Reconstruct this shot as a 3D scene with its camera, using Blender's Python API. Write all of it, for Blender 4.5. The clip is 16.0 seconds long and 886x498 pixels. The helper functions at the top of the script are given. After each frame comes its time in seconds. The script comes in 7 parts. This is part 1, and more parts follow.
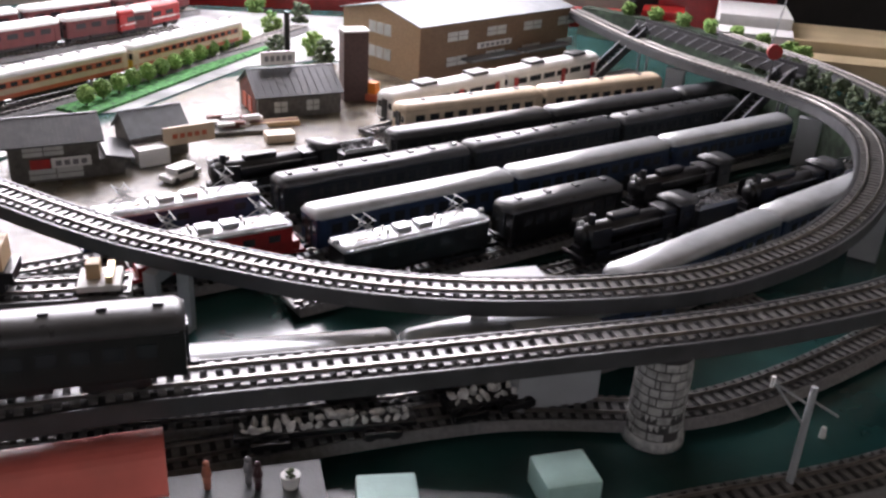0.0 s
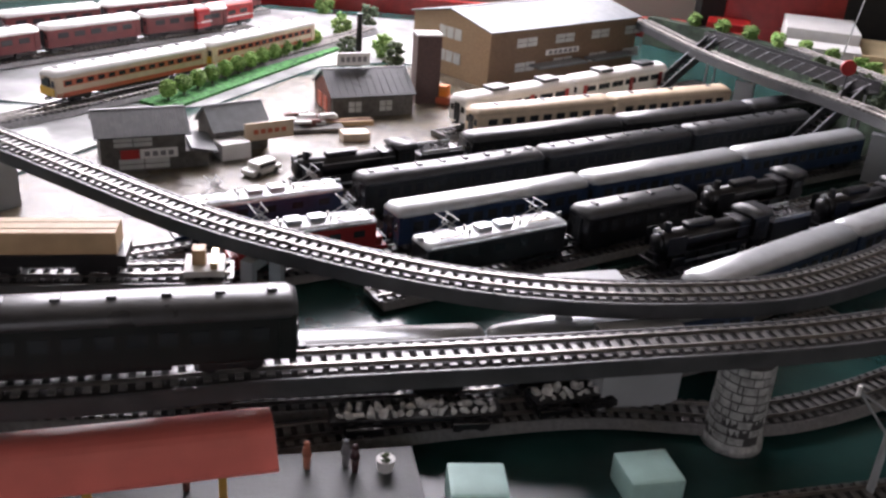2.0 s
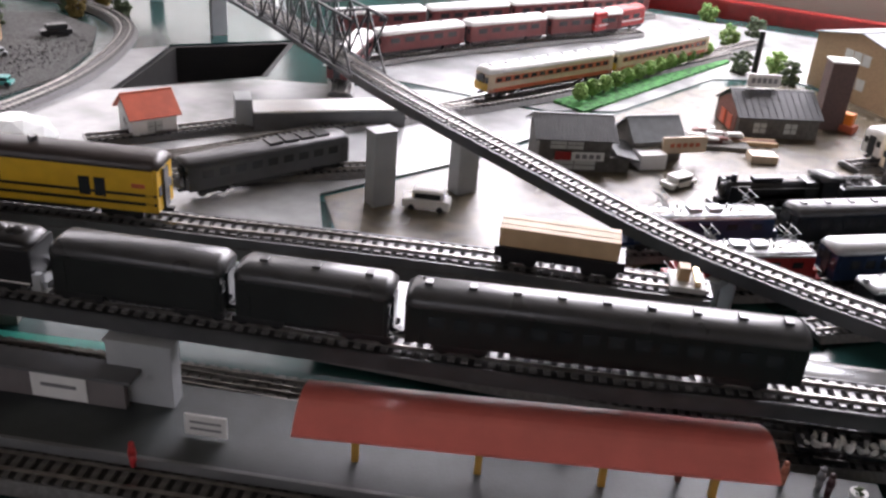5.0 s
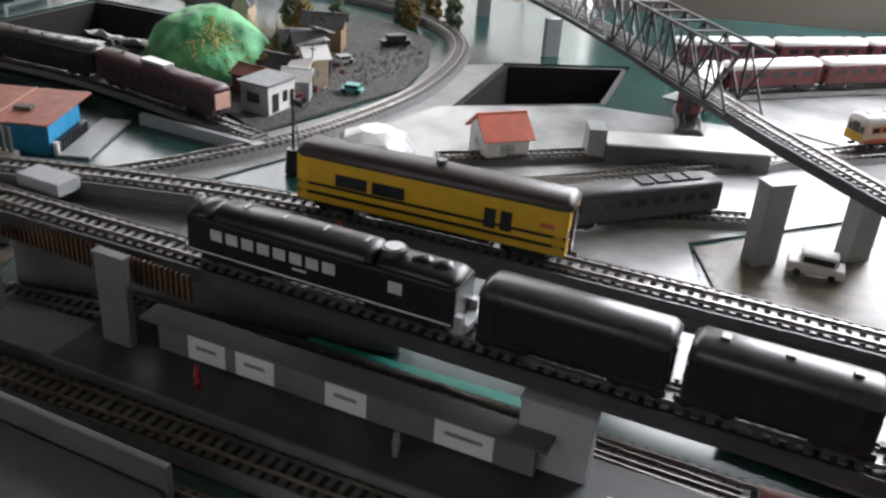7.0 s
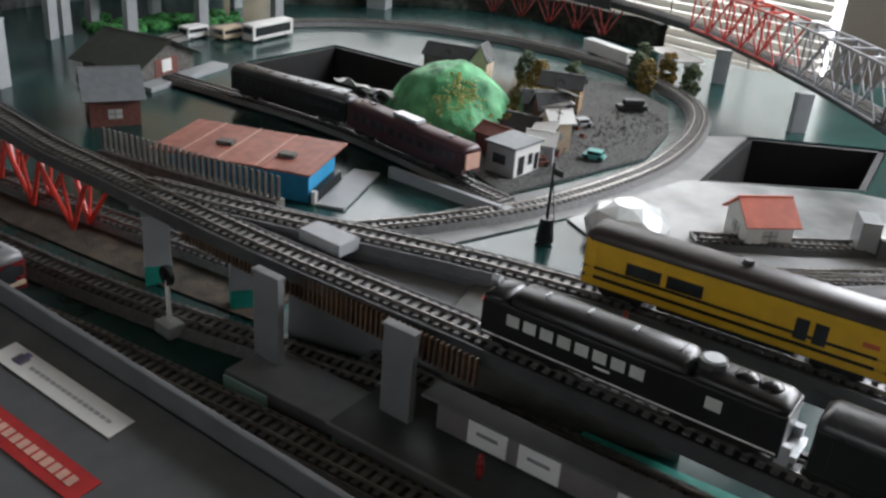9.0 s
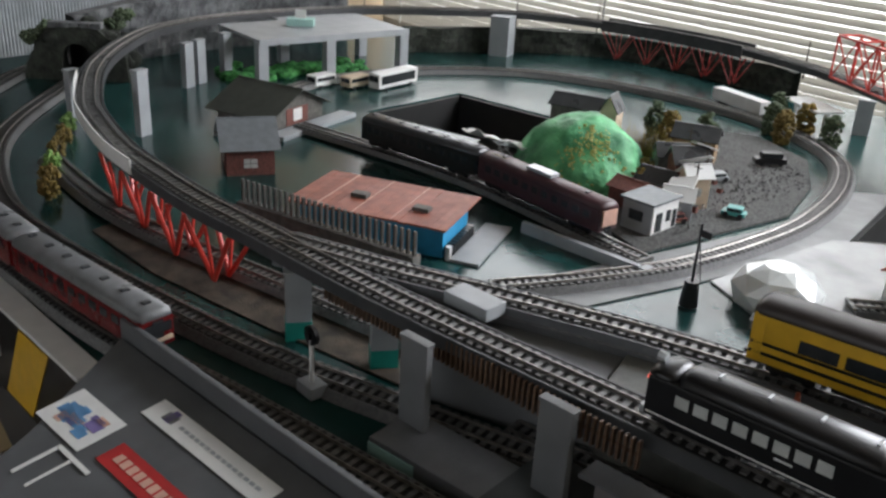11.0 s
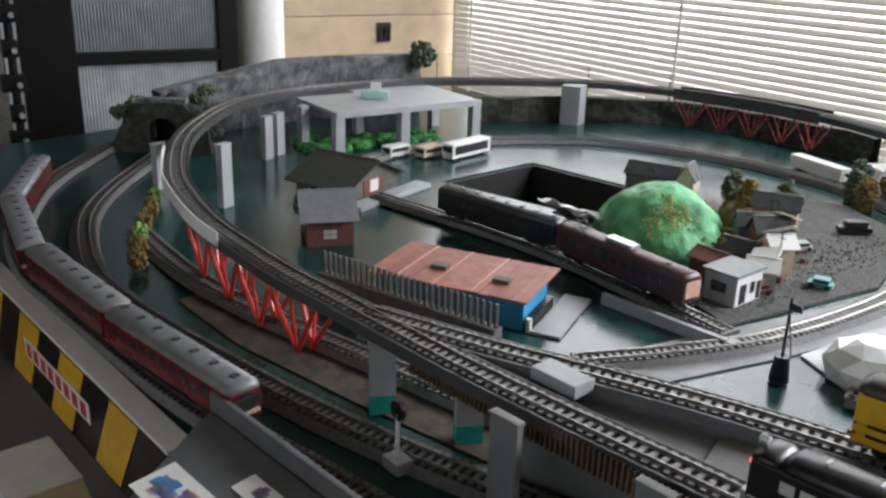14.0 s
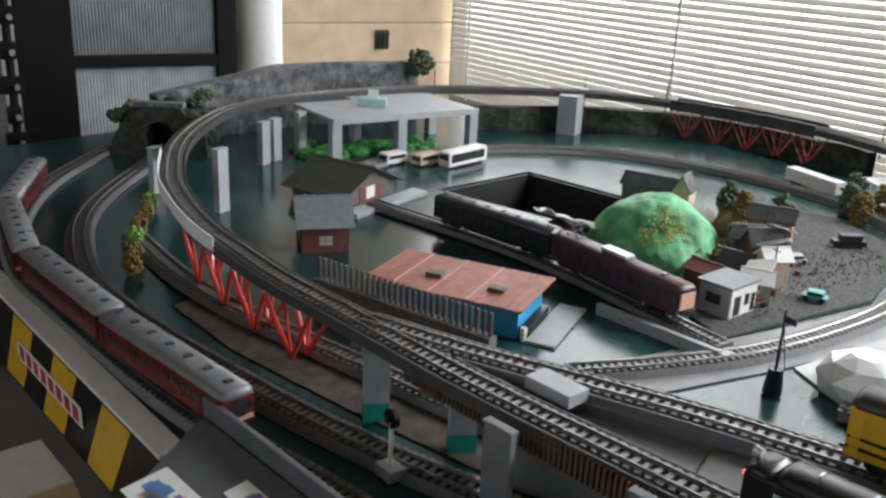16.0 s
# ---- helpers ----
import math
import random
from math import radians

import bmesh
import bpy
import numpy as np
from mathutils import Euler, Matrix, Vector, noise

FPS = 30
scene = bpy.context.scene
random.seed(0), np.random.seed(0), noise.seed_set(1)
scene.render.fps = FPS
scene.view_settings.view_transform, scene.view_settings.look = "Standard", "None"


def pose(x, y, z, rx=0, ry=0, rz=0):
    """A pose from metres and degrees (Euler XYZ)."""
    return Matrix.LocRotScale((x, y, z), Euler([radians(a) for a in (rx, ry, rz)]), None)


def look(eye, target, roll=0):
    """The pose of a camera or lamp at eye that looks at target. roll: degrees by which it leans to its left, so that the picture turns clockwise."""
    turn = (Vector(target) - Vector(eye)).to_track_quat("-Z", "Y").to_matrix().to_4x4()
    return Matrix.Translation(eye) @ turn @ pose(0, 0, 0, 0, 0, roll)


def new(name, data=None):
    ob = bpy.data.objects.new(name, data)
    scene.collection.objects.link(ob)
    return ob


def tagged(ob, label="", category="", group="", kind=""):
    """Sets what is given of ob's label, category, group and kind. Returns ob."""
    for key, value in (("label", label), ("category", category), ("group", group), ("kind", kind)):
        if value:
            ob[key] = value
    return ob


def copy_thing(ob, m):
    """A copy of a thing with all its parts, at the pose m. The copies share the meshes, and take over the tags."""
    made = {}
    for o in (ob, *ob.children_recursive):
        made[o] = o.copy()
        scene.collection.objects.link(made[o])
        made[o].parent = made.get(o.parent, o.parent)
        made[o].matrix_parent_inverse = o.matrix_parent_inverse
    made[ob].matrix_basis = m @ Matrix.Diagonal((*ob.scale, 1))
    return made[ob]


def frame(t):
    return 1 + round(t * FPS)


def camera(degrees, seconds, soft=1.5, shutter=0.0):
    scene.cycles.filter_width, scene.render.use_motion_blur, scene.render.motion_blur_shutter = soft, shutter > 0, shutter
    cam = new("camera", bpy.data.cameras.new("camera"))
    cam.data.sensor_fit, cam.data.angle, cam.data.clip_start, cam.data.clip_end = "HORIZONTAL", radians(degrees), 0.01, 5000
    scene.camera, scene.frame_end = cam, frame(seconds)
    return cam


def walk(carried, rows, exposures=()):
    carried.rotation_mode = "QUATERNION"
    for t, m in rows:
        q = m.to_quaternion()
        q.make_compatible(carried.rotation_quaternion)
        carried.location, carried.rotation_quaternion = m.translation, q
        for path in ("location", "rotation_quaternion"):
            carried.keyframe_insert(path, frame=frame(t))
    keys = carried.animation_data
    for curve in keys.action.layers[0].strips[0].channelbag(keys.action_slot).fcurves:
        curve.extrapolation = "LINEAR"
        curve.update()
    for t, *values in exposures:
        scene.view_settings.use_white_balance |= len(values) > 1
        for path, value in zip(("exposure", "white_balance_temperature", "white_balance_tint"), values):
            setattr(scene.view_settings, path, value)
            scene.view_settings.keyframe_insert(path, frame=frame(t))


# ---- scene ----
cam = camera(52.13, 16.0, soft=2.6)
PATH = [
    (0, -0.0000, -0.0000, 0.4122, 64.931, -2.979, 2.418),
    (0.5, -0.0061, -0.0051, 0.4135, 64.996, -3.245, 2.563),
    (1, -0.0146, -0.0115, 0.4140, 65.181, -3.374, 3.102),
    (1.5, -0.0230, -0.0169, 0.4133, 64.945, -3.735, 3.875),
    (2, -0.0378, -0.0254, 0.4153, 65.017, -3.938, 5.642),
    (2.5, -0.0573, -0.0308, 0.4151, 64.357, -4.498, 7.188),
    (3, -0.0784, -0.0389, 0.4173, 64.045, -4.746, 9.086),
    (5.5, -0.2275, -0.1411, 0.4708, 62.453, -3.855, 29.657),
    (6, -0.2771, -0.1403, 0.4628, 62.505, -3.905, 34.100),
    (6.5, -0.3373, -0.1393, 0.4496, 62.577, -3.884, 38.046),
    (7, -0.3706, -0.1399, 0.4444, 62.593, -3.844, 40.718),
    (7.5, -0.3987, -0.1469, 0.4448, 62.786, -4.082, 43.664),
    (8, -0.4226, -0.1555, 0.4480, 63.293, -3.976, 46.485),
    (8.5, -0.4525, -0.1711, 0.4519, 64.003, -4.341, 49.312),
    (9, -0.4818, -0.1846, 0.4541, 64.417, -4.399, 52.130),
    (9.5, -0.5016, -0.1928, 0.4574, 64.651, -4.249, 54.181),
    (10, -0.5125, -0.2001, 0.4633, 65.101, -4.076, 55.755),
    (12.5, -0.5571, -0.2048, 0.4565, 68.814, -1.586, 61.241),
    (13, -0.5514, -0.2086, 0.4641, 69.647, -1.576, 61.755),
    (13.5, -0.5491, -0.2136, 0.4683, 70.049, -1.456, 62.019),
    (14, -0.5491, -0.2196, 0.4696, 70.325, -1.689, 62.114),
    (14.5, -0.5478, -0.2227, 0.4707, 70.473, -1.589, 62.031),
    (15, -0.5486, -0.2213, 0.4712, 70.547, -1.754, 61.916),
    (15.5, -0.5496, -0.2222, 0.4723, 70.752, -2.306, 62.018),
    (16, -0.5493, -0.2206, 0.4700, 70.815, -2.533, 62.069),
]
walk(cam, [(t, pose(x, y, z, a, b, c)) for t, x, y, z, a, b, c in PATH], [(0.0, 0.12, 6420, 25), (3.0, 0.12, 6420, 25), (6.0, 0.08, 6380, 20), (8.0, -0.08, 6200, 12), (10.0, -0.1, 6200, 12), (12.5, 0.16, 6200, 12), (16.0, 0.2, 6200, 12)])

# ---- light ----
world = bpy.data.worlds.new("world")
scene.world = world
world.use_nodes = True
wn = world.node_tree.nodes
sky = wn.new("ShaderNodeTexSky")
sky.sky_type, sky.sun_disc = 'NISHITA', False
sky.sun_elevation, sky.sun_rotation = radians(35), radians(10)
world.node_tree.links.new(sky.outputs[0], wn["Background"].inputs[0])
wn["Background"].inputs[1].default_value = 0.12


def area_lamp(name, m, sx, sy, power, color=(1, 1, 1)):
    data = bpy.data.lights.new(name, "AREA")
    data.shape, data.size, data.size_y, data.energy, data.color = "RECTANGLE", sx, sy, power, color
    ob = new(name, data)
    ob.matrix_world = m
    return ob


# daylight in the window wall's openings, plus an added fill lamp behind the camera
WALL = Matrix.Translation((-4.15, 1.72, 0)) @ Matrix.Rotation(radians(8), 4, "Z")
area_lamp("window_light", look(WALL @ Vector((3.62, -0.03, 0.85)), WALL @ Vector((3.62, -1.5, 0.0))), 1.55, 1.1, 66, (0.96, 0.98, 1.0))
area_lamp("blind_light", look(WALL @ Vector((1.35, -0.12, 0.98)), WALL @ Vector((1.6, -1.5, 0.1))), 2.3, 0.8, 13, (0.97, 0.98, 1.0))
area_lamp("south_fill_light", look((-0.6, -2.42, 0.95), (-0.8, 0.3, 0.0)), 2.4, 1.0, 5.6, (0.95, 0.98, 1.0))


# ---- materials ----
def mat(name, color, rough=0.5, metal=0.0, vary=0.12, scale=60.0, bump=0.0, bump_scale=400.0, spec=0.5, second=None, coat=0.0):
    m = bpy.data.materials.new(name)
    m.use_nodes = True
    nt = m.node_tree
    b = nt.nodes["Principled BSDF"]
    b.inputs["Metallic"].default_value = metal
    b.inputs["Specular IOR Level"].default_value = spec
    b.inputs["Coat Weight"].default_value = coat
    co = nt.nodes.new("ShaderNodeTexCoord")
    n1 = nt.nodes.new("ShaderNodeTexNoise")
    n1.inputs["Scale"].default_value = scale
    n1.inputs["Detail"].default_value = 5
    nt.links.new(co.outputs["Object"], n1.inputs["Vector"])
    ramp = nt.nodes.new("ShaderNodeValToRGB")
    lo = tuple(c * (1 - vary) for c in color)
    hi = second or tuple(min(1, c * (1 + vary)) for c in color)
    ramp.color_ramp.elements[0].position, ramp.color_ramp.elements[1].position = 0.33, 0.67
    ramp.color_ramp.elements[0].color, ramp.color_ramp.elements[1].color = (*lo, 1), (*hi, 1)
    nt.links.new(n1.outputs["Fac"], ramp.inputs[0])
    info = nt.nodes.new("ShaderNodeObjectInfo")
    hsv = nt.nodes.new("ShaderNodeHueSaturation")
    mr = nt.nodes.new("ShaderNodeMapRange")
    mr.inputs["To Min"].default_value, mr.inputs["To Max"].default_value = 1 - vary * 0.6, 1 + vary * 0.6
    nt.links.new(info.outputs["Random"], mr.inputs["Value"])
    nt.links.new(mr.outputs[0], hsv.inputs["Value"])
    nt.links.new(ramp.outputs[0], hsv.inputs["Color"])
    nt.links.new(hsv.outputs[0], b.inputs["Base Color"])
    n2 = nt.nodes.new("ShaderNodeTexNoise")
    n2.inputs["Scale"].default_value = scale * 0.35
    n2.inputs["Detail"].default_value = 6
    nt.links.new(co.outputs["Object"], n2.inputs["Vector"])
    mr2 = nt.nodes.new("ShaderNodeMapRange")
    mr2.inputs["To Min"].default_value, mr2.inputs["To Max"].default_value = max(0.03, rough - 0.1), min(1, rough + 0.1)
    nt.links.new(n2.outputs["Fac"], mr2.inputs["Value"])
    nt.links.new(mr2.outputs[0], b.inputs["Roughness"])
    if bump:
        n3 = nt.nodes.new("ShaderNodeTexNoise")
        n3.inputs["Scale"].default_value = bump_scale
        n3.inputs["Detail"].default_value = 4
        nt.links.new(co.outputs["Object"], n3.inputs["Vector"])
        bp = nt.nodes.new("ShaderNodeBump")
        bp.inputs["Strength"].default_value = bump
        bp.inputs["Distance"].default_value = 0.002
        nt.links.new(n3.outputs["Fac"], bp.inputs["Height"])
        nt.links.new(bp.outputs[0], b.inputs["Normal"])
    return m


def glow(name, color, strength):
    m = bpy.data.materials.new(name)
    m.use_nodes = True
    b = m.node_tree.nodes["Principled BSDF"]
    b.inputs["Base Color"].default_value = (*color, 1)
    b.inputs["Emission Color"].default_value = (*color, 1)
    b.inputs["Emission Strength"].default_value = strength
    return m


M_BOARD = mat("teal_board_paint", (0.009, 0.036, 0.034), 0.2, vary=0.3, scale=9, second=(0.016, 0.06, 0.055), bump=0.05, bump_scale=60, spec=0.38)
M_EARTH = mat("earth_scatter", (0.085, 0.072, 0.048), 0.24, vary=0.35, scale=25, bump=0.4, bump_scale=500, second=(0.14, 0.118, 0.08))
M_PALEBOARD = mat("pale_board", (0.3, 0.31, 0.31), 0.24, vary=0.3, scale=12, second=(0.4, 0.41, 0.41))
M_CURVEBASE = mat("grey_card_base", (0.2, 0.205, 0.205), 0.45, vary=0.2, scale=20, bump=0.1)
M_GRAVEL = mat("grey_gravel", (0.055, 0.055, 0.052), 0.9, vary=0.5, scale=350, bump=1.0, bump_scale=700, second=(0.13, 0.13, 0.125))
M_BLACKHOLE = mat("flat_black", (0.006, 0.006, 0.006), 0.7)
M_BED = mat("grey_roadbed", (0.14, 0.14, 0.138), 0.6, vary=0.2, scale=250, bump=0.4, bump_scale=900)
M_DECK = mat("grey_viaduct", (0.13, 0.135, 0.14), 0.45, vary=0.15, scale=40, bump=0.1)
M_DARKDECK = mat("dark_viaduct", (0.06, 0.062, 0.065), 0.4, vary=0.2, scale=40, bump=0.1)
M_PIER = mat("grey_pier", (0.34, 0.36, 0.37), 0.45, vary=0.08, scale=30, bump=0.1)
M_SLEEPER = mat("sleeper_plastic", (0.1, 0.098, 0.094), 0.3, vary=0.35, scale=200)
M_TRACKBED = mat("black_trackbed", (0.008, 0.008, 0.008), 0.75, vary=0.3, scale=200, bump=0.3)
M_SLEEPER2 = mat("brown_sleeper", (0.12, 0.07, 0.04), 0.5, vary=0.3, scale=200)
M_RAIL = mat("nickel_rail", (0.3, 0.285, 0.265), 0.34, 1.0, vary=0.25, scale=80)
M_BLACK = mat("black_model_paint", (0.007, 0.007, 0.008), 0.34, vary=0.25, scale=70)
M_DARKGREEN = mat("dark_coach_paint", (0.008, 0.01, 0.0095), 0.36, vary=0.25, scale=70)
M_DARKROOF = mat("dark_grey_roof", (0.045, 0.047, 0.05), 0.3, vary=0.2, scale=60)
M_SILVER = mat("silver_roof", (0.42, 0.44, 0.45), 0.3, 0.3, vary=0.12, scale=50)
M_BLUE = mat("blue_coach_paint", (0.012, 0.03, 0.075), 0.35, vary=0.2)
M_WHITE = mat("white_plastic", (0.75, 0.75, 0.73), 0.4, vary=0.06)
M_CREAM = mat("cream_paint", (0.62, 0.5, 0.36), 0.4, vary=0.1)
M_ORANGE = mat("vermilion_paint", (0.46, 0.1, 0.045), 0.4, vary=0.12)
M_RED = mat("red_paint", (0.3, 0.015, 0.014), 0.35, vary=0.15)
M_MAROON = mat("maroon_paint", (0.13, 0.025, 0.025), 0.4, vary=0.2)
M_PURPLE = mat("dull_grape_paint", (0.06, 0.024, 0.028), 0.4, vary=0.2)
M_YELLOW = mat("yellow_paint", (0.68, 0.4, 0.02), 0.38, vary=0.08)
M_GLASS = mat("dark_glazing", (0.03, 0.033, 0.036), 0.12, vary=0.2)
M_PALEGLASS = mat("pale_blinds", (0.5, 0.52, 0.5), 0.3, vary=0.1)
M_WOODLOAD = mat("pale_wood", (0.52, 0.36, 0.2), 0.55, vary=0.12, scale=40)
M_CANOPY = mat("red_canopy", (0.78, 0.19, 0.16), 0.32, vary=0.08, scale=30, spec=0.7)
M_TEAL = mat("pale_teal_block", (0.36, 0.58, 0.53), 0.5, vary=0.06, scale=60, bump=0.15)
M_TEALPAINT = mat("teal_green_paint", (0.02, 0.3, 0.24), 0.4, vary=0.1)
M_STONE = mat("cut_stone", (0.36, 0.37, 0.36), 0.7, vary=0.3, scale=160, bump=0.8, bump_scale=300)
M_MORTAR = mat("dark_mortar", (0.06, 0.06, 0.06), 0.9)
M_TANWALL = mat("tan_brick_wall", (0.3, 0.2, 0.11), 0.6, vary=0.1, scale=300)
M_BROWNWALL = mat("brown_brick_wall", (0.19, 0.12, 0.07), 0.6, vary=0.15, scale=300)
M_TILE = mat("dark_roof_tile", (0.06, 0.064, 0.068), 0.35, vary=0.2, scale=100)
M_GREYROOF = mat("grey_slate_roof", (0.16, 0.175, 0.185), 0.5, vary=0.12, scale=90)
M_WALLDARK = mat("weathered_dark_wall", (0.1, 0.095, 0.085), 0.7, vary=0.3, scale=120)
M_BRICK = mat("red_brown_brick", (0.17, 0.06, 0.045), 0.7, vary=0.3, scale=260, bump=0.4)
M_TOWER = mat("dark_brown_brick", (0.06, 0.03, 0.025), 0.6, vary=0.25, scale=250, bump=0.3)
M_PLANKROOF = mat("red_plank_roof", (0.3, 0.1, 0.065), 0.55, vary=0.2, scale=70)
M_BLUEWALL = mat("bright_blue_wall", (0.03, 0.3, 0.55), 0.5, vary=0.1)
M_HILL = mat("bright_green_flock", (0.02, 0.2, 0.07), 0.55, vary=0.4, scale=22, bump=0.8, bump_scale=260, second=(0.15, 0.5, 0.22))
M_TUFT = mat("yellow_green_tuft", (0.45, 0.5, 0.1), 0.8, vary=0.3, scale=150, second=(0.7, 0.68, 0.3))
M_FLOCK = mat("green_flock", (0.02, 0.13, 0.035), 0.9, vary=0.5, scale=120, bump=1.0, second=(0.09, 0.36, 0.09))
M_LEAF = mat("light_green_foliage", (0.12, 0.28, 0.04), 0.85, vary=0.4, scale=200, second=(0.3, 0.45, 0.14))
M_LEAFDARK = mat("dark_green_foliage", (0.05, 0.085, 0.045), 0.85, vary=0.4, scale=200, second=(0.14, 0.18, 0.1))
M_LEAFBROWN = mat("ochre_foliage", (0.17, 0.12, 0.03), 0.9, vary=0.4, scale=200)
M_TRUNK = mat("brown_trunk", (0.06, 0.045, 0.03), 0.8)
M_ROCK = mat("grey_rock", (0.09, 0.093, 0.097), 0.8, vary=0.4, scale=45, bump=1.0, bump_scale=160, second=(0.17, 0.175, 0.18))
M_REDSTEEL = mat("red_bridge_steel", (0.55, 0.045, 0.03), 0.35, vary=0.12)
M_DARKREDSTEEL = mat("dull_red_bridge_steel", (0.26, 0.03, 0.025), 0.45, vary=0.2)
M_STEEL = mat("dark_bridge_steel", (0.03, 0.03, 0.033), 0.4, vary=0.2)
M_GREYSTEEL = mat("grey_bridge_steel", (0.3, 0.31, 0.33), 0.35, vary=0.1)
M_CAB = mat("grey_control_box", (0.1, 0.104, 0.108), 0.55, vary=0.12, scale=30)
M_LABELRED = mat("red_label", (0.45, 0.03, 0.03), 0.5)
M_PAPER = mat("white_paper", (0.72, 0.72, 0.7), 0.6, vary=0.04)
M_PRINT = mat("grey_print", (0.2, 0.2, 0.21), 0.6)
M_PINK = mat("pink_paint", (0.6, 0.36, 0.28), 0.6)
M_WOODWALL = mat("pine_wall", (0.66, 0.52, 0.35), 0.55, vary=0.12, scale=9)
M_ROOMWALL = mat("beige_plaster", (0.5, 0.47, 0.41), 0.8, vary=0.06, scale=4)
M_BLACKFRAME = mat("black_door_frame", (0.006, 0.006, 0.006), 0.6, spec=0.2)
M_FLOORROOM = mat("dark_room_floor", (0.05, 0.045, 0.04), 0.6, vary=0.2, scale=5)
M_CEIL = mat("unseen_dark_ceiling", (0.2, 0.17, 0.13), 0.8, vary=0.04, scale=5)
M_BRASS = mat("brass_fitting", (0.6, 0.48, 0.28), 0.35, 0.8)
M_CARTON = mat("cardboard", (0.5, 0.4, 0.24), 0.7, vary=0.12, scale=12)
M_TEALCAR = mat("turquoise_paint", (0.06, 0.35, 0.33), 0.35)
M_COAL = mat("black_coal", (0.015, 0.015, 0.015), 0.5, vary=0.5, scale=400, bump=1.0, bump_scale=600)
M_SKIN = mat("figure_paint", (0.45, 0.16, 0.1), 0.6)
M_BLUEPRINT = mat("blue_print", (0.12, 0.28, 0.5), 0.6)
M_CHALK = mat("chalky_stone", (0.5, 0.5, 0.48), 0.8, vary=0.3, scale=200, bump=0.5)
M_PURPLEPRINT = mat("purple_print", (0.2, 0.16, 0.36), 0.6)
M_CLEAR = mat("milky_plastic", (0.75, 0.78, 0.77), 0.18, vary=0.05, coat=0.6)

M_BANK = mat("dull_green_bank", (0.025, 0.045, 0.025), 0.9, vary=0.5, scale=60, bump=1.0, bump_scale=200)
M_MOSS = mat("dark_moss", (0.03, 0.034, 0.026), 0.9, vary=0.5, scale=60, bump=1.0, bump_scale=150)

# the blind's slats let daylight through
M_SLAT = bpy.data.materials.new("blind_slat")
M_SLAT.use_nodes = True
_nt = M_SLAT.node_tree
_b = _nt.nodes["Principled BSDF"]
_b.inputs["Base Color"].default_value = (0.6, 0.59, 0.55, 1)
_b.inputs["Roughness"].default_value = 0.45
_tr = _nt.nodes.new("ShaderNodeBsdfTranslucent")
_tr.inputs[0].default_value = (0.5, 0.49, 0.45, 1)
_mx = _nt.nodes.new("ShaderNodeMixShader")
_mx.inputs[0].default_value = 0.5
_nt.links.new(_b.outputs[0], _mx.inputs[1])
_nt.links.new(_tr.outputs[0], _mx.inputs[2])
_nt.links.new(_mx.outputs[0], _nt.nodes["Material Output"].inputs["Surface"])
M_SKYGLOW = glow("bright_daylight", (1.0, 0.99, 0.97), 6.0)
M_BLINDGLOW = glow("daylight_behind_blind", (1.0, 0.99, 0.96), 3.4)
# weak glow for the added fill pane in the south wall
M_FILLGLOW = glow("fill_glow", (0.95, 0.98, 1.0), 0.5)
M_LAMPRED = glow("red_lamp", (1.0, 0.15, 0.1), 2.0)
M_REDTRAIN = mat("dark_red_coach_paint", (0.13, 0.01, 0.011), 0.25, vary=0.2)
M_DARKPIER = mat("dark_grey_card", (0.15, 0.154, 0.157), 0.5, vary=0.12, scale=30, bump=0.1)
M_CONCRETE = mat("stained_concrete", (0.15, 0.155, 0.14), 0.55, vary=0.3, scale=35, bump=0.2)
M_PLATFORM = mat("dark_platform", (0.038, 0.045, 0.045), 0.5, vary=0.25, scale=30, bump=0.1)
M_BROWNEARTH = mat("dark_brown_scatter", (0.05, 0.036, 0.024), 0.85, vary=0.5, scale=40, bump=0.7, bump_scale=400, second=(0.1, 0.075, 0.05))
M_REDGLOW = mat("orange_red_shutter", (0.6, 0.1, 0.04), 0.4)


# ---- building helpers ----
def part(name, bm, material, parent=None, label="", smooth=False):
    me = bpy.data.meshes.new(name)
    bm.to_mesh(me)
    bm.free()
    me.materials.append(material)
    if smooth:
        for p in me.polygons:
            p.use_smooth = True
    ob = new(name, me)
    ob.parent = parent
    if label:
        ob["label"] = label
    return ob


def shared(name, me, m, parent):
    ob = new(name, me)
    ob.parent = parent
    ob.matrix_local = m
    return ob


def mesh_of(bm, name, material):
    me = bpy.data.meshes.new(name)
    bm.to_mesh(me)
    bm.free()
    me.materials.append(material)
    return me


def thing(name, label, category, m=None, group="", kind=""):
    ob = new(name)
    ob.empty_display_size = 0.01
    if m is not None:
        ob.matrix_world = m
    return tagged(ob, label, category, group, kind)


def box(bm, x0, x1, y0, y1, z0, z1, bevel=0.0, m=None):
    g = bmesh.ops.create_cube(bm, size=1)
    vs = g["verts"]
    for v in vs:
        v.co = Vector((x0 if v.co.x < 0 else x1, y0 if v.co.y < 0 else y1, z0 if v.co.z < 0 else z1))
    if bevel:
        es = list({e for v in vs for e in v.link_edges})
        r = bmesh.ops.bevel(bm, geom=es, offset=bevel, segments=2, affect="EDGES", profile=0.7)
        vs = r["verts"]
    if m is not None:
        bmesh.ops.transform(bm, matrix=m, verts=vs)
    return bm


def nb():
    return bmesh.new()


def cyl(bm, p, q, r0, r1=None, seg=12):
    p, q = Vector(p), Vector(q)
    d = q - p
    m = Matrix.Translation((p + q) / 2) @ d.to_track_quat("Z", "Y").to_matrix().to_4x4()
    bmesh.ops.create_cone(bm, cap_ends=True, segments=seg, radius1=r0, radius2=r0 if r1 is None else r1, depth=d.length, matrix=m)
    return bm


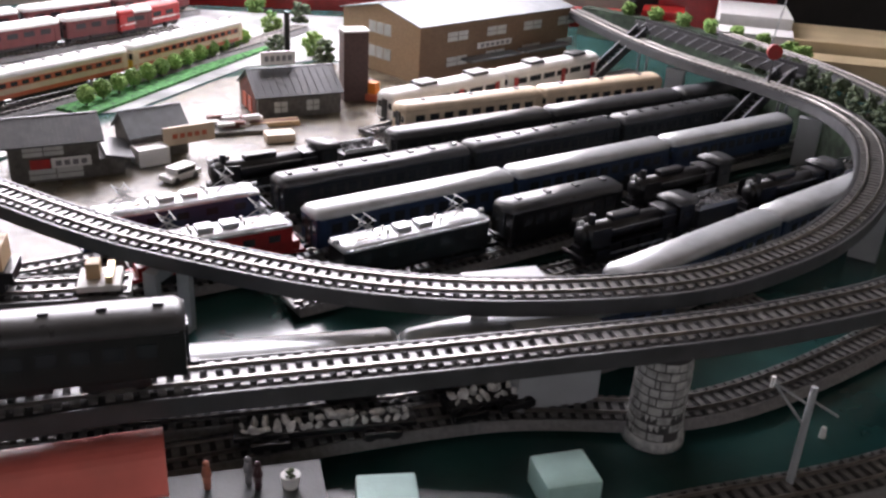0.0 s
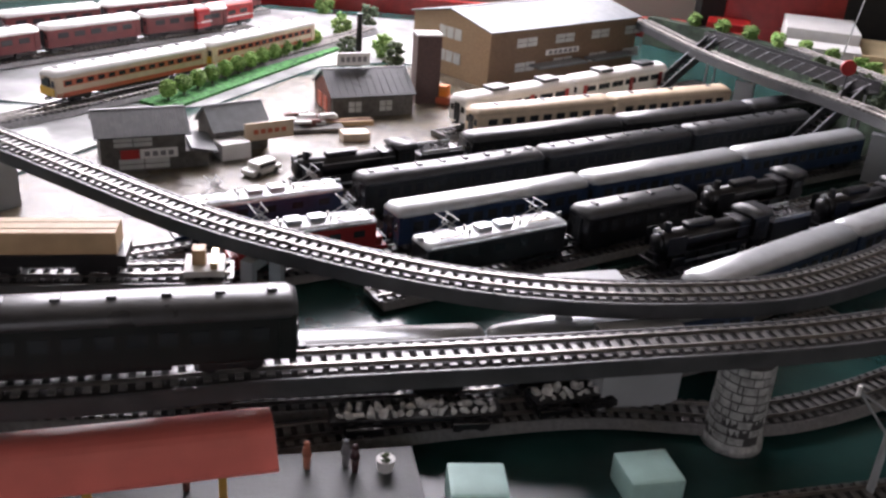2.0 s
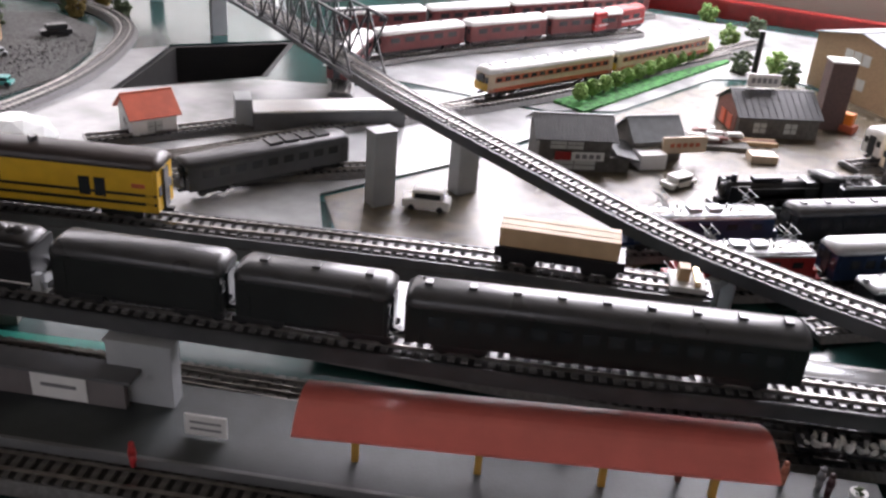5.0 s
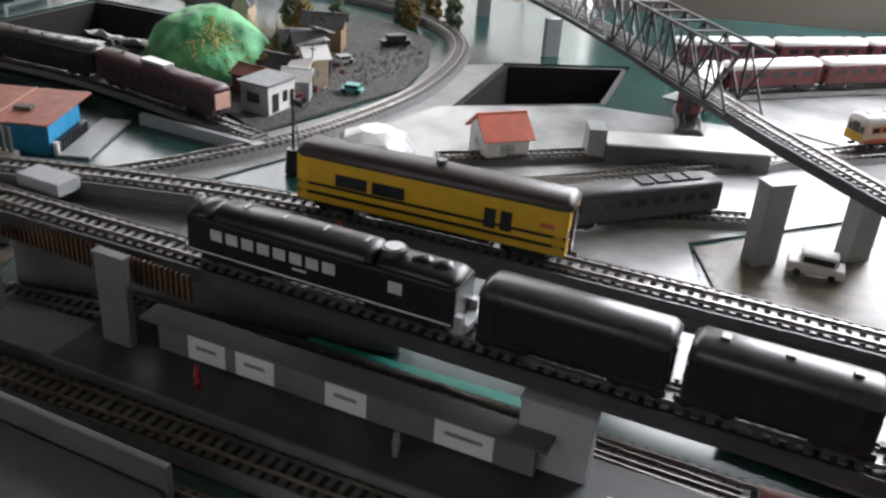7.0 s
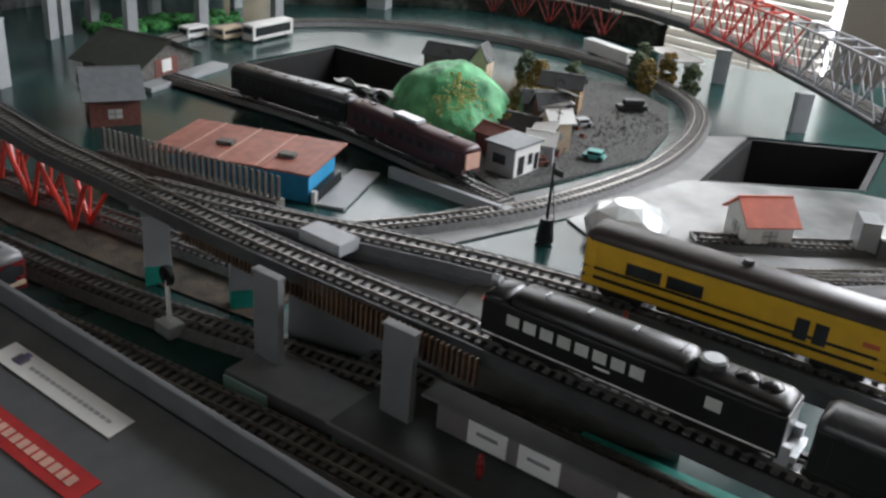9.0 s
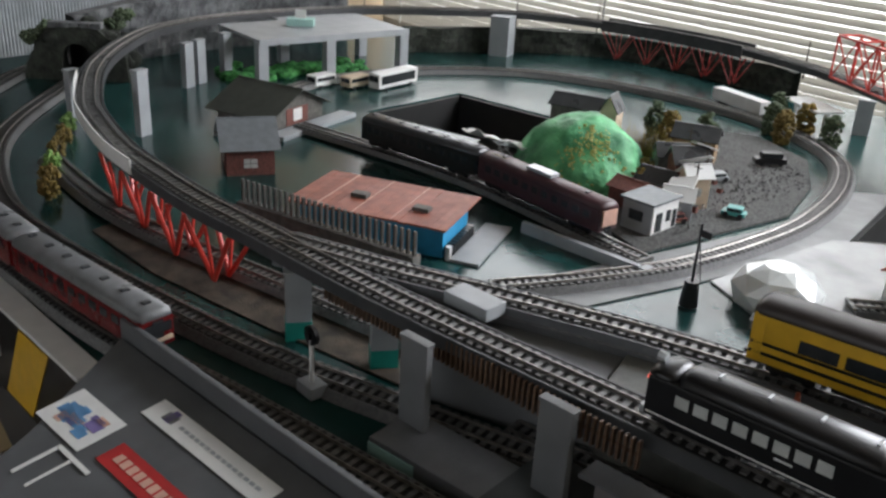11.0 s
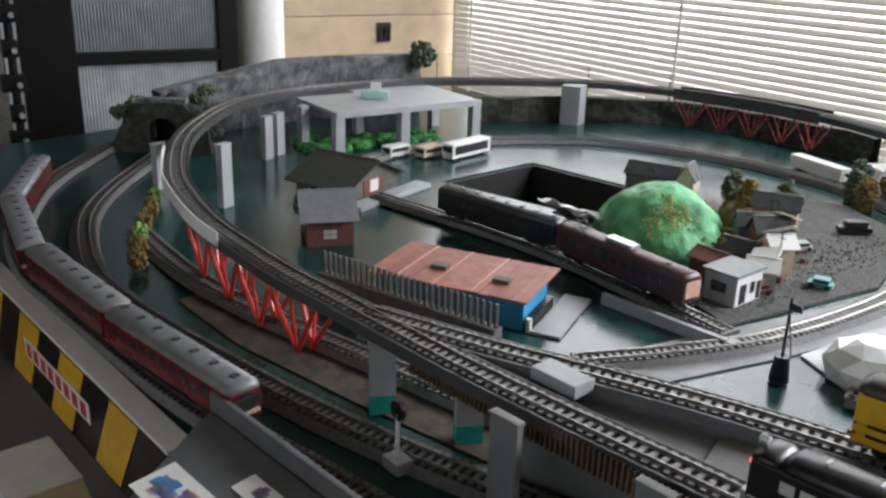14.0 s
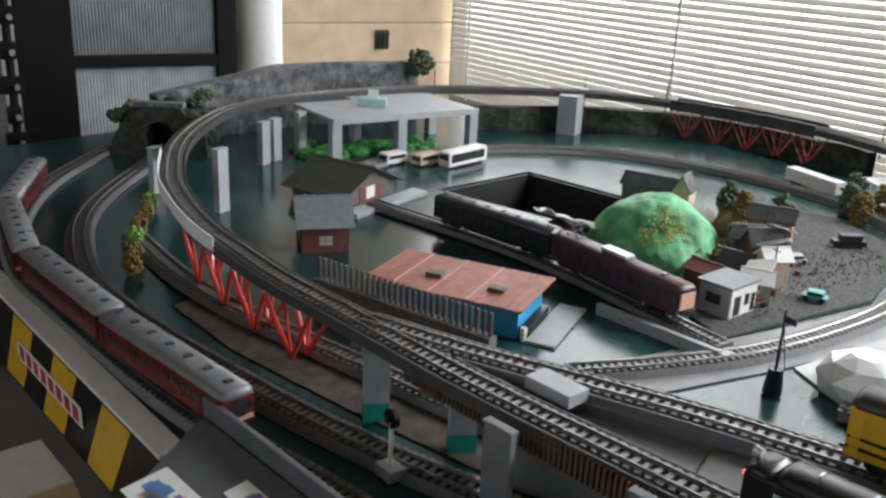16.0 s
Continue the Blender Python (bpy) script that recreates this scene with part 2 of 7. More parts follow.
def ball(bm, c, r, sx=1, sy=1, sz=1, sub=2):
    bmesh.ops.create_icosphere(bm, subdivisions=sub, radius=r, matrix=Matrix.Translation(c) @ Matrix.Diagonal((sx, sy, sz, 1)))
    return bm


def prism(bm, outline, y0, y1):
    """An outline of (x, z) drawn out from y0 to y1."""
    a = [bm.verts.new((x, y0, z)) for x, z in outline]
    b = [bm.verts.new((x, y1, z)) for x, z in outline]
    n = len(a)
    for i in range(n):
        bm.faces.new((a[i], a[(i + 1) % n], b[(i + 1) % n], b[i]))
    bm.faces.new(a[::-1])
    bm.faces.new(b)
    bmesh.ops.recalc_face_normals(bm, faces=bm.faces)
    return bm


def slab(bm, outline, z0, z1, holes=()):
    """A flat plate with an outline of (x, y) and holes through it."""
    edges = []
    for ring in (outline, *holes):
        vs = [bm.verts.new((x, y, z1)) for x, y in ring]
        edges += [bm.edges.new((vs[i], vs[(i + 1) % len(vs)])) for i in range(len(vs))]
    r = bmesh.ops.triangle_fill(bm, use_beauty=True, use_dissolve=False, edges=edges)
    faces = [g for g in r["geom"] if isinstance(g, bmesh.types.BMFace)]
    ex = bmesh.ops.extrude_face_region(bm, geom=faces)
    for v in ex["geom"]:
        if isinstance(v, bmesh.types.BMVert):
            v.co.z = z0
    bmesh.ops.recalc_face_normals(bm, faces=bm.faces)
    return bm


def spline(pts, step=0.01, z=None):
    """Points along a smooth line through pts, evenly spaced."""
    P = [Vector((*p, z)) if len(p) == 2 else Vector(p) for p in pts]
    P = [2 * P[0] - P[1]] + P + [2 * P[-1] - P[-2]]
    fine = []
    for i in range(1, len(P) - 2):
        a, b, c, d = P[i - 1:i + 3]
        for k in range(24):
            u = k / 24
            fine.append(0.5 * (2 * b + (c - a) * u + (2 * a - 5 * b + 4 * c - d) * u * u + (3 * b - a - 3 * c + d) * u ** 3))
    fine.append(P[-2])
    out, need = [fine[0].copy()], step
    for a, b in zip(fine, fine[1:]):
        L = (b - a).length
        at = 0
        while L - at >= need:
            at += need
            out.append(a.lerp(b, at / L))
            need = step
        need -= L - at
    return out


def frames_of(path):
    out = []
    for i, p in enumerate(path):
        t = (path[min(i + 1, len(path) - 1)] - path[max(i - 1, 0)]).normalized()
        s = Vector((t.y, -t.x, 0)).normalized()
        out.append((p, t, s))
    return out


def sweep(bm, path, profile, every=2):
    fr = frames_of(path)
    fr = fr[::every] + ([fr[-1]] if (len(fr) - 1) % every else [])
    rings = [[bm.verts.new(p + s * o + Vector((0, 0, h))) for o, h in profile] for p, t, s in fr]
    n = len(profile)
    for a, b in zip(rings, rings[1:]):
        for i in range(n):
            bm.faces.new((a[i], a[(i + 1) % n], b[(i + 1) % n], b[i]))
    bm.faces.new(rings[0])
    bm.faces.new(rings[-1][::-1])
    bmesh.ops.recalc_face_normals(bm, faces=bm.faces)
    return bm


GAUGE = 0.0165
RAILPROF = [(-0.0011, -0.0026), (0.0011, -0.0026), (0.0011, -0.0018), (0.0005, -0.0014), (0.0006, 0), (-0.0006, 0), (-0.0005, -0.0014), (-0.0011, -0.0018)]


def sleeper_mesh(material, length=0.031):
    return mesh_of(box(nb(), -0.0026, 0.0026, -length / 2, length / 2, -0.005, -0.0022, 0.0004), "sleeper", material)


SLEEP_A = sleeper_mesh(M_SLEEPER)
SLEEP_B = sleeper_mesh(M_SLEEPER2)


def track(label, path, bed=M_BED, bed_w=0.022, bed_h=0.009, sleeper=SLEEP_A, limit=300, deck=None, deck_w=0.021, deck_h=0.02):
    """Rails at the path's height, with sleepers, roadbed and, on a viaduct, a deck."""
    t = thing("railway_track", label, "track", kind="structure")
    if bed:
        part("roadbed", sweep(nb(), path, [(-bed_w, -bed_h - 0.0045), (bed_w, -bed_h - 0.0045), (bed_w - 0.005, -0.0042), (-bed_w + 0.005, -0.0042)]), bed, t)
        part("trackbed", sweep(nb(), path, [(-bed_w + 0.0065, -0.0041), (bed_w - 0.0065, -0.0041), (bed_w - 0.0065, -0.0037), (-bed_w + 0.0065, -0.0037)]), M_TRACKBED, t, "black trackbed")
    for o in (-GAUGE / 2, GAUGE / 2):
        part("rail", sweep(nb(), path, [(o + a, h) for a, h in RAILPROF], 1), M_RAIL, t)
    if deck:
        top = -0.0046 if not bed else -bed_h - 0.005
        w = deck_w
        part("deck", sweep(nb(), path, [(-w, top), (w, top), (w, top - deck_h), (w - 0.005, top - deck_h - 0.002), (-w + 0.005, top - deck_h - 0.002), (-w, top - deck_h)]), deck, t)
        if not bed:
            part("trackbed", sweep(nb(), path, [(-w + 0.002, top + 0.0003), (w - 0.002, top + 0.0003), (w - 0.002, top + 0.0007), (-w + 0.002, top + 0.0007)]), M_TRACKBED, t, "black trackbed")
        for o in (-w, w - 0.0016):
            part("parapet", sweep(nb(), path, [(o, top + 0.0004), (o + 0.0016, top + 0.0004), (o + 0.0016, -0.0032), (o, -0.0032)]), deck, t)
    fr = frames_of(path)
    rest = nb()
    n = 0
    for p, tg, s in fr:
        m = Matrix.Translation(p) @ Matrix.Rotation(math.atan2(tg.y, tg.x), 4, "Z")
        if n < limit:
            shared("sleeper", sleeper, m, t)
        else:
            box(rest, -0.0026, 0.0026, -0.0155, 0.0155, -0.005, -0.0022, 0, m)
        n += 1
    if n > limit:
        part("sleepers", rest, sleeper.materials[0], t)["kind"] = "stuff"
    else:
        rest.free()
    return t


def along(path, s, step=0.01):
    i = max(0, min(len(path) - 2, int(s / step)))
    return path[i].lerp(path[i + 1], s / step - i)


def nearest(path, x, y, step=0.01):
    return min(range(len(path)), key=lambda i: (path[i].x - x) ** 2 + (path[i].y - y) ** 2) * step


def seat(path, s, length, flip=False):
    """The pose of a vehicle of that length with its middle at s along the path, on the rails."""
    a, b = along(path, s - length * 0.34), along(path, s + length * 0.34)
    d = b - a
    return Matrix.Translation((a + b) / 2) @ Matrix.Rotation(math.atan2(d.y, d.x) + (math.pi if flip else 0), 4, "Z")


# ---- the lines of the railway ----
ZE, ZG = 0.095, 0.0145
MAIN = spline([(0.47, 1.70, 0.095), (0.58, 1.45, 0.095), (0.615, 1.2, 0.095), (0.56, 0.95, 0.095), (0.42, 0.72, 0.095), (0.254, 0.612, 0.095), (0.039, 0.535, 0.095), (-0.173, 0.468, 0.095), (-0.3, 0.42, 0.095), (-0.56, 0.343, 0.095), (-0.9, 0.245, 0.095),
               (-1.16, 0.165, 0.095), (-1.375, 0.111, 0.095), (-1.48, 0.084, 0.095), (-1.584, 0.067, 0.095), (-1.7, 0.052, 0.095), (-1.827, 0.052, 0.095), (-1.96, 0.065, 0.095), (-2.17, 0.12, 0.097), (-2.34, 0.205, 0.1), (-2.47, 0.31, 0.103), (-2.55, 0.47, 0.106),
               (-2.58, 0.66, 0.108), (-2.575, 0.86, 0.108), (-2.5, 1.07, 0.108), (-2.4, 1.24, 0.108), (-2.2, 1.365, 0.108), (-2.0, 1.43, 0.108), (-1.8, 1.44, 0.108), (-1.58, 1.40, 0.107), (-1.3, 1.275, 0.106), (-1.07, 1.14, 0.105), (-0.85, 0.99, 0.105), (-0.68, 0.88, 0.104),
               (-0.42, 0.745, 0.098), (-0.31, 0.69, 0.096), (-0.232, 0.661, 0.095), (-0.09, 0.623, 0.095), (0.036, 0.621, 0.095), (0.17, 0.653, 0.095), (0.258, 0.705, 0.095), (0.349, 0.79, 0.095), (0.435, 0.92, 0.095), (0.496, 1.089, 0.095), (0.495, 1.22, 0.095), (0.45, 1.325, 0.095),
               (0.36, 1.46, 0.095), (0.29, 1.6, 0.095), (0.2, 1.86, 0.095)], 0.01)
LINE_B = spline([(-1.34, 0.125), (-1.22, 0.195), (-1.1, 0.275), (-1.0, 0.335), (-0.87, 0.395), (-0.66, 0.465), (-0.46, 0.53), (-0.32, 0.568), (-0.235, 0.592)], 0.01, ZE)
LINE_C = spline([(-2.7, 0.2), (-2.56, 0.06), (-2.43, -0.02), (-2.33, -0.077), (-2.196, -0.13), (-2.025, -0.166), (-1.83, -0.165), (-1.704, -0.138), (-1.545, -0.098), (-1.42, -0.064), (-1.3, -0.022), (-1.18, 0.028), (-0.9, 0.13), (-0.6, 0.225), (-0.2, 0.345)], 0.01, ZG)
LINE_D = spline([(-2.62, 0.2), (-2.5, 0.16), (-2.38, 0.095), (-2.2, -0.005), (-2.06, -0.06), (-1.92, -0.084), (-1.77, -0.087), (-1.62, -0.056), (-1.4, 0.018), (-1.24, 0.085), (-1.07, 0.175), (-0.9, 0.26), (-0.7, 0.33), (-0.4, 0.42)], 0.01, ZG)
LINE_F = spline([(-1.29, 0.36), (-1.262, 0.47), (-1.243, 0.6), (-1.25, 0.75), (-1.278, 0.9), (-1.35, 1.07), (-1.45, 1.2), (-1.6, 1.27), (-1.78, 1.28), (-2.0, 1.22), (-2.2, 1.08), (-2.3, 0.85), (-2.28, 0.6), (-2.15, 0.4), (-1.98, 0.28)], 0.01, ZG)

# ---- room ----
HOLE_A = [(-2.05, 0.585), (-2.115, 0.84), (-1.85, 0.925), (-1.70, 0.735)]
HOLE_B = [(-1.215, 0.90), (-1.31, 1.165), (-1.15, 1.34), (-1.06, 1.11)]
BOARD = [(-1.87, -0.2), (-1.32, -0.075), (-0.7, 0.0), (0.1, 0.05), (0.95, 0.3), (0.85, 1.2), (0.6, 2.0), (0.1, 2.22), (-0.9, 2.12), (-1.6, 1.6), (-2.2, 1.55), (-2.62, 1.3), (-2.78, 0.8), (-2.78, 0.2), (-2.66, -0.14), (-2.3, -0.26)]
table = thing("layout_board", "teal green painted railway layout board with openings", "table", kind="structure")
part("board_top", slab(nb(), BOARD, -0.02, 0.0, (HOLE_A, HOLE_B)), M_BOARD, table)
# plain black sides hang below each opening
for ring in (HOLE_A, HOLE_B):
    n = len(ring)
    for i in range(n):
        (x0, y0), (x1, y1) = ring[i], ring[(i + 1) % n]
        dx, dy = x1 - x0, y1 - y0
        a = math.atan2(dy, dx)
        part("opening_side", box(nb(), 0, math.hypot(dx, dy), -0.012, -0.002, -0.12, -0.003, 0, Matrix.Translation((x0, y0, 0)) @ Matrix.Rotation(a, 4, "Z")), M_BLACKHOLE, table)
for x, y in ((-2.5, 0.2), (-1.5, 0.1), (-0.4, 0.25), (0.6, 0.5), (0.4, 1.7), (-0.9, 1.9), (-2.3, 1.3)):
    part("leg", box(nb(), x - 0.03, x + 0.03, y - 0.03, y + 0.03, -0.75, -0.021, 0.003), M_WALLDARK, table)

tagged(part("floor", box(nb(), -4.6, 2.2, -2.6, 3.0, -0.8, -0.75), M_FLOORROOM), "dark floor below the layout board", "floor", kind="structure")
# the ceiling is unseen; its dark brown cuts sheen and bounced light
tagged(part("ceiling", box(nb(), -4.6, 2.2, -2.6, 3.0, 1.65, 1.7), M_CEIL), "unseen ceiling kept dark brown to cut sheen", "ceiling", kind="structure")
wn_ = nb()
for x0, x1, z0, z1 in ((-0.3, 6.6, -0.75, -0.2), (-0.3, 6.6, 1.45, 1.65), (-0.3, 0.06, -0.2, 1.45), (2.5, 2.8, -0.2, 1.45), (2.8, 4.45, -0.2, 0.17), (4.45, 6.6, -0.2, 1.45)):
    box(wn_, x0, x1, 0, 0.12, z0, z1, 0, WALL)
tagged(part("wall_north", wn_, M_ROOMWALL), "beige plaster wall with two wide windows", "wall", kind="structure")
tagged(part("wall_east", box(nb(), 2.2, 2.3, -2.5, 2.75, -0.75, 1.65), M_ROOMWALL), "plain beige side wall", "wall", kind="structure")
# unseen south wall; its glowing window is added to fill the near sides
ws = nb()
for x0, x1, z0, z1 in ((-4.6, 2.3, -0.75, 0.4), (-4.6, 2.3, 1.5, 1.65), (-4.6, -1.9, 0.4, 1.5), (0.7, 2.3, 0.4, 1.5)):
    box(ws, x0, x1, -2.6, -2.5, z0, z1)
tagged(part("wall_south", ws, M_ROOMWALL), "unseen beige wall with an opening for the fill window", "wall", kind="structure")
w3 = thing("window_3", "added fill window in the unseen wall behind", "window", kind="structure")
part("pane", box(nb(), -1.9, 0.7, -2.57, -2.56, 0.4, 1.5), M_FILLGLOW, w3)
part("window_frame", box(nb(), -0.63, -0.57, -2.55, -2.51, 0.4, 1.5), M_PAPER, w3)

# the pine wall, the door with ribbed glass and its black frame
ww = thing("wall_west", "pale pine board wall beside the door", "wall", kind="structure")
for k in range(14):
    z0 = -0.75 + k * 0.172
    part("board", box(nb(), -4.16, -4.1, 0.8, 1.73, z0, z0 + 0.169, 0.002), M_WOODWALL, ww)
part("backing", box(nb(), -4.25, -4.162, 0.6, 1.73, -0.75, 1.65), M_WOODWALL, ww)
dr = thing("door_1", "black framed door with ribbed frosted glass", "door", kind="structure")
M_RIB = mat("ribbed_frosted_glass", (0.42, 0.46, 0.48), 0.2, vary=0.15, scale=20)
for y0, y1, z0, z1 in ((0.488, 0.545, -0.75, 1.6), (-0.06, 0.085, -0.75, 1.6), (0.085, 0.488, 0.068, 0.1), (0.085, 0.488, -0.75, -0.4)):
    part("door_frame", box(nb(), -3.33, -3.29, y0, y1, z0, z1, 0.003), M_BLACKFRAME, dr)
for z0, z1 in ((0.102, 1.3), (-0.398, 0.066)):
    rb = nb()
    for k in range(44):
        y = 0.09 + k * 0.0091
        cyl(rb, (-3.312, y, z0), (-3.312, y, z1), 0.0053, seg=8)
    part("ribbed_pane", rb, M_RIB, dr, "ribbed frosted glass pane", True)
part("side_panel", box(nb(), -3.34, -3.28, -0.1, -0.062, -0.75, 1.6), M_PIER, dr, "pale side jamb")
part("back_panel", box(nb(), -3.34, -3.28, -0.9, -0.102, -0.75, 1.6), M_WALLDARK, dr)
clp = thing("clamp_stand", "black metal clamp stand beside the door", "stand", pose(-3.2, -0.085, -0.75))
part("rod", cyl(nb(), (0, 0, 0), (0, 0, 1.5), 0.011, seg=14), M_BLACKFRAME, clp)
part("foot", cyl(nb(), (0, 0, 0), (0, 0, 0.02), 0.09, seg=24), M_BLACKFRAME, clp)
for z, w in ((0.62, 0.03), (0.69, 0.02), (0.77, 0.034), (0.86, 0.022), (0.95, 0.03)):
    cl_ = part("clamp", box(nb(), -0.018, 0.018, -w, w * 0.8, z, z + 0.045, 0.005), M_BLACKFRAME, clp)
    part("thumb_screw", cyl(nb(), (0.0185, w * 0.3, z + 0.02), (0.035, w * 0.3, z + 0.02), 0.007, seg=12), M_SILVER, cl_, "silver thumb screw")
tagged(part("wall_back", box(nb(), -4.6, -4.5, -2.5, 1.73, -0.75, 1.65), M_WALLDARK), "dark wall behind the door", "wall", kind="structure")
roll = thing("paper_roll", "tall white cardboard cylinder standing by the door", "roll", pose(-3.5, 0.676, -0.75))
part("tube", cyl(nb(), (0, 0, 0), (0, 0, 1.35), 0.078, seg=36), M_PAPER, roll, smooth=True)
part("rim", cyl(nb(), (0, 0, 1.3501), (0, 0, 1.356), 0.08, seg=36), M_PAPER, roll)
hk = thing("wall_hook", "small dark metal hook on the pine wall", "hook", pose(-4.09, 1.39, 0.02))
part("plate", box(nb(), -0.008, 0.0, -0.03, 0.03, -0.02, 0.06, 0.002), M_STEEL, hk)
for y in (-0.02, 0.0, 0.02):
    part("prong", cyl(nb(), (0, y, -0.01), (0.02, y, 0.05), 0.004, seg=8), M_STEEL, hk)

# the blind
blind = thing("window_1", "white slatted blind before a bright window", "window", kind="structure")
sl = mesh_of(box(nb(), 0.08, 2.48, -0.0135, 0.0135, -0.0006, 0.0006), "slat", M_SLAT)
for k in range(66):
    shared("slat", sl, WALL @ Matrix.Translation((0, -0.02, -0.18 + k * 0.0245)) @ Matrix.Rotation(radians(44), 4, "X"), blind)
for x in (0.22, 1.32, 2.3):
    part("cord", cyl(nb(), WALL @ Vector((x, -0.04, -0.2)), WALL @ Vector((x, -0.04, 1.45)), 0.0045, seg=8), M_PAPER, blind)
part("pane", box(nb(), 0.06, 2.5, 0.07, 0.076, -0.2, 1.45, 0, WALL), M_BLINDGLOW, blind, "bright daylit pane")
wy = thing("window_2", "bright window over the yard", "window", kind="structure")
part("pane", box(nb(), 2.8, 4.45, 0.07, 0.076, 0.17, 1.45, 0, WALL), M_SKYGLOW, wy)
for x in (2.8, 3.6, 4.41):
    part("window_frame", box(nb(), x, x + 0.04, 0.02, 0.06, 0.17, 1.45, 0, WALL), M_PAPER, wy)

# ledge, cartons and clutter behind the yard
led = thing("red_ledge", "bright red ledge along the back of the layout", "ledge")
part("rail", box(nb(), -1.15, 0.35, 2.18, 2.21, -0.02, 0.04, 0.004), M_RED, led)
part("back_panel", box(nb(), -1.15, -0.55, 2.212, 2.222, -0.02, 0.16, 0.002), M_PINK, led, "faded pink panel")
for x, y, w, d, h, mm, lb in ((0.88, 2.15, 0.3, 0.22, 0.12, M_CARTON, "open cream cardboard carton"), (0.66, 2.2, 0.16, 0.2, 0.16, M_PAPER, "white carton with dark print"), (0.46, 2.25, 0.1, 0.1, 0.14, M_RED, "dark red closed carton behind the yard")):
    c = thing("carton", lb, "box", pose(x, y, -0.1, 0, 0, -12))
    part("body", box(nb(), -w / 2, w / 2, -d / 2, d / 2, 0, h, 0.003), mm, c)
    part("flap", box(nb(), -w / 2, w / 2, -d / 2 - 0.05, -d / 2 - 0.002, h - 0.012, h - 0.006, 0, Matrix.Rotation(radians(8), 4, "X")), mm, c)
    part("plinth", box(nb(), -w / 2 - 0.02, w / 2 + 0.02, -d / 2, d / 2, -0.65, -0.001), M_BLACKHOLE, c)

# black backdrop, added to darken the lit wall beyond the far end
backdrop = thing("dark_cabinet", "added black backdrop behind the layout's far end", "cabinet", pose(0.95, 2.37, -0.75, 0, 0, 8))
part("case", box(nb(), -0.56, 0.9, 0.0, 0.05, 0, 1.5, 0.004), M_BLACKHOLE, backdrop)
for k in range(4):
    part("shelf_edge", box(nb(), -0.55, 0.89, -0.008, -0.0004, 0.3 + k * 0.3, 0.32 + k * 0.3, 0.001), M_WALLDARK, backdrop)
part("red_panel", box(nb(), -0.5, -0.2, -0.006, -0.0004, 0.66, 0.86, 0.001), M_RED, backdrop, "dark red panel")

# sheets of ground on the board
def sheet(name, label, ring, z, material, cat="ground"):
    return tagged(part(name, slab(nb(), ring, 0.0005, z), material), label, cat, kind="structure")

sheet("ground", "brown earth of the locomotive yard", [(-0.62, 0.62), (-0.72, 0.74), (-0.62, 0.93), (-0.52, 1.2), (-0.42, 1.5), (-0.28, 1.66), (0.1, 1.55), (-0.02, 1.3), (-0.2, 1.0), (-0.32, 0.8), (-0.4, 0.66)], 0.003, M_EARTH)
sheet("ground", "pale grey boards between the sidings", [(-1.2, 0.62), (-1.22, 0.88), (-1.06, 1.08), (-0.8, 1.2), (-0.53, 1.22), (-0.63, 0.935), (-0.73, 0.745), (-0.66, 0.64), (-0.95, 0.55)], 0.003, M_PALEBOARD)
sheet("ground", "grey gravel of the village", [(-1.30, 0.6), (-1.31, 0.9), (-1.38, 1.04), (-1.48, 1.16), (-1.62, 1.2), (-1.75, 1.1), (-1.68, 0.95), (-1.62, 0.8), (-1.42, 0.62)], 0.004, M_GRAVEL)
sheet("pavement", "pale grey card base of the curve", [(-1.30, 0.36), (-1.285, 0.9), (-1.36, 1.06), (-1.3, 1.15), (-1.2, 0.88), (-1.205, 0.6), (-1.22, 0.36)], 0.0024, M_CURVEBASE)
sheet("ground", "dark brown earth below the trestle", [(-1.66, -0.005), (-1.5, 0.03), (-1.32, 0.1), (-1.16, 0.17), (-1.2, 0.225), (-1.36, 0.15), (-1.5, 0.095), (-1.68, 0.045)], 0.002, M_BROWNEARTH)

sheet("ground", "pale grey boards round the back sidings", [(-1.02, 1.22), (-0.6, 1.23), (-0.5, 1.3), (-0.4, 1.6), (-0.27, 1.69), (0.1, 1.57), (0.2, 1.9), (0.05, 2.12), (-0.8, 2.08), (-1.0, 1.7)], 0.0018, M_PALEBOARD)

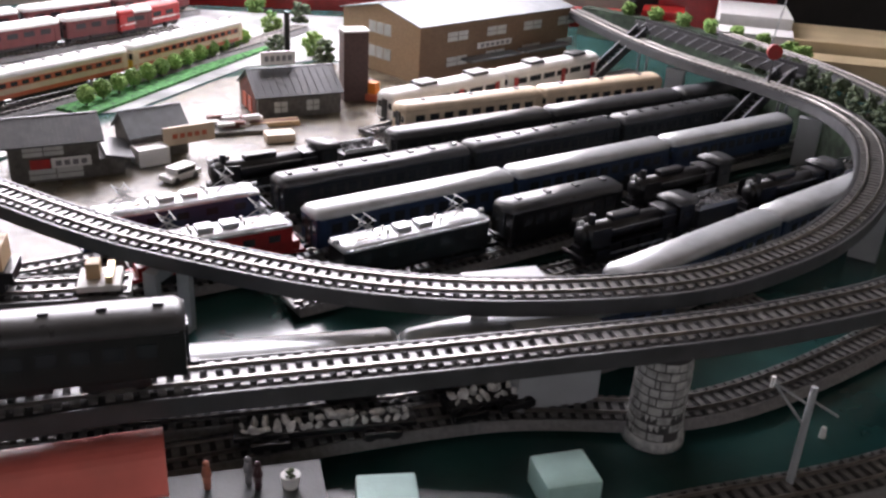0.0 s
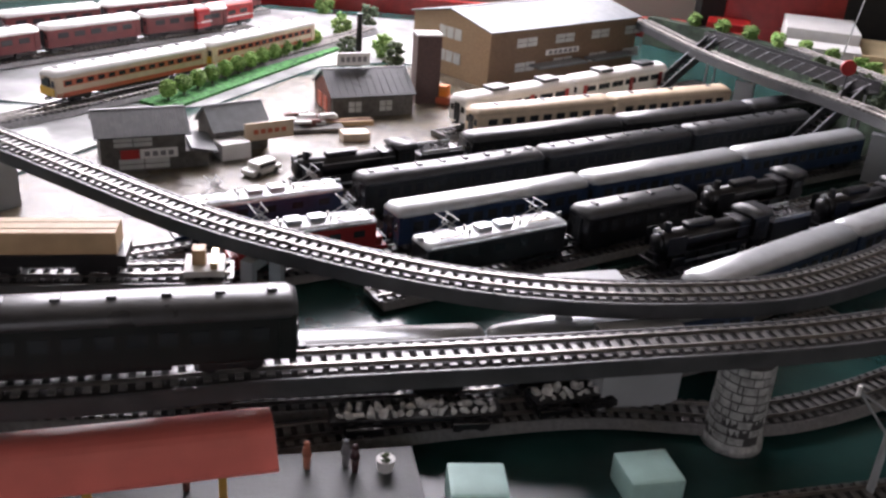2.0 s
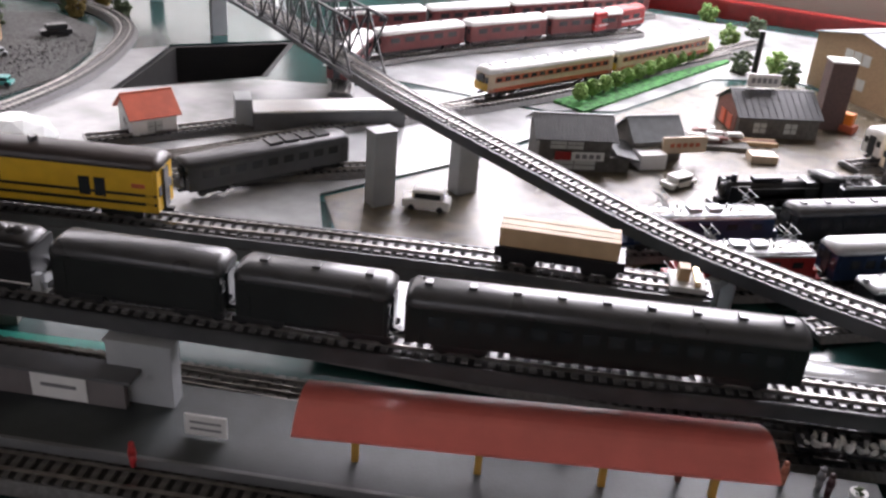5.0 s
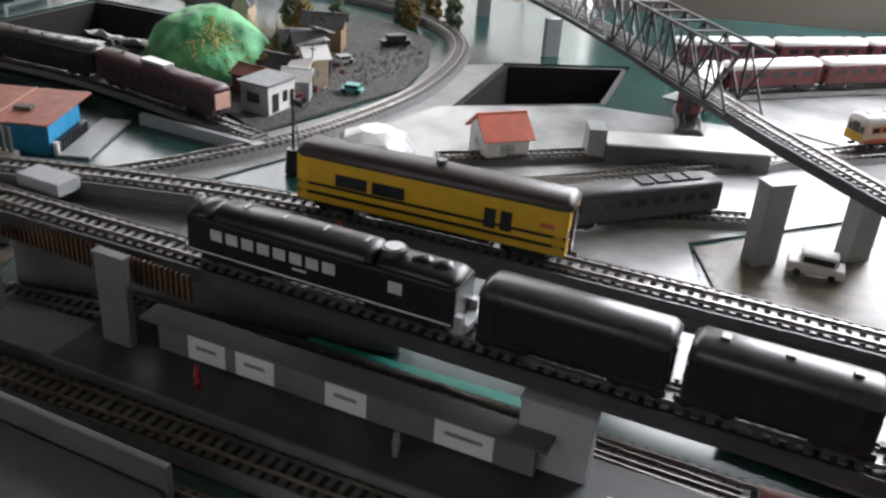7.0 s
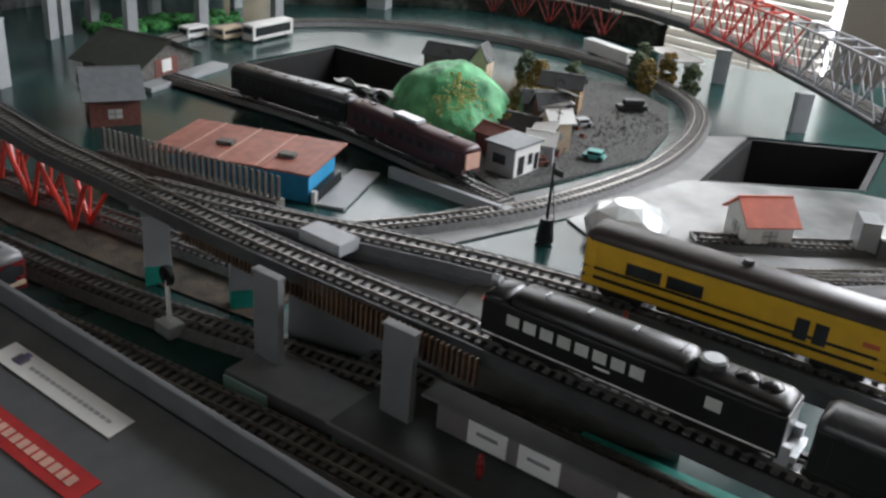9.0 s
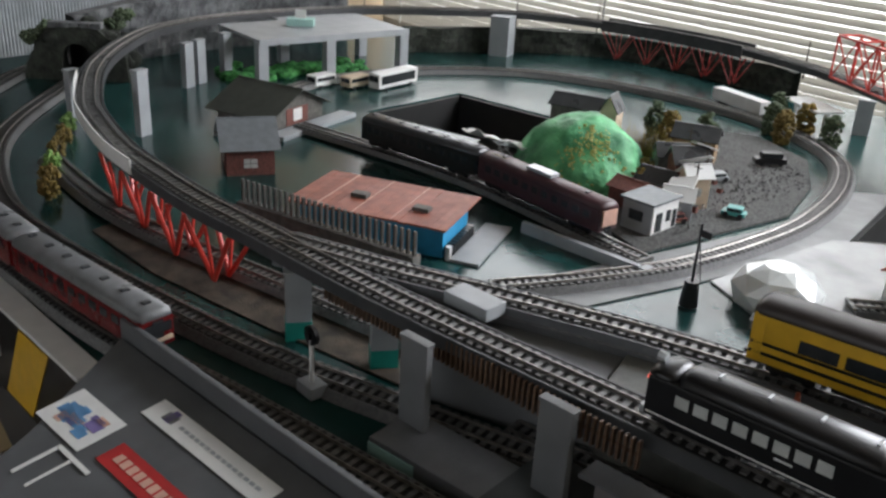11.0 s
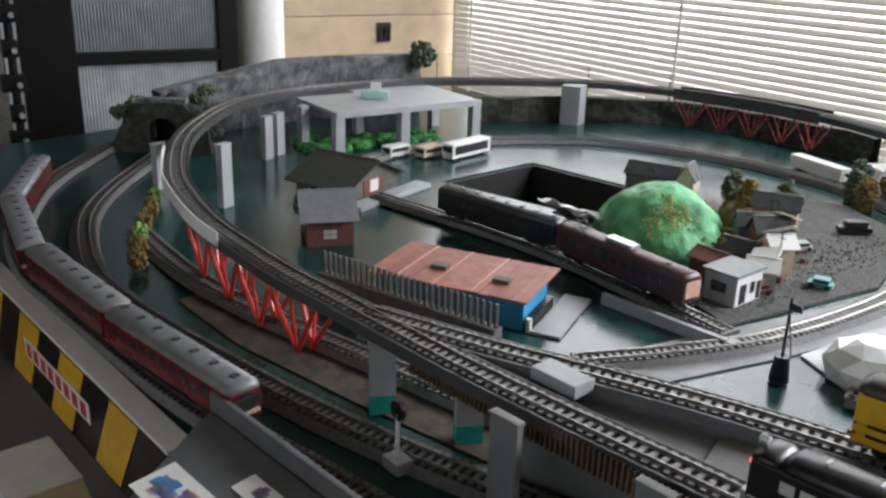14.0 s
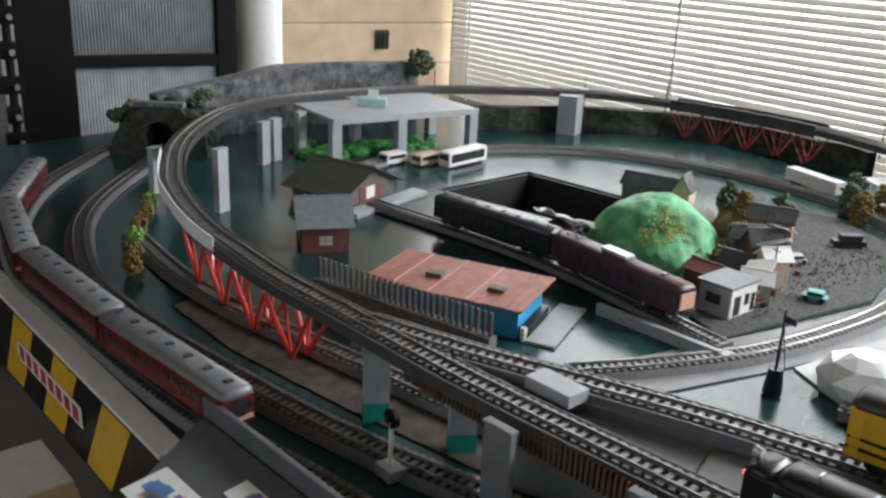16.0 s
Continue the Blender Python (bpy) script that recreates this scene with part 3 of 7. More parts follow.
# ---- tracks ----
track("grey concrete viaduct with black sleepers round the layout", MAIN, bed=None, deck=M_DARKDECK, deck_w=0.0205, deck_h=0.012)
track("grey branch viaduct track beside the main line", LINE_B, bed=M_BED, deck=M_DECK, deck_h=0.012)
track("grey roadbed track along the layout's edge", LINE_C)
track("grey roadbed track inside the edge line", LINE_D)
track("grey curved track round the village", LINE_F)
SIDINGS = [([(-0.14, 1.24), (0.258, 1.656), (0.31, 1.71)], "yard"), ([(-0.32, 0.715), (-0.154, 0.82), (0.478, 1.295), (0.55, 1.35)], "yard"), ([(-0.42, 0.745), (-0.335, 0.802), (-0.2, 0.9), (0.45, 1.40)], "yard"), ([(-0.36, 0.89), (-0.21, 1.0), (-0.095, 1.085), (0.5, 1.51)], "yard"),
           ([(-0.15, 0.725), (0.201, 0.986), (0.5, 1.21)], "yard"), ([(0.08, 0.808), (0.393, 1.038), (0.5, 1.115)], "yard"), ([(0.08, 0.668), (0.142, 0.726), (0.447, 1.006), (0.48, 1.035)], "yard"),
           ([(-1.98, 0.42), (-1.63, 0.535), (-1.27, 0.575)], "siding"), ([(-1.1, 0.62), (-0.95, 0.72), (-0.8, 1.0), (-0.62, 1.3), (-0.4, 1.8)], "siding"), ([(-1.1, 0.58), (-0.9, 0.68), (-0.7, 0.85)], "siding"),
           ([(-0.9, 1.08), (-0.96, 1.25), (-0.8, 1.55), (-0.6, 1.85)], "siding"), ([(-0.24, 0.475), (0.02, 0.575), (0.2, 0.605), (0.39, 0.735), (0.5, 0.85)], "low"), ([(-0.02, 0.36), (0.12, 0.46), (0.34, 0.55), (0.6, 0.72)], "low"),
           ([(-1.13, 0.0), (-0.92, 0.062), (-0.5, 0.19), (-0.1, 0.31)], "low"), ([(-1.05, 0.215), (-0.8, 0.3), (-0.5, 0.38)], "low"), ([(-1.95, 0.0), (-1.75, 0.025), (-1.6, 0.065), (-1.47, 0.117), (-1.355, 0.165), (-1.2, 0.23)], "low")]
SID = [spline(p, 0.01, ZG) for p, k in SIDINGS]
for p, (q, k) in zip(SID, SIDINGS):
    track("grey roadbed siding track with nickel rails", p, bed_h=0.006)

# the parapet's highlight on the curve, put in as a white strip
cw = thing("curve_wall", "white strip painted as the curve parapet's highlight", "wall panel")
ii = [i for i, p in enumerate(MAIN) if -2.12 < p.x < -1.62 and p.y < 0.2]
part("wall_strip", sweep(nb(), MAIN[ii[0]:ii[-1]], [(-0.0225, -0.012), (-0.0208, -0.012), (-0.0208, 0.008), (-0.0225, 0.008)]), M_PAPER, cw)

# ---- bridge supports ----
def pier(x, y, z0, z1, a, sx=0.03, sy=0.012, mm=M_PIER, label="plain grey card pier under the viaduct", foot=None, cap=True):
    t = thing("viaduct_pier", label, "pier", pose(x, y, z0, 0, 0, a), group="viaduct piers")
    part("shaft", box(nb(), -sx / 2, sx / 2, -sy / 2, sy / 2, 0, z1 - z0, 0.0008), mm, t)
    part("cap", box(nb(), -sx / 2 - 0.001, sx / 2 + 0.001, -sy / 2 - 0.001, sy / 2 + 0.001, z1 - z0 - 0.003, z1 - z0 - 0.0002), mm, t)
    if foot:
        part("foot_band", box(nb(), -sx / 2 - 0.0004, sx / 2 + 0.0004, -sy / 2 - 0.0004, sy / 2 + 0.0004, 0, (z1 - z0) * 0.28), foot, t, "teal painted foot")
    return t

UND = ZE - 0.0188
pier(-1.295, 0.12, 0.0, UND, 70, 0.026, 0.018, M_PIER, "pale grey card pier with a teal painted foot", M_TEALPAINT)
pier(-1.205, 0.17, 0.0, UND, 70, 0.026, 0.014, M_PIER, "pale grey card pier with a teal painted foot", M_TEALPAINT)
pier(-1.083, 0.133, 0.0185, 0.102, 15, 0.03, 0.007, M_DARKPIER, "dark grey card pier beside the viaduct")
pier(-0.955, 0.178, 0.0185, 0.102, 15, 0.03, 0.007, M_DARKPIER, "dark grey card pier beside the viaduct")
pier(-0.615, 0.306, 0.0, UND, 16, 0.052, 0.016)
pier(0.08, 0.597, 0.0, UND, 21, 0.068, 0.026, M_PIER, "wide pale grey card block under the bridge")
wst = thing("wood_strip", "thin reddish wooden strip at the block's foot", "strip", pose(0.089, 0.5795, 0, 0, 0, 21))
part("strip", box(nb(), -0.026, 0.03, -0.003, 0.0, 0.0005, 0.004, 0.0004), M_BRICK, wst)
pier(-0.285, 0.615, 0.0, 0.068, 15, 0.04, 0.02)
pier(0.02, 0.62, 0.0, 0.07, 0, 0.012, 0.012)
pier(-0.655, 0.762, 0.0, 0.098, 58, 0.03, 0.022)
pier(-0.585, 0.853, 0.0, 0.08, 58, 0.03, 0.022)
pier(-1.285, 1.275, 0.0, 0.07, 60, 0.03, 0.014)
pier(-1.56, 1.42, 0.0, 0.07, 40, 0.03, 0.014)
pier(-2.42, 1.16, 0.0, ZE + 0.004, 35, 0.05, 0.05)
for x, y, z in ((-2.045, 0.163, 0.112), (-2.344, 0.332, 0.09), (-2.416, 0.436, 0.092), (-2.2, 0.085, 0.085), (-2.37, 0.365, 0.09)):
    pier(x, y, 0.0, z, 30, 0.014, 0.024)
for x, y in ((0.45, 0.93), (0.48, 1.24), (0.34, 1.49), (0.6, 1.2), (0.5, 0.82)):
    pier(x, y, 0.0, 0.07, 60, 0.012, 0.03)
# grey flat arch bent with an opening
bent = thing("viaduct_bent", "grey open framed bent under the curve", "pier", pose(-0.238, 0.662, 0, 0, 0, 74))
for x0, x1, z0, z1, sh in ((-0.026, -0.019, 0, 0.076, 0), (0.019, 0.026, 0, 0.076, 0), (-0.0188, 0.0188, 0.066, 0.076, 0), (-0.0188, 0.0188, 0, 0.006, 0)):
    part("bar", box(nb(), x0, x1, -0.006, 0.006, z0, z1, 0.0006), M_PIER, bent)
# stone pier, laid block by block
sp = thing("stone_pier", "round grey cut stone pier in the water", "pier", pose(0.157, 0.573, 0) @ Matrix.Diagonal((0.9, 0.9, 1, 1)))
part("core", cyl(nb(), (0, 0, 0), (0, 0, 0.0755), 0.0235, 0.0215, 28), M_MORTAR, sp, smooth=True)
part("plinth", cyl(nb(), (0, 0, 0), (0, 0, 0.008), 0.0265, 0.0255, 28), M_STONE, sp, smooth=True)
rs = random.Random(5)
for row in range(9):
    z0 = 0.0085 + row * 0.0074
    a = rs.random() * 6
    end = a + 2 * math.pi
    while a < end - 0.15:
        w = min(rs.uniform(0.3, 0.62), end - a)
        r0 = 0.0225 + rs.uniform(0.0006, 0.0016) - z0 * 0.02
        bms = nb()
        k = 3
        hh = 0.0069
        ring = []
        for j in range(k + 1):
            an = a + 0.025 + (w - 0.05) * j / k
            for rr, zz in ((r0 - 0.004, z0), (r0, z0 + 0.0005), (r0, z0 + hh - 0.0005), (r0 - 0.004, z0 + hh)):
                ring.append(bms.verts.new((rr * math.cos(an), rr * math.sin(an), zz)))
        for j in range(k):
            for q in range(3):
                bms.faces.new((ring[4 * j + q], ring[4 * j + 4 + q], ring[4 * j + 5 + q], ring[4 * j + 1 + q]))
        bms.faces.new(ring[0:4])
        bms.faces.new(ring[-4:][::-1])
        part("stone", bms, M_STONE, sp)
        a += w


def truss(name, label, path, s0, s1, w, h, n, material, below=False, thin=1.0, z_off=0.0):
    """A lattice bridge along the path from s0 to s1: two sides of chords, posts and diagonals."""
    t = thing(name, label, "bridge")
    for side in (-1, 1):
        for i in range(n):
            sa, sb = s0 + (s1 - s0) * i / n, s0 + (s1 - s0) * (i + 1) / n
            def at(s, z, o=w):
                p, q = along(path, s), along(path, s + 0.02)
                d = (q - p).normalized()
                return p + Vector((d.y, -d.x, 0)) * side * o + Vector((0, 0, z + z_off))
            lo, hi = (-0.022, -0.022 - h) if below else (-0.006, h)
            if below:
                mid = (sa + sb) / 2
                part("brace", cyl(nb(), at(sa, lo), at(mid, hi, w * 0.55), 0.0029 * thin, seg=6), material, t)
                part("brace", cyl(nb(), at(sb, lo), at(mid, hi, w * 0.55), 0.0029 * thin, seg=6), material, t)
                part("post", cyl(nb(), at(mid, lo), at(mid, hi, w * 0.55), 0.0022 * thin, seg=6), material, t)
            else:
                part("chord", cyl(nb(), at(sa, hi), at(sb, hi), 0.0026, seg=6), material, t)
                part("chord", cyl(nb(), at(sa, lo), at(sb, lo), 0.0026, seg=6), material, t)
                part("post", cyl(nb(), at(sa, lo), at(sa, hi), 0.0019, seg=6), material, t)
                part("diagonal", cyl(nb(), at(sa, lo), at(sb, hi), 0.0016, seg=6), material, t)
                part("diagonal", cyl(nb(), at(sa, hi), at(sb, lo), 0.0016, seg=6), material, t)
                if side == 1:
                    part("top_strut", cyl(nb(), at(sa, hi), at(sa, hi, -w), 0.0022, seg=6), material, t)
    return t

S_ = lambda x, y: nearest(MAIN, x, y)
truss("trestle_bridge", "bright red steel trestle under the curved viaduct", MAIN, S_(-1.4, 0.1), S_(-1.75, 0.05), 0.018, 0.066, 4, M_REDSTEEL, True)
truss("trestle_bridge", "red steel trestle before the window blind", MAIN, S_(-2.24, 1.33), S_(-1.87, 1.45), 0.016, 0.066, 5, M_DARKREDSTEEL, True, 0.62)
girder = thing("deck_girder", "dark plate girder along the far trestle", "bridge")
i0, i1 = int(S_(-2.24, 1.33) / 0.01), int(S_(-1.87, 1.45) / 0.01)
for o in (-0.0245, 0.0215):
    part("girder_plate", sweep(nb(), MAIN[i0:i1], [(o, -0.022), (o + 0.003, -0.022), (o + 0.003, 0.004), (o, 0.004)]), M_DARKDECK, girder)
far_s = nearest(MAIN[150:], -1.62, 1.43) + 1.5
truss("truss_bridge", "red lattice truss bridge over the line", MAIN, far_s, far_s + 0.3, 0.026, 0.075, 5, M_REDSTEEL)
truss("truss_bridge", "dark lattice truss bridge with a grey top", MAIN, far_s + 0.32, far_s + 0.62, 0.026, 0.075, 5, M_GREYSTEEL)
truss("truss_bridge", "black lattice truss bridge over the sidings", MAIN, far_s + 0.64, far_s + 0.98, 0.026, 0.07, 6, M_STEEL)

# ---- rolling stock ----
def roofprof(w, z0, rise, n=10):
    return [(-w, z0)] + [(-w * math.cos(math.pi * k / n), z0 + 0.002 + rise * math.sin(math.pi * k / n) ** 0.8) for k in range(n + 1)] + [(w, z0)]


def extrude_x(bm, prof, x0, x1, ends=0.0):
    """A profile of (y, z) drawn out along x; ends: how far the last ring is drawn in."""
    zs = min(z for y, z in prof)
    stations = [(x0, 1 - ends), (x0 + 0.006, 1), (x1 - 0.006, 1), (x1, 1 - ends)] if ends else [(x0, 1), (x1, 1)]
    rings = [[bm.verts.new((x, y * (1 - (1 - k) * 0.4), zs + (z - zs) * k)) for y, z in prof] for x, k in stations]
    n = len(prof)
    for a, b in zip(rings, rings[1:]):
        for i in range(n):
            bm.faces.new((a[i], a[(i + 1) % n], b[(i + 1) % n], b[i]))
    bm.faces.new(rings[0])
    bm.faces.new(rings[-1])
    bmesh.ops.recalc_face_normals(bm, faces=bm.faces)
    return bm


WHEEL = mesh_of(cyl(nb(), (0, -0.0022, 0), (0, 0.0022, 0), 0.0058, seg=16), "wheel", M_BLACK)


def bogie(parent, x, wb=0.026, material=M_BLACK):
    b = part("bogie", box(nb(), x - 0.006, x + 0.006, -0.0124, 0.0124, 0.006, 0.0098), material, parent)
    for s in (-1, 1):
        part("side_frame", box(nb(), x - wb * 0.75, x + wb * 0.75, s * 0.014 - 0.0015, s * 0.014 + 0.0015, 0.0045, 0.0095, 0.0008), material, b)
    for dx in (-wb / 2, wb / 2):
        for dy in (-0.0095, 0.0095):
            shared("wheel", WHEEL, Matrix.Translation((x + dx, dy, 0.0058)), b)


def coach(label, L, body, roof, glass=M_GLASS, nwin=12, W=0.0175, floor=0.0105, wall=0.0415, rise=0.0085, win=(0.0255, 0.0345), vents=6, stripes=(), name="passenger_coach", lower=None, cat="coach", winw=0.62, front=None, group="", ends=0.35):
    t = thing(name, label, cat, group=group)
    h = L / 2
    part("body", box(nb(), -h + 0.002, h - 0.002, -W, W, floor, wall, 0.0016), body, t)
    if lower:
        for s in (-1, 1):
            part("side_band", box(nb(), -h + 0.004, h - 0.004, s * (W + 0.0002) - 0.0003, s * (W + 0.0002) + 0.0003, lower[1], lower[2]), lower[0], t)
    part("roof", extrude_x(nb(), roofprof(W + 0.0006, wall - 0.001, rise), -h + 0.001, h - 0.001, ends), roof, t, smooth=True)
    if nwin:
        pitch = (L - 0.03) / nwin
        wm = mesh_of(box(nb(), -pitch * winw / 2, pitch * winw / 2, -0.0004, 0.0004, win[0], win[1]), "window", glass)
        for k in range(nwin):
            for s in (-1, 1):
                shared("window", wm, Matrix.Translation((-h + 0.015 + pitch * (k + 0.5), s * (W + 0.0002), 0)), t)
    dm = mesh_of(box(nb(), -0.0038, 0.0038, -0.0003, 0.0003, floor + 0.001, wall - 0.003), "door", body)
    for x in (-h + 0.009, h - 0.009):
        for s in (-1, 1):
            shared("door", dm, Matrix.Translation((x, s * (W + 0.0003), 0)), t)
    for z0, z1, mm in stripes:
        for s in (-1, 1):
            part("stripe", box(nb(), -h + 0.003, h - 0.003, s * (W + 0.0002) - 0.0004, s * (W + 0.0002) + 0.0004, z0, z1), mm, t)
    if vents:
        vm = mesh_of(box(nb(), -0.003, 0.003, -0.004, 0.004, 0, 0.0026, 0.0007), "roof_vent", M_DARKROOF)
        for k in range(vents):
            shared("roof_vent", vm, Matrix.Translation((-h + L * (k + 0.5) / vents, 0, wall + rise)), t)
    part("underframe", box(nb(), -h * 0.45, h * 0.45, -W * 0.7, W * 0.7, 0.0045, floor - 0.0003, 0.0008), M_BLACK, t)
    for x in (-h * 0.7, h * 0.7):
        bogie(t, x)
    for x in (-h, h):
        part("coupler", box(nb(), x - 0.005, x + 0.005, -0.0025, 0.0025, 0.007, 0.0102), M_BLACK, t)
        part("end_door", box(nb(), x - (0.0024 if x > 0 else 0.0), x - (0.0024 if x > 0 else 0) + 0.0024, -0.0055, 0.0055, floor + 0.001, wall - 0.003), M_GLASS, t)
        for s in (-1, 1):
            part("end_window", box(nb(), x - (0.0026 if x > 0 else -0.0014), x - (0.0014 if x > 0 else -0.0026), s * 0.0115 - 0.0035, s * 0.0115 + 0.0035, win[0], win[1]), M_GLASS, t)
    return t


def pantograph(t, x, z):
    pt = part("pantograph", cyl(nb(), (x - 0.014, -0.007, z), (x + 0.014, -0.007, z), 0.0007, seg=5), M_BRASS, t)
    for a, b in (((-0.014, 0.007, 0), (0.014, 0.007, 0)), ((-0.014, -0.007, 0), (0.004, -0.006, 0.01)), ((-0.014, 0.007, 0), (0.004, 0.006, 0.01)), ((0.014, -0.007, 0), (-0.004, -0.006, 0.01)),
                 ((0.014, 0.007, 0), (-0.004, 0.006, 0.01)), ((0.004, -0.006, 0.01), (-0.008, -0.008, 0.018)), ((0.004, 0.006, 0.01), (-0.008, 0.008, 0.018)), ((-0.004, -0.006, 0.01), (0.004, -0.008, 0.018)), ((-0.004, 0.006, 0.01), (0.004, 0.008, 0.018)),
                 ((-0.008, -0.012, 0.018), (-0.008, 0.012, 0.018)), ((0.004, -0.012, 0.018), (0.004, 0.012, 0.018))):
        part("arm", cyl(nb(), Vector(a) + Vector((x, 0, z)), Vector(b) + Vector((x, 0, z)), 0.0006, seg=5), M_SILVER, pt)


def electric(label, L, body, roof, m, group=""):
    t = thing("electric_locomotive", label, "locomotive", m, group)
    h = L / 2
    W = 0.0165
    part("body", box(nb(), -h * 0.82, h * 0.82, -W, W, 0.012, 0.04, 0.002), body, t)
    part("roof", extrude_x(nb(), roofprof(W + 0.0003, 0.0395, 0.004), -h * 0.83, h * 0.83, 0.3), roof, t, smooth=True)
    for s in (-1, 1):
        part("end_deck", box(nb(), s * h * 0.9 - h * 0.09, s * h * 0.9 + h * 0.09, -0.013, 0.013, 0.009, 0.0125, 0.0006), body, t)
        part("hood", box(nb(), s * h * 0.86 - 0.004, s * h * 0.86 + 0.006, -0.011, 0.011, 0.0125, 0.022, 0.001), body, t)
        part("railing", cyl(nb(), (s * h * 0.97, -0.012, 0.021), (s * h * 0.97, 0.012, 0.021), 0.0006, seg=5), M_SILVER, t)
        part("headlight", cyl(nb(), (s * h * 0.8, 0, 0.046), (s * h * 0.85, 0, 0.046), 0.0024, seg=10), M_SILVER, t)
        pantograph(t, s * h * 0.52, 0.0465)
        for k in range(5):
            x = -h * 0.6 + k * h * 0.3
            part("side_window", box(nb(), x - 0.006, x + 0.006, s * (W + 0.0002) - 0.0004, s * (W + 0.0002) + 0.0004, 0.027, 0.034), M_GLASS, t)
        part("side_rail", box(nb(), -h * 0.8, h * 0.8, s * W - 0.001, s * W + 0.001, 0.0405, 0.0425), M_SILVER, t)
    for x0, x1 in ((-0.02, -0.004), (0.004, 0.02)):
        part("roof_box", box(nb(), x0, x1, -0.007, 0.007, 0.044, 0.0495, 0.001), roof, t)
    for k in (-0.3, 0.3):
        for s in (-1, 1):
            part("insulator", cyl(nb(), (k * h, s * 0.005, 0.044), (k * h, s * 0.005, 0.05), 0.0014, seg=8), M_PAPER, t)
    for x in (-h * 0.55, h * 0.55):
        bogie(t, x, 0.036)
    return t


def steam(label, m, tender=True, group="", coal=True):
    """A steam engine with its nose towards -x."""
    t = thing("steam_locomotive", label, "locomotive", m, group)
    part("boiler", cyl(nb(), (-0.105, 0, 0.03), (0.0, 0, 0.03), 0.0115, seg=20), M_BLACK, t, smooth=True)
    part("smokebox_door", cyl(nb(), (-0.109, 0, 0.03), (-0.1051, 0, 0.03), 0.008, 0.0112, 18), M_BLACK, t, smooth=True)
    part("chimney", cyl(nb(), (-0.094, 0, 0.0405), (-0.094, 0, 0.051), 0.0042, 0.0036, 14), M_BLACK, t)
    part("dome", box(nb(), -0.07, -0.03, -0.0055, 0.0055, 0.04, 0.047, 0.003), M_BLACK, t)
    part("firebox", box(nb(), -0.0005, 0.02, -0.0125, 0.0125, 0.018, 0.0425, 0.004), M_BLACK, t)
    cab = part("cab", box(nb(), 0.0202, 0.043, -0.0165, 0.0165, 0.016, 0.044, 0.001), M_BLACK, t)
    part("roof", extrude_x(nb(), roofprof(0.0175, 0.0435, 0.005), 0.017, 0.046), M_DARKROOF, cab, smooth=True)
    for s in (-1, 1):
        part("cab_window", box(nb(), 0.025, 0.036, s * 0.0166 - 0.0003, s * 0.0166 + 0.0003, 0.03, 0.038), M_GLASS, cab)
        part("running_board", box(nb(), -0.1, 0.02, s * 0.0135 - 0.0035, s * 0.0135 + 0.0035, 0.0205, 0.022), M_BLACK, t)
        part("cylinder", box(nb(), -0.098, -0.078, s * 0.0145 - 0.003, s * 0.0145 + 0.003, 0.007, 0.017, 0.002), M_BLACK, t)
        part("smoke_deflector", box(nb(), -0.106, -0.08, s * 0.0165 - 0.0004, s * 0.0165 + 0.0004, 0.022, 0.041), M_BLACK, t)
        part("connecting_rod", box(nb(), -0.085, 0.0, s * 0.0148 - 0.0005, s * 0.0148 + 0.0005, 0.0092, 0.0112), M_SILVER, t)
        part("handrail", cyl(nb(), (-0.1, s * 0.0118, 0.035), (0.018, s * 0.0125, 0.035), 0.0004, seg=5), M_SILVER, t)
        for k in range(4):
            part("drive_wheel", cyl(nb(), (-0.066 + 0.0225 * k, s * 0.0085 - 0.002, 0.0102), (-0.066 + 0.0225 * k, s * 0.0085 + 0.002, 0.0102), 0.0102, seg=20), M_BLACK, t)
        for x in (-0.102, -0.088, 0.03):
            shared("wheel", WHEEL, Matrix.Translation((x, s * 0.0085, 0.0058)), t)
    part("headlight", cyl(nb(), (-0.112, 0, 0.044), (-0.106, 0, 0.044), 0.003, seg=12), M_SILVER, t)
    part("front_beam", box(nb(), -0.117, -0.113, -0.015, 0.015, 0.008, 0.013), M_BLACK, t)
    part("frame", box(nb(), -0.113, 0.046, -0.006, 0.006, 0.009, 0.0195), M_BLACK, t)
    if tender:
        td = part("tender", box(nb(), 0.051, 0.115, -0.016, 0.016, 0.012, 0.033, 0.001), M_BLACK, t)
        part("coal_rail", box(box(nb(), 0.053, 0.112, -0.016, -0.0152, 0.0332, 0.038), 0.053, 0.112, 0.0152, 0.016, 0.0332, 0.038), M_SILVER, td)
        cb = nb()
        rr = random.Random(3)
        for k in range(60):
            ball(cb, (rr.uniform(0.056, 0.1), rr.uniform(-0.012, 0.012), 0.0335 + rr.uniform(0, 0.003)), rr.uniform(0.0018, 0.0032), sub=1)
        part("coal", cb, M_COAL, td)
        for x in (0.065, 0.1):
            bogie(t, x, 0.018)
    return t


# the train on the viaduct: a long black engine and its cars
nose = S_(-0.92, 0.24)
loco = thing("motor_locomotive", "long black locomotive with a white waistline and square windows", "locomotive", seat(MAIN, nose - 0.118, 0.236))
part("body", box(nb(), -0.112, 0.116, -0.0175, 0.0175, 0.009, 0.0405, 0.002), M_BLACK, loco)
part("roof", extrude_x(nb(), roofprof(0.0172, 0.0398, 0.0095), -0.045, 0.095, 0.45), M_BLACK, loco, smooth=True)
part("nose_hood", extrude_x(nb(), roofprof(0.0172, 0.0395, 0.0055), 0.0952, 0.1165, 0.4), M_BLACK, loco, smooth=True)
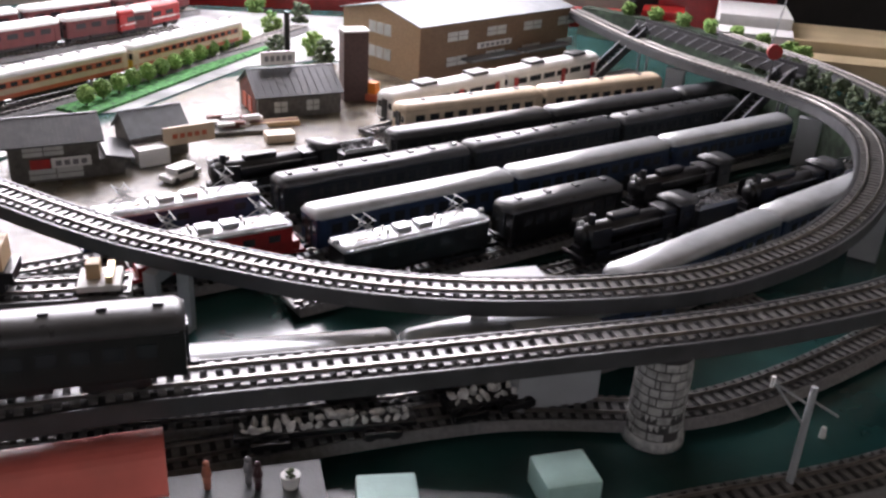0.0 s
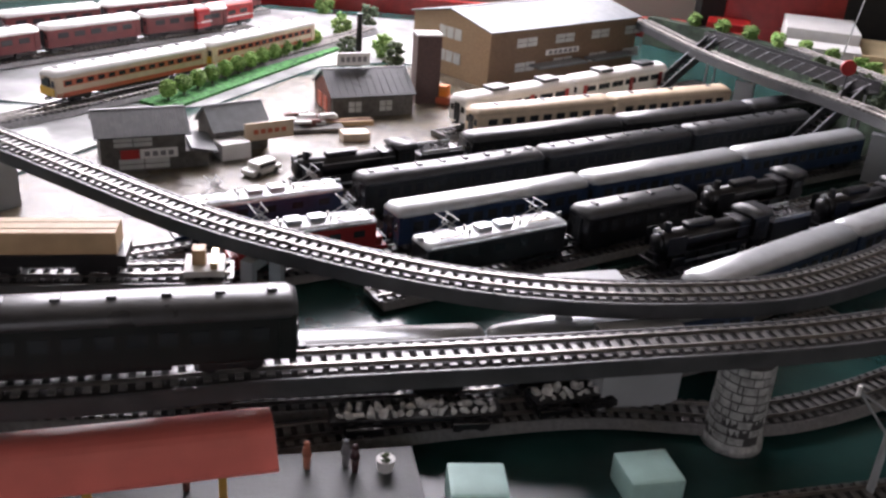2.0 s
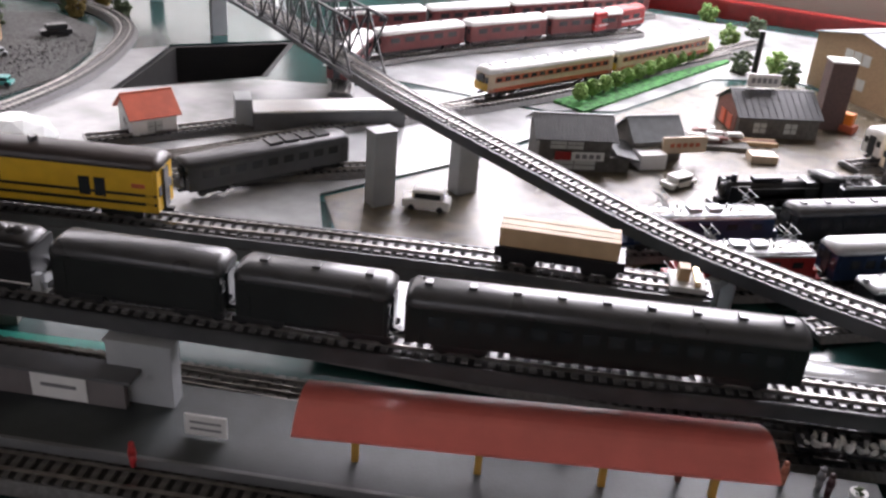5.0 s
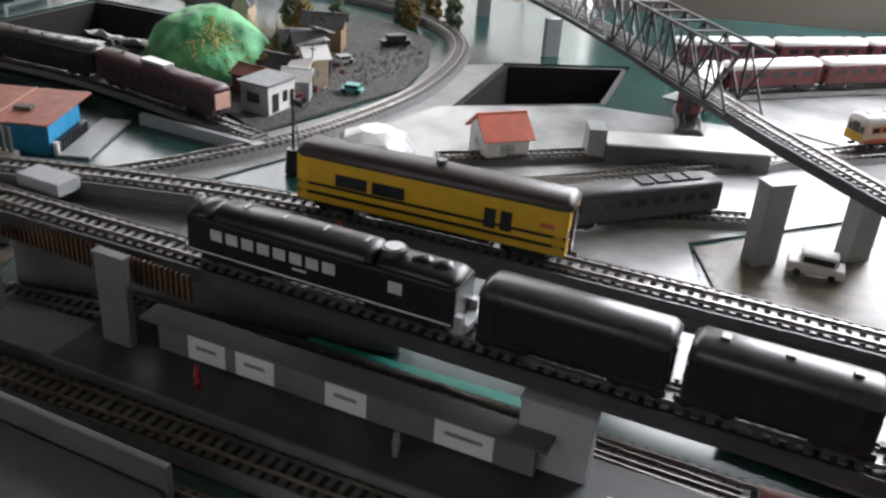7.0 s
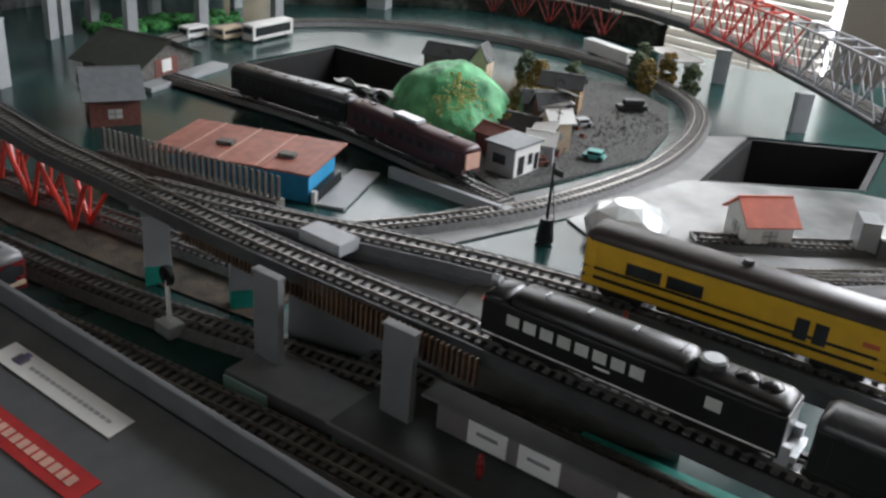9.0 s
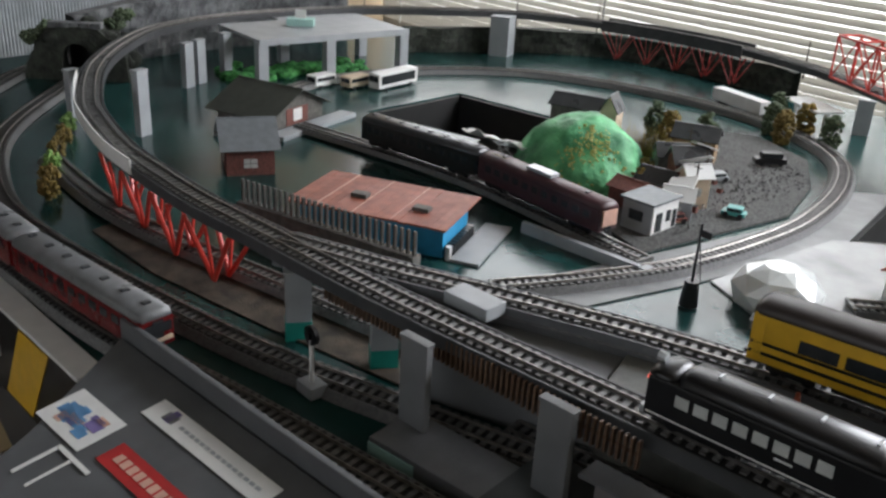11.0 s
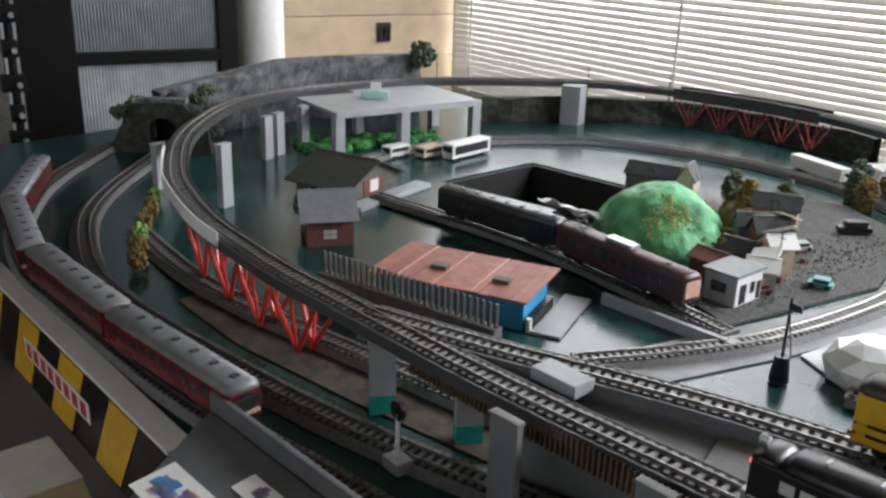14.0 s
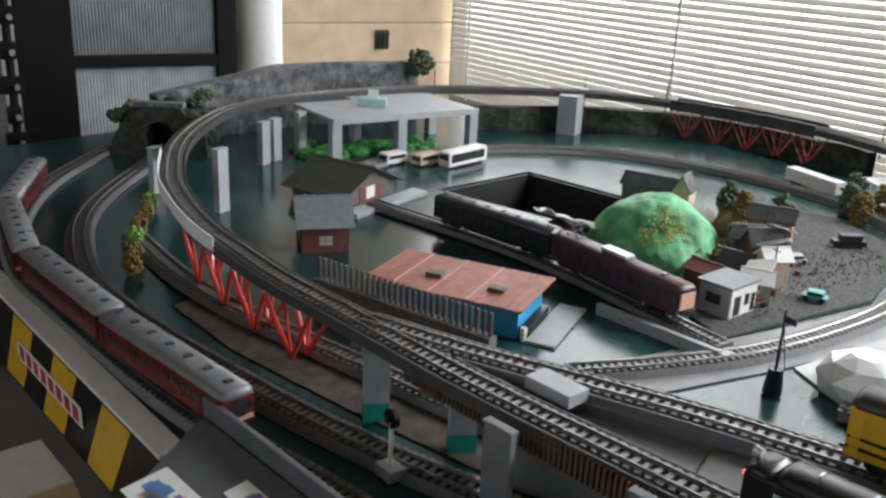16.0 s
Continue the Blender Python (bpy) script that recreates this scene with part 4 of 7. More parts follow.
part("rear_hood", extrude_x(nb(), roofprof(0.0165, 0.0395, 0.0065), -0.111, -0.046, 0.4), M_BLACK, loco, smooth=True)
part("headlight", cyl(nb(), (0.112, 0, 0.048), (0.1185, 0, 0.048), 0.0036, seg=14), M_SILVER, loco)
for s in (-1, 1):
    part("tail_lamp", cyl(nb(), (0.1155, s * 0.012, 0.036), (0.118, s * 0.012, 0.036), 0.0018, seg=10), M_LAMPRED, loco)
    part("waistline", box(nb(), -0.11, 0.114, s * 0.0177 - 0.0003, s * 0.0177 + 0.0003, 0.0115, 0.0126), M_PAPER, loco, "thin white line")
    for k in range(8):
        x = 0.088 - k * 0.0142
        part("window", box(nb(), x - 0.0052, x + 0.0052, s * 0.0177 - 0.0003, s * 0.0177 + 0.0003, 0.0245, 0.0335), M_PALEGLASS, loco)
    part("window", box(nb(), -0.071, -0.06, s * 0.0177 - 0.0003, s * 0.0177 + 0.0003, 0.0245, 0.0335), M_PALEGLASS, loco)
    part("number_plate", box(nb(), 0.008, 0.02, s * 0.0177 - 0.0003, s * 0.0177 + 0.0003, 0.0195, 0.021), M_PAPER, loco)
    part("steps", box(nb(), -0.118, -0.11, s * 0.014 - 0.003, s * 0.014 + 0.003, 0.006, 0.02), M_SILVER, loco)
part("roof_fan", cyl(nb(), (-0.055, 0, 0.0455), (-0.055, 0, 0.0515), 0.0105, 0.0095, 20), M_DARKROOF, loco)
part("fan_rim", cyl(nb(), (-0.055, 0, 0.0516), (-0.055, 0, 0.0526), 0.0075, 0.007, 20), M_SILVER, loco)
for x in (-0.078, -0.094):
    part("dome", ball(nb(), (x, 0, 0.046), 0.009, 1, 1, 0.6), M_BLACK, loco, smooth=True)
for k in range(4):
    part("roof_grip", box(nb(), 0.07 - k * 0.035, 0.072 - k * 0.035, -0.004, 0.004, 0.0505, 0.0522), M_SILVER, loco)
part("front_buffer_beam", box(nb(), 0.1165, 0.121, -0.014, 0.014, 0.006, 0.012, 0.001), M_SILVER, loco)
part("rear_platform", box(nb(), -0.122, -0.1125, -0.014, 0.014, 0.008, 0.013, 0.0006), M_SILVER, loco)
for x in (-0.07, 0.075):
    bogie(loco, x, 0.04)

at_s = nose - 0.245
car = coach("short black covered van in the moving train", 0.135, M_DARKGREEN, M_DARKROOF, nwin=0, vents=0, name="freight_van", cat="wagon", rise=0.0095)
car.matrix_world = seat(MAIN, at_s - 0.0675, 0.135)
at_s -= 0.142
car = coach("short black brake van with roof ventilators", 0.118, M_DARKGREEN, M_DARKROOF, nwin=0, vents=3, name="freight_van", cat="wagon", rise=0.0095)
car.matrix_world = seat(MAIN, at_s - 0.059, 0.118)
at_s -= 0.126
long_c = coach("long black passenger coach with a row of roof vents", 0.285, M_DARKGREEN, M_DARKROOF, nwin=14, vents=9, rise=0.0095)
long_c.matrix_world = seat(MAIN, at_s - 0.1425, 0.285)

# yellow and black works car
yc = coach("yellow works car with black bands and brown roof", 0.25, M_YELLOW, mat("brown_black_roof", (0.035, 0.028, 0.026), 0.42, vary=0.2), nwin=0, vents=0, wall=0.052, rise=0.0095, W=0.0185,
           stripes=((0.0175, 0.0203, M_BLACK), (0.026, 0.0285, M_BLACK)), name="works_car", cat="railcar")
for s in (-1, 1):
    for x0, x1 in ((-0.085, -0.055), (-0.05, -0.02), (0.052, 0.062), (0.066, 0.076)):
        part("window", box(nb(), x0, x1, s * 0.0188 - 0.0004, s * 0.0188 + 0.0004, 0.0295 if x0 < 0 else 0.023, 0.0405), M_GLASS, yc)
    part("emblem", box(nb(), 0.1, 0.112, s * 0.0188 - 0.0004, s * 0.0188 + 0.0004, 0.034, 0.038), M_ORANGE, yc)
part("roof_fan", cyl(nb(), (0.005, 0, 0.061), (0.005, 0, 0.0665), 0.005, 0.0042, 14), M_DARKROOF, yc)
yc.matrix_world = seat(LINE_B, nearest(LINE_B, -0.825, 0.41), 0.25)

# flat wagon with a wood load and its buffer stop
fw = thing("flat_wagon", "black flat wagon loaded with a pale wooden block", "wagon", seat(LINE_B, nearest(LINE_B, -0.365, 0.556), 0.11))
part("frame", box(nb(), -0.056, 0.056, -0.0155, 0.0155, 0.009, 0.018, 0.0008), M_BLACK, fw)
part("wood_load", box(nb(), -0.053, 0.05, -0.0145, 0.0145, 0.0185, 0.036, 0.0012), M_WOODLOAD, fw, "smooth pale wood")
for y in (-0.006, 0.006):
    part("load_groove", box(nb(), -0.053, 0.05, y - 0.0005, y + 0.0005, 0.0358, 0.0364), M_CARTON, fw)
for x in (-0.035, 0.035):
    bogie(fw, x, 0.02)
bs = thing("buffer_stop", "brass and white buffer stop on the branch end", "buffer stop", seat(LINE_B, len(LINE_B) * 0.01 - 0.03, 0.03))
part("base", box(nb(), -0.014, 0.016, -0.016, 0.016, -0.001, 0.004, 0.0006), M_PAPER, bs)
part("beam", box(nb(), 0.006, 0.011, -0.014, 0.014, 0.0045, 0.01, 0.0006), M_BRASS, bs)
part("block", box(nb(), -0.008, 0.002, -0.006, 0.006, 0.0045, 0.017, 0.0008), M_WOODLOAD, bs)

# yard rows
R4, R5, R3 = SID[2], SID[1], SID[3]
c_dark = coach("black passenger coach with small roof vents in the yard", 0.25, M_DARKGREEN, M_DARKROOF, nwin=14, vents=8, group="yard coaches")
s0 = nearest(R4, -0.2, 0.9)
c_dark.matrix_world = seat(R4, s0 + 0.125, 0.25)
for k in (1, 2):
    copy_thing(c_dark, seat(R4, s0 + 0.125 + k * 0.255, 0.25))
s0 = nearest(R3, -0.095, 1.085)
c_d2 = coach("dark coach with a smooth pale roof in the yard", 0.25, M_BLACK, M_DARKROOF, nwin=12, vents=0, group="yard coaches")
c_d2.matrix_world = seat(R3, s0 + 0.125, 0.25)
for k in (1, 2):
    copy_thing(c_d2, seat(R3, s0 + 0.125 + k * 0.255, 0.25))
s0 = nearest(R5, -0.15, 0.823)
c_bl = coach("dark blue sleeping coach with a silver roof", 0.25, M_BLUE, M_SILVER, nwin=12, vents=0, group="yard coaches", win=(0.024, 0.034))
c_bl.matrix_world = seat(R5, s0 + 0.125, 0.25)
for k in (1, 2):
    copy_thing(c_bl, seat(R5, s0 + 0.125 + k * 0.255, 0.25))
R8 = SID[6]
c_b8 = copy_thing(c_bl, seat(R8, nearest(R8, 0.142, 0.726) + 0.13, 0.25))
copy_thing(c_bl, seat(R8, nearest(R8, 0.142, 0.726) + 0.385, 0.25))
R6 = SID[4]
electric("black electric locomotive with silver roof rails", 0.2, M_BLACK, M_SILVER, seat(R6, 0.13, 0.2), "electric locomotives")
c_sh = coach("short black coach behind the electric locomotive", 0.16, M_BLACK, M_DARKROOF, nwin=8, vents=4, group="yard coaches")
c_sh.matrix_world = seat(R6, 0.32, 0.16)
electric("dark blue electric locomotive with a grey roof", 0.2, M_BLUE, M_SILVER, seat(SID[2], nearest(SID[2], -0.2, 0.9) - 0.107, 0.2), "electric locomotives")
electric("red electric locomotive with a cluttered roof", 0.17, M_RED, M_SILVER, seat(SID[1], nearest(SID[1], -0.15, 0.823) - 0.092, 0.17), "electric locomotives")
steam("black steam locomotive with a coal tender in the yard", seat(SID[3], nearest(SID[3], -0.095, 1.085) - 0.125, 0.2), group="steam locomotives")
steam("black steam locomotive beside the blue coaches", seat(SID[5], 0.16, 0.2), group="steam locomotives")
steam("black steam locomotive in the back of the yard", seat(SID[5], 0.42, 0.2), group="steam locomotives")
steam("black tank engine next to the electric locomotive", seat(SID[4], 0.54, 0.16), False, group="steam locomotives")
# white and cream railcars
R2 = spline([(-0.12, 1.19), (0.363, 1.518), (0.42, 1.557)], 0.01, ZG)
R1 = SID[0]
track("grey roadbed siding track with nickel rails", R2, bed_h=0.006)
c_w = coach("white railcar with grey roof units and red doors", 0.24, M_WHITE, M_WHITE, nwin=6, vents=2, group="yard railcars", winw=0.8)
for x in (-0.1, 0.02, 0.1):
    for s in (-1, 1):
        part("red_door", box(nb(), x - 0.005, x + 0.005, s * 0.0179 - 0.0003, s * 0.0179 + 0.0003, 0.012, 0.037), M_RED, c_w, "red door")
part("roof_unit", box(nb(), -0.06, -0.025, -0.012, 0.012, 0.05, 0.0555, 0.002), M_DARKROOF, c_w, "dark grey roof unit")
part("roof_unit", box(nb(), 0.05, 0.085, -0.012, 0.012, 0.05, 0.0555, 0.002), M_DARKROOF, c_w, "dark grey roof unit")
c_w.matrix_world = seat(R1, 0.15, 0.24)
copy_thing(c_w, seat(R1, 0.395, 0.24))
c_c = coach("cream and brown railcar with roof units", 0.24, M_CREAM, M_CREAM, nwin=9, vents=3, group="yard railcars")
c_c.matrix_world = seat(R2, 0.15, 0.24)
copy_thing(c_c, seat(R2, 0.395, 0.24))
# cream and vermilion railcars by the hedge
DM = spline([(-0.786, 1.005), (-0.702, 1.19), (-0.552, 1.477), (-0.437, 1.745), (-0.362, 1.935)], 0.01, ZG)
track("grey roadbed siding track beside the hedge", DM, bed_h=0.006)
c_o = coach("cream and vermilion diesel railcar with roof vents", 0.29, M_CREAM, M_WHITE, glass=M_ORANGE, nwin=1, winw=1.0, win=(0.0255, 0.035), vents=9, group="vermilion railcars", name="diesel_railcar", cat="railcar")
for s in (-1, 1):
    for k in range(14):
        part("window", box(nb(), -0.128 + k * 0.0188, -0.117 + k * 0.0188, s * 0.0183 - 0.0004, s * 0.0183 + 0.0004, 0.027, 0.0335), M_GLASS, c_o)
for s in (-1, 1):
    part("warning_end", box(nb(), s * 0.1452 - 0.0008, s * 0.1452 + 0.0008, -0.0155, 0.0155, 0.013, 0.025), M_YELLOW, c_o, "yellow cab end")
for s in (-1, 1):
    part("lower_band", box(nb(), -0.142, 0.142, s * 0.0177 - 0.0004, s * 0.0177 + 0.0004, 0.0108, 0.017), M_ORANGE, c_o, "vermilion lower band")
ds = nearest(DM, -0.702, 1.19)
c_o.matrix_world = seat(DM, ds + 0.147, 0.29)
copy_thing(c_o, seat(DM, ds + 0.443, 0.29))
# maroon wagons beyond
RT = SID[10]
c_m = coach("maroon freight car with a pale roof", 0.19, M_MAROON, M_WHITE, nwin=5, vents=2, group="maroon cars", name="freight_car", cat="wagon")
c_m.matrix_world = seat(RT, 0.12, 0.19)
for k in (1, 2, 3):
    copy_thing(c_m, seat(RT, 0.12 + 0.2 * k, 0.19))
RT2 = spline([(-1.1, 1.35), (-0.95, 1.55), (-0.78, 1.8), (-0.62, 2.05)], 0.01, ZG)
track("grey roadbed siding track at the back", RT2, bed_h=0.006)
for k in (0, 1, 2, 3):
    copy_thing(c_m, seat(RT2, 0.12 + 0.2 * k, 0.19))
DL = spline([(-0.8, 1.5), (-0.7, 1.68), (-0.58, 1.95)], 0.01, ZG)
c_r = coach("red diesel locomotive with a pale band", 0.17, M_RED, M_RED, nwin=4, vents=2, name="diesel_locomotive", cat="locomotive", stripes=((0.02, 0.0225, M_PAPER),))
c_r.matrix_world = seat(DL, 0.33, 0.17)
# train in the village siding
EM = SID[7]
c_p = coach("dull purple electric railcar with roof gear", 0.25, M_PURPLE, M_PURPLE, nwin=11, vents=3, name="electric_railcar", cat="railcar")
part("roof_box", box(nb(), -0.03, 0.02, -0.009, 0.009, 0.051, 0.056, 0.001), M_SILVER, c_p, "white roof box")
pantograph(c_p, -0.09, 0.052)
part("bright_front", box(nb(), 0.1235, 0.1262, -0.013, 0.013, 0.018, 0.04, 0.001), M_PINK, c_p, "pale pink cab front")
EML = len(EM) * 0.01
c_p.matrix_world = seat(EM, EML - 0.2, 0.25)
copy_thing(c_dark, seat(EM, EML - 0.456, 0.25))
# red train on the edge line
RC = nearest(LINE_C, -1.295, -0.02)
M_GREYROOFC = mat("grey_coach_roof", (0.17, 0.175, 0.18), 0.3, vary=0.15)
c_red = coach("red commuter coach with a grey roof", 0.25, M_REDTRAIN, M_GREYROOFC, nwin=11, vents=7, group="red commuter train", rise=0.0085)
part("front_window", box(nb(), 0.1232, 0.1258, -0.014, 0.014, 0.026, 0.0355, 0.001), M_GLASS, c_red)
part("front_band", box(nb(), 0.1232, 0.1256, -0.0145, 0.0145, 0.0165, 0.0205, 0.0006), M_CREAM, c_red, "cream band below the windows")
c_red.matrix_world = seat(LINE_C, RC - 0.125, 0.25)
for k in (1, 2, 3):
    copy_thing(c_red, seat(LINE_C, RC - 0.125 - 0.254 * k, 0.25))

# ---- buildings ----
def gable(label, m, w, d, h, rise, wall, roof, over=0.006, wins=(), name="house", ridge_tiles=0, door=True, winmat=None):
    """A house of width w (x) and depth d (y) with its ridge along x."""
    t = thing(name, label, "house", m)
    part("wall", prism(nb(), [(-d / 2, 0), (d / 2, 0), (d / 2, h), (0, h + rise), (-d / 2, h)], -w / 2, w / 2), wall, t).matrix_local = Matrix.Rotation(radians(90), 4, "Z")
    for s in (-1, 1):
        ln = math.hypot(d / 2 + over, rise * (1 + over * 2 / d))
        a = math.atan2(rise, d / 2)
        mm = Matrix.Translation((0, 0, h + rise + 0.0012)) @ Matrix.Rotation(-s * a, 4, "X")
        b = nb()
        box(b, -w / 2 - over, w / 2 + over, 0 if s > 0 else -ln, ln if s > 0 else 0, -0.0008, 0.0012, 0, mm)
        rf = part("roof", b, roof, t)
        for k in range(ridge_tiles):
            x = -w / 2 - over + (w + 2 * over) * (k + 0.5) / ridge_tiles
            part("roof_rib", box(nb(), x - 0.0006, x + 0.0006, 0 if s > 0 else -ln, ln if s > 0 else 0, 0.0012, 0.0021, 0, mm), roof, rf)
    part("ridge", box(nb(), -w / 2 - over, w / 2 + over, -0.0016, 0.0016, h + rise + 0.001, h + rise + 0.0034, 0.0006), roof, t)
    for face, u, z, ww, hh in wins:
        b = nb()
        if face in "fb":
            y = -d / 2 if face == "f" else d / 2
            box(b, u - ww / 2, u + ww / 2, y - 0.0008, y + 0.0008, z, z + hh)
            wo = part("window", b, winmat or M_PALEGLASS, t)
            part("frame", box(box(nb(), u - 0.0005, u + 0.0005, y - 0.0013, y + 0.0013, z, z + hh), u - ww / 2, u + ww / 2, y - 0.0013, y + 0.0013, z + hh / 2 - 0.0004, z + hh / 2 + 0.0004), M_WALLDARK, wo)
        else:
            x = -w / 2 if face == "l" else w / 2
            box(b, x - 0.0008, x + 0.0008, u - ww / 2, u + ww / 2, z, z + hh)
            wo = part("window", b, winmat or M_PALEGLASS, t)
            part("frame", box(box(nb(), x - 0.0013, x + 0.0013, u - 0.0005, u + 0.0005, z, z + hh), x - 0.0013, x + 0.0013, u - ww / 2, u + ww / 2, z + hh / 2 - 0.0004, z + hh / 2 + 0.0004), M_WALLDARK, wo)
    return t


def bars(parent, m, w, h, n, material=M_PRINT):
    """Plain bars for writing that cannot be read, on the plane y = 0 of m."""
    for k in range(n):
        x = -w / 2 + w * (k + 0.5) / n
        part("print", box(nb(), x - w / n * 0.33, x + w / n * 0.33, -0.0003, 0.0003, -h / 2, h / 2, 0, m), material, parent)


# tan two-storey works with windows
wk = gable("tan brick two-storey works with a grey gabled roof", pose(-0.023, 1.761, 0.003, 0, 0, 46), 0.4, 0.21, 0.098, 0.022, M_BROWNWALL, M_GREYROOF, 0.006,
           [("f", -0.11 + 0.1 * k, z, 0.05, 0.016) for k in range(4) for z in (0.022, 0.066)] + [("l", u, z, 0.052, 0.02) for u in (0.0,) for z in (0.025, 0.068)], "works_building")
part("gable_face", prism(nb(), [(-0.105, 0), (0.105, 0), (0.105, 0.098), (0, 0.119), (-0.105, 0.098)], 0.2002, 0.2012), M_TANWALL, wk, "tan brick gable").matrix_local = Matrix.Rotation(radians(90), 4, "Z")
for z in (0.025, 0.068):
    for k in range(3):
        part("window", box(nb(), -0.2022, -0.2014, -0.03 + k * 0.021, -0.012 + k * 0.021, z, z + 0.02), M_PALEGLASS, wk)
part("sign_board", box(nb(), -0.06, 0.03, -0.1075, -0.106, 0.046, 0.056), M_PAPER, wk)
bars(wk, Matrix.Translation((-0.015, -0.108, 0.051)), 0.08, 0.006, 6)
for k in range(2):
    part("porch_roof", box(nb(), -0.1 + 0.15 * k, 0.03 + 0.15 * k, -0.135, -0.106, 0.03, 0.034, 0.0008), M_GREYROOF, wk)
# engine shed with a brick tower
sh = gable("low dark engine shed with a grey sheet roof", pose(-0.275, 1.362, 0.003, 0, 0, 29), 0.13, 0.1, 0.033, 0.028, M_WALLDARK, M_DARKROOF, 0.004, [("f", -0.03, 0.008, 0.02, 0.016), ("f", 0.02, 0.008, 0.02, 0.016)], "engine_shed", 12)
part("gable_front", prism(nb(), [(-0.04, 0.002), (0.04, 0.002), (0.04, 0.036), (0, 0.054), (-0.04, 0.036)], 0.0652, 0.0665), M_BRICK, sh, "red brick front").matrix_local = Matrix.Rotation(radians(90), 4, "Z")
for y in (-0.016, 0.012):
    part("door", box(nb(), -0.0682, -0.0668, y - 0.009, y + 0.009, 0.003, 0.026), M_REDGLOW, sh, "orange red door")
part("skylight", box(nb(), 0.0, 0.016, -0.024, -0.01, 0.046, 0.049, 0, None), M_PAPER, sh)
sg = part("sign_board", box(nb(), -0.045, 0.008, -0.004, 0.0, 0.068, 0.088), M_PAPER, sh)
bars(sh, Matrix.Translation((-0.0185, -0.0043, 0.078)), 0.045, 0.008, 5)
tw = thing("brick_tower", "tall dark brown brick tower beside the shed", "tower", pose(-0.185, 1.43, 0.003, 0, 0, 22))
part("shaft", box(nb(), -0.02, 0.02, -0.016, 0.016, 0, 0.11, 0.0008), M_TOWER, tw)
part("cap", box(nb(), -0.021, 0.021, -0.017, 0.017, 0.1101, 0.113, 0.0006), M_PAPER, tw, "white cap")
ch = thing("chimney", "thin dark chimney among the shrubs", "chimney", pose(-0.33, 1.62, 0))
part("flue", cyl(nb(), (0, 0, 0), (0, 0, 0.1), 0.006, 0.005, 12), M_BLACK, ch)
# shop with a tiled roof
bh = gable("two-storey dark wooden shop with a tiled roof and sign", pose(-0.502, 1.032, 0.003, 0, 0, 29), 0.1, 0.075, 0.048, 0.019, M_WALLDARK, M_TILE, 0.007, [("f", -0.012, 0.032, 0.045, 0.012), ("f", 0.0, 0.003, 0.06, 0.013)], "shop_house", 22)
part("red_sign", box(nb(), -0.028, -0.006, -0.0425, -0.0405, 0.0175, 0.0295, 0.0004), M_RED, bh, "red sign")
part("sign_board", box(nb(), -0.005, 0.04, -0.0425, -0.0405, 0.0175, 0.0295, 0.0004), M_PAPER, bh, "white sign board")
bars(bh, Matrix.Translation((0.0175, -0.0428, 0.0235)), 0.038, 0.006, 4)
part("side_roof", box(nb(), 0.05, 0.084, -0.042, 0.036, 0.036, 0.039, 0, Matrix.Rotation(radians(12), 4, "Y")), M_TILE, bh, "lean-to roof")
part("side_wall", box(nb(), 0.0505, 0.078, -0.036, 0.03, 0, 0.021), M_WALLDARK, bh)
gh = gable("grey sheet-roofed shed with a cream sign wall", pose(-0.412, 1.128, 0.003, 0, 0, 40), 0.075, 0.06, 0.032, 0.024, M_WALLDARK, M_GREYROOF, 0.004, [("f", 0.0, 0.008, 0.014, 0.012)], "workshop")
part("sign_wall", box(nb(), 0.0, 0.07, -0.042, -0.038, 0.016, 0.04, 0.0006), M_CREAM, gh, "cream sign wall")
bars(gh, Matrix.Translation((0.035, -0.0424, 0.028)), 0.05, 0.006, 5, M_ORANGE)
part("lean_to", box(nb(), -0.04, 0.0, -0.06, -0.03, 0.0, 0.022, 0.001), M_PAPER, gh, "pale lean-to roof")
# yard clutter
pl = thing("timber_pallet", "pile of pale timber and bricks on a tray", "pile", pose(-0.33, 1.235, 0.003, 0, 0, 25))
part("tray", box(nb(), -0.045, 0.045, -0.03, 0.03, 0, 0.006, 0.001), M_WALLDARK, pl)
rr = random.Random(2)
for k in range(18):
    x, y, a = rr.uniform(-0.035, 0.03), rr.uniform(-0.02, 0.02), rr.uniform(-15, 15)
    z = 0.0062 + (k // 7) * 0.0045
    part("timber_block", box(nb(), -0.012, 0.012, -0.004, 0.004, 0, 0.0042, 0.0004, pose(x, y, z, 0, 0, a)), M_PAPER if k % 3 else M_BRICK, pl)
pk = thing("plank_stack", "stack of weathered planks beside the shed", "pile", pose(-0.285, 1.27, 0.003, 0, 0, 25))
for k in range(7):
    part("plank", box(nb(), -0.04, 0.04, -0.003, 0.003, 0, 0.003, 0.0003, pose(0, -0.012 + (k % 4) * 0.0075, 0.0002 + (k // 4) * 0.0034, 0, 0, rr.uniform(-4, 4))), M_BRICK if k % 2 else M_WOODLOAD, pk)
cb = thing("cream_box", "small cream plastic box on the ground", "box", pose(-0.258, 1.2, 0.003, 0, 0, 25))
part("body", box(nb(), -0.02, 0.02, -0.013, 0.013, 0, 0.012, 0.0015), M_CREAM, cb)
dz = thing("bulldozer", "orange toy bulldozer by the works", "vehicle", pose(-0.155, 1.43, 0.003, 0, 0, -20))
part("track_base", box(nb(), -0.016, 0.016, -0.012, 0.012, 0, 0.012, 0.003), M_ORANGE, dz)
part("cab", box(nb(), -0.008, 0.01, -0.008, 0.008, 0.0122, 0.03, 0.001), mat("orange_paint", (0.75, 0.22, 0.02), 0.4), dz)
part("blade", box(nb(), -0.026, -0.022, -0.015, 0.015, 0.001, 0.014, 0.001), M_ORANGE, dz)
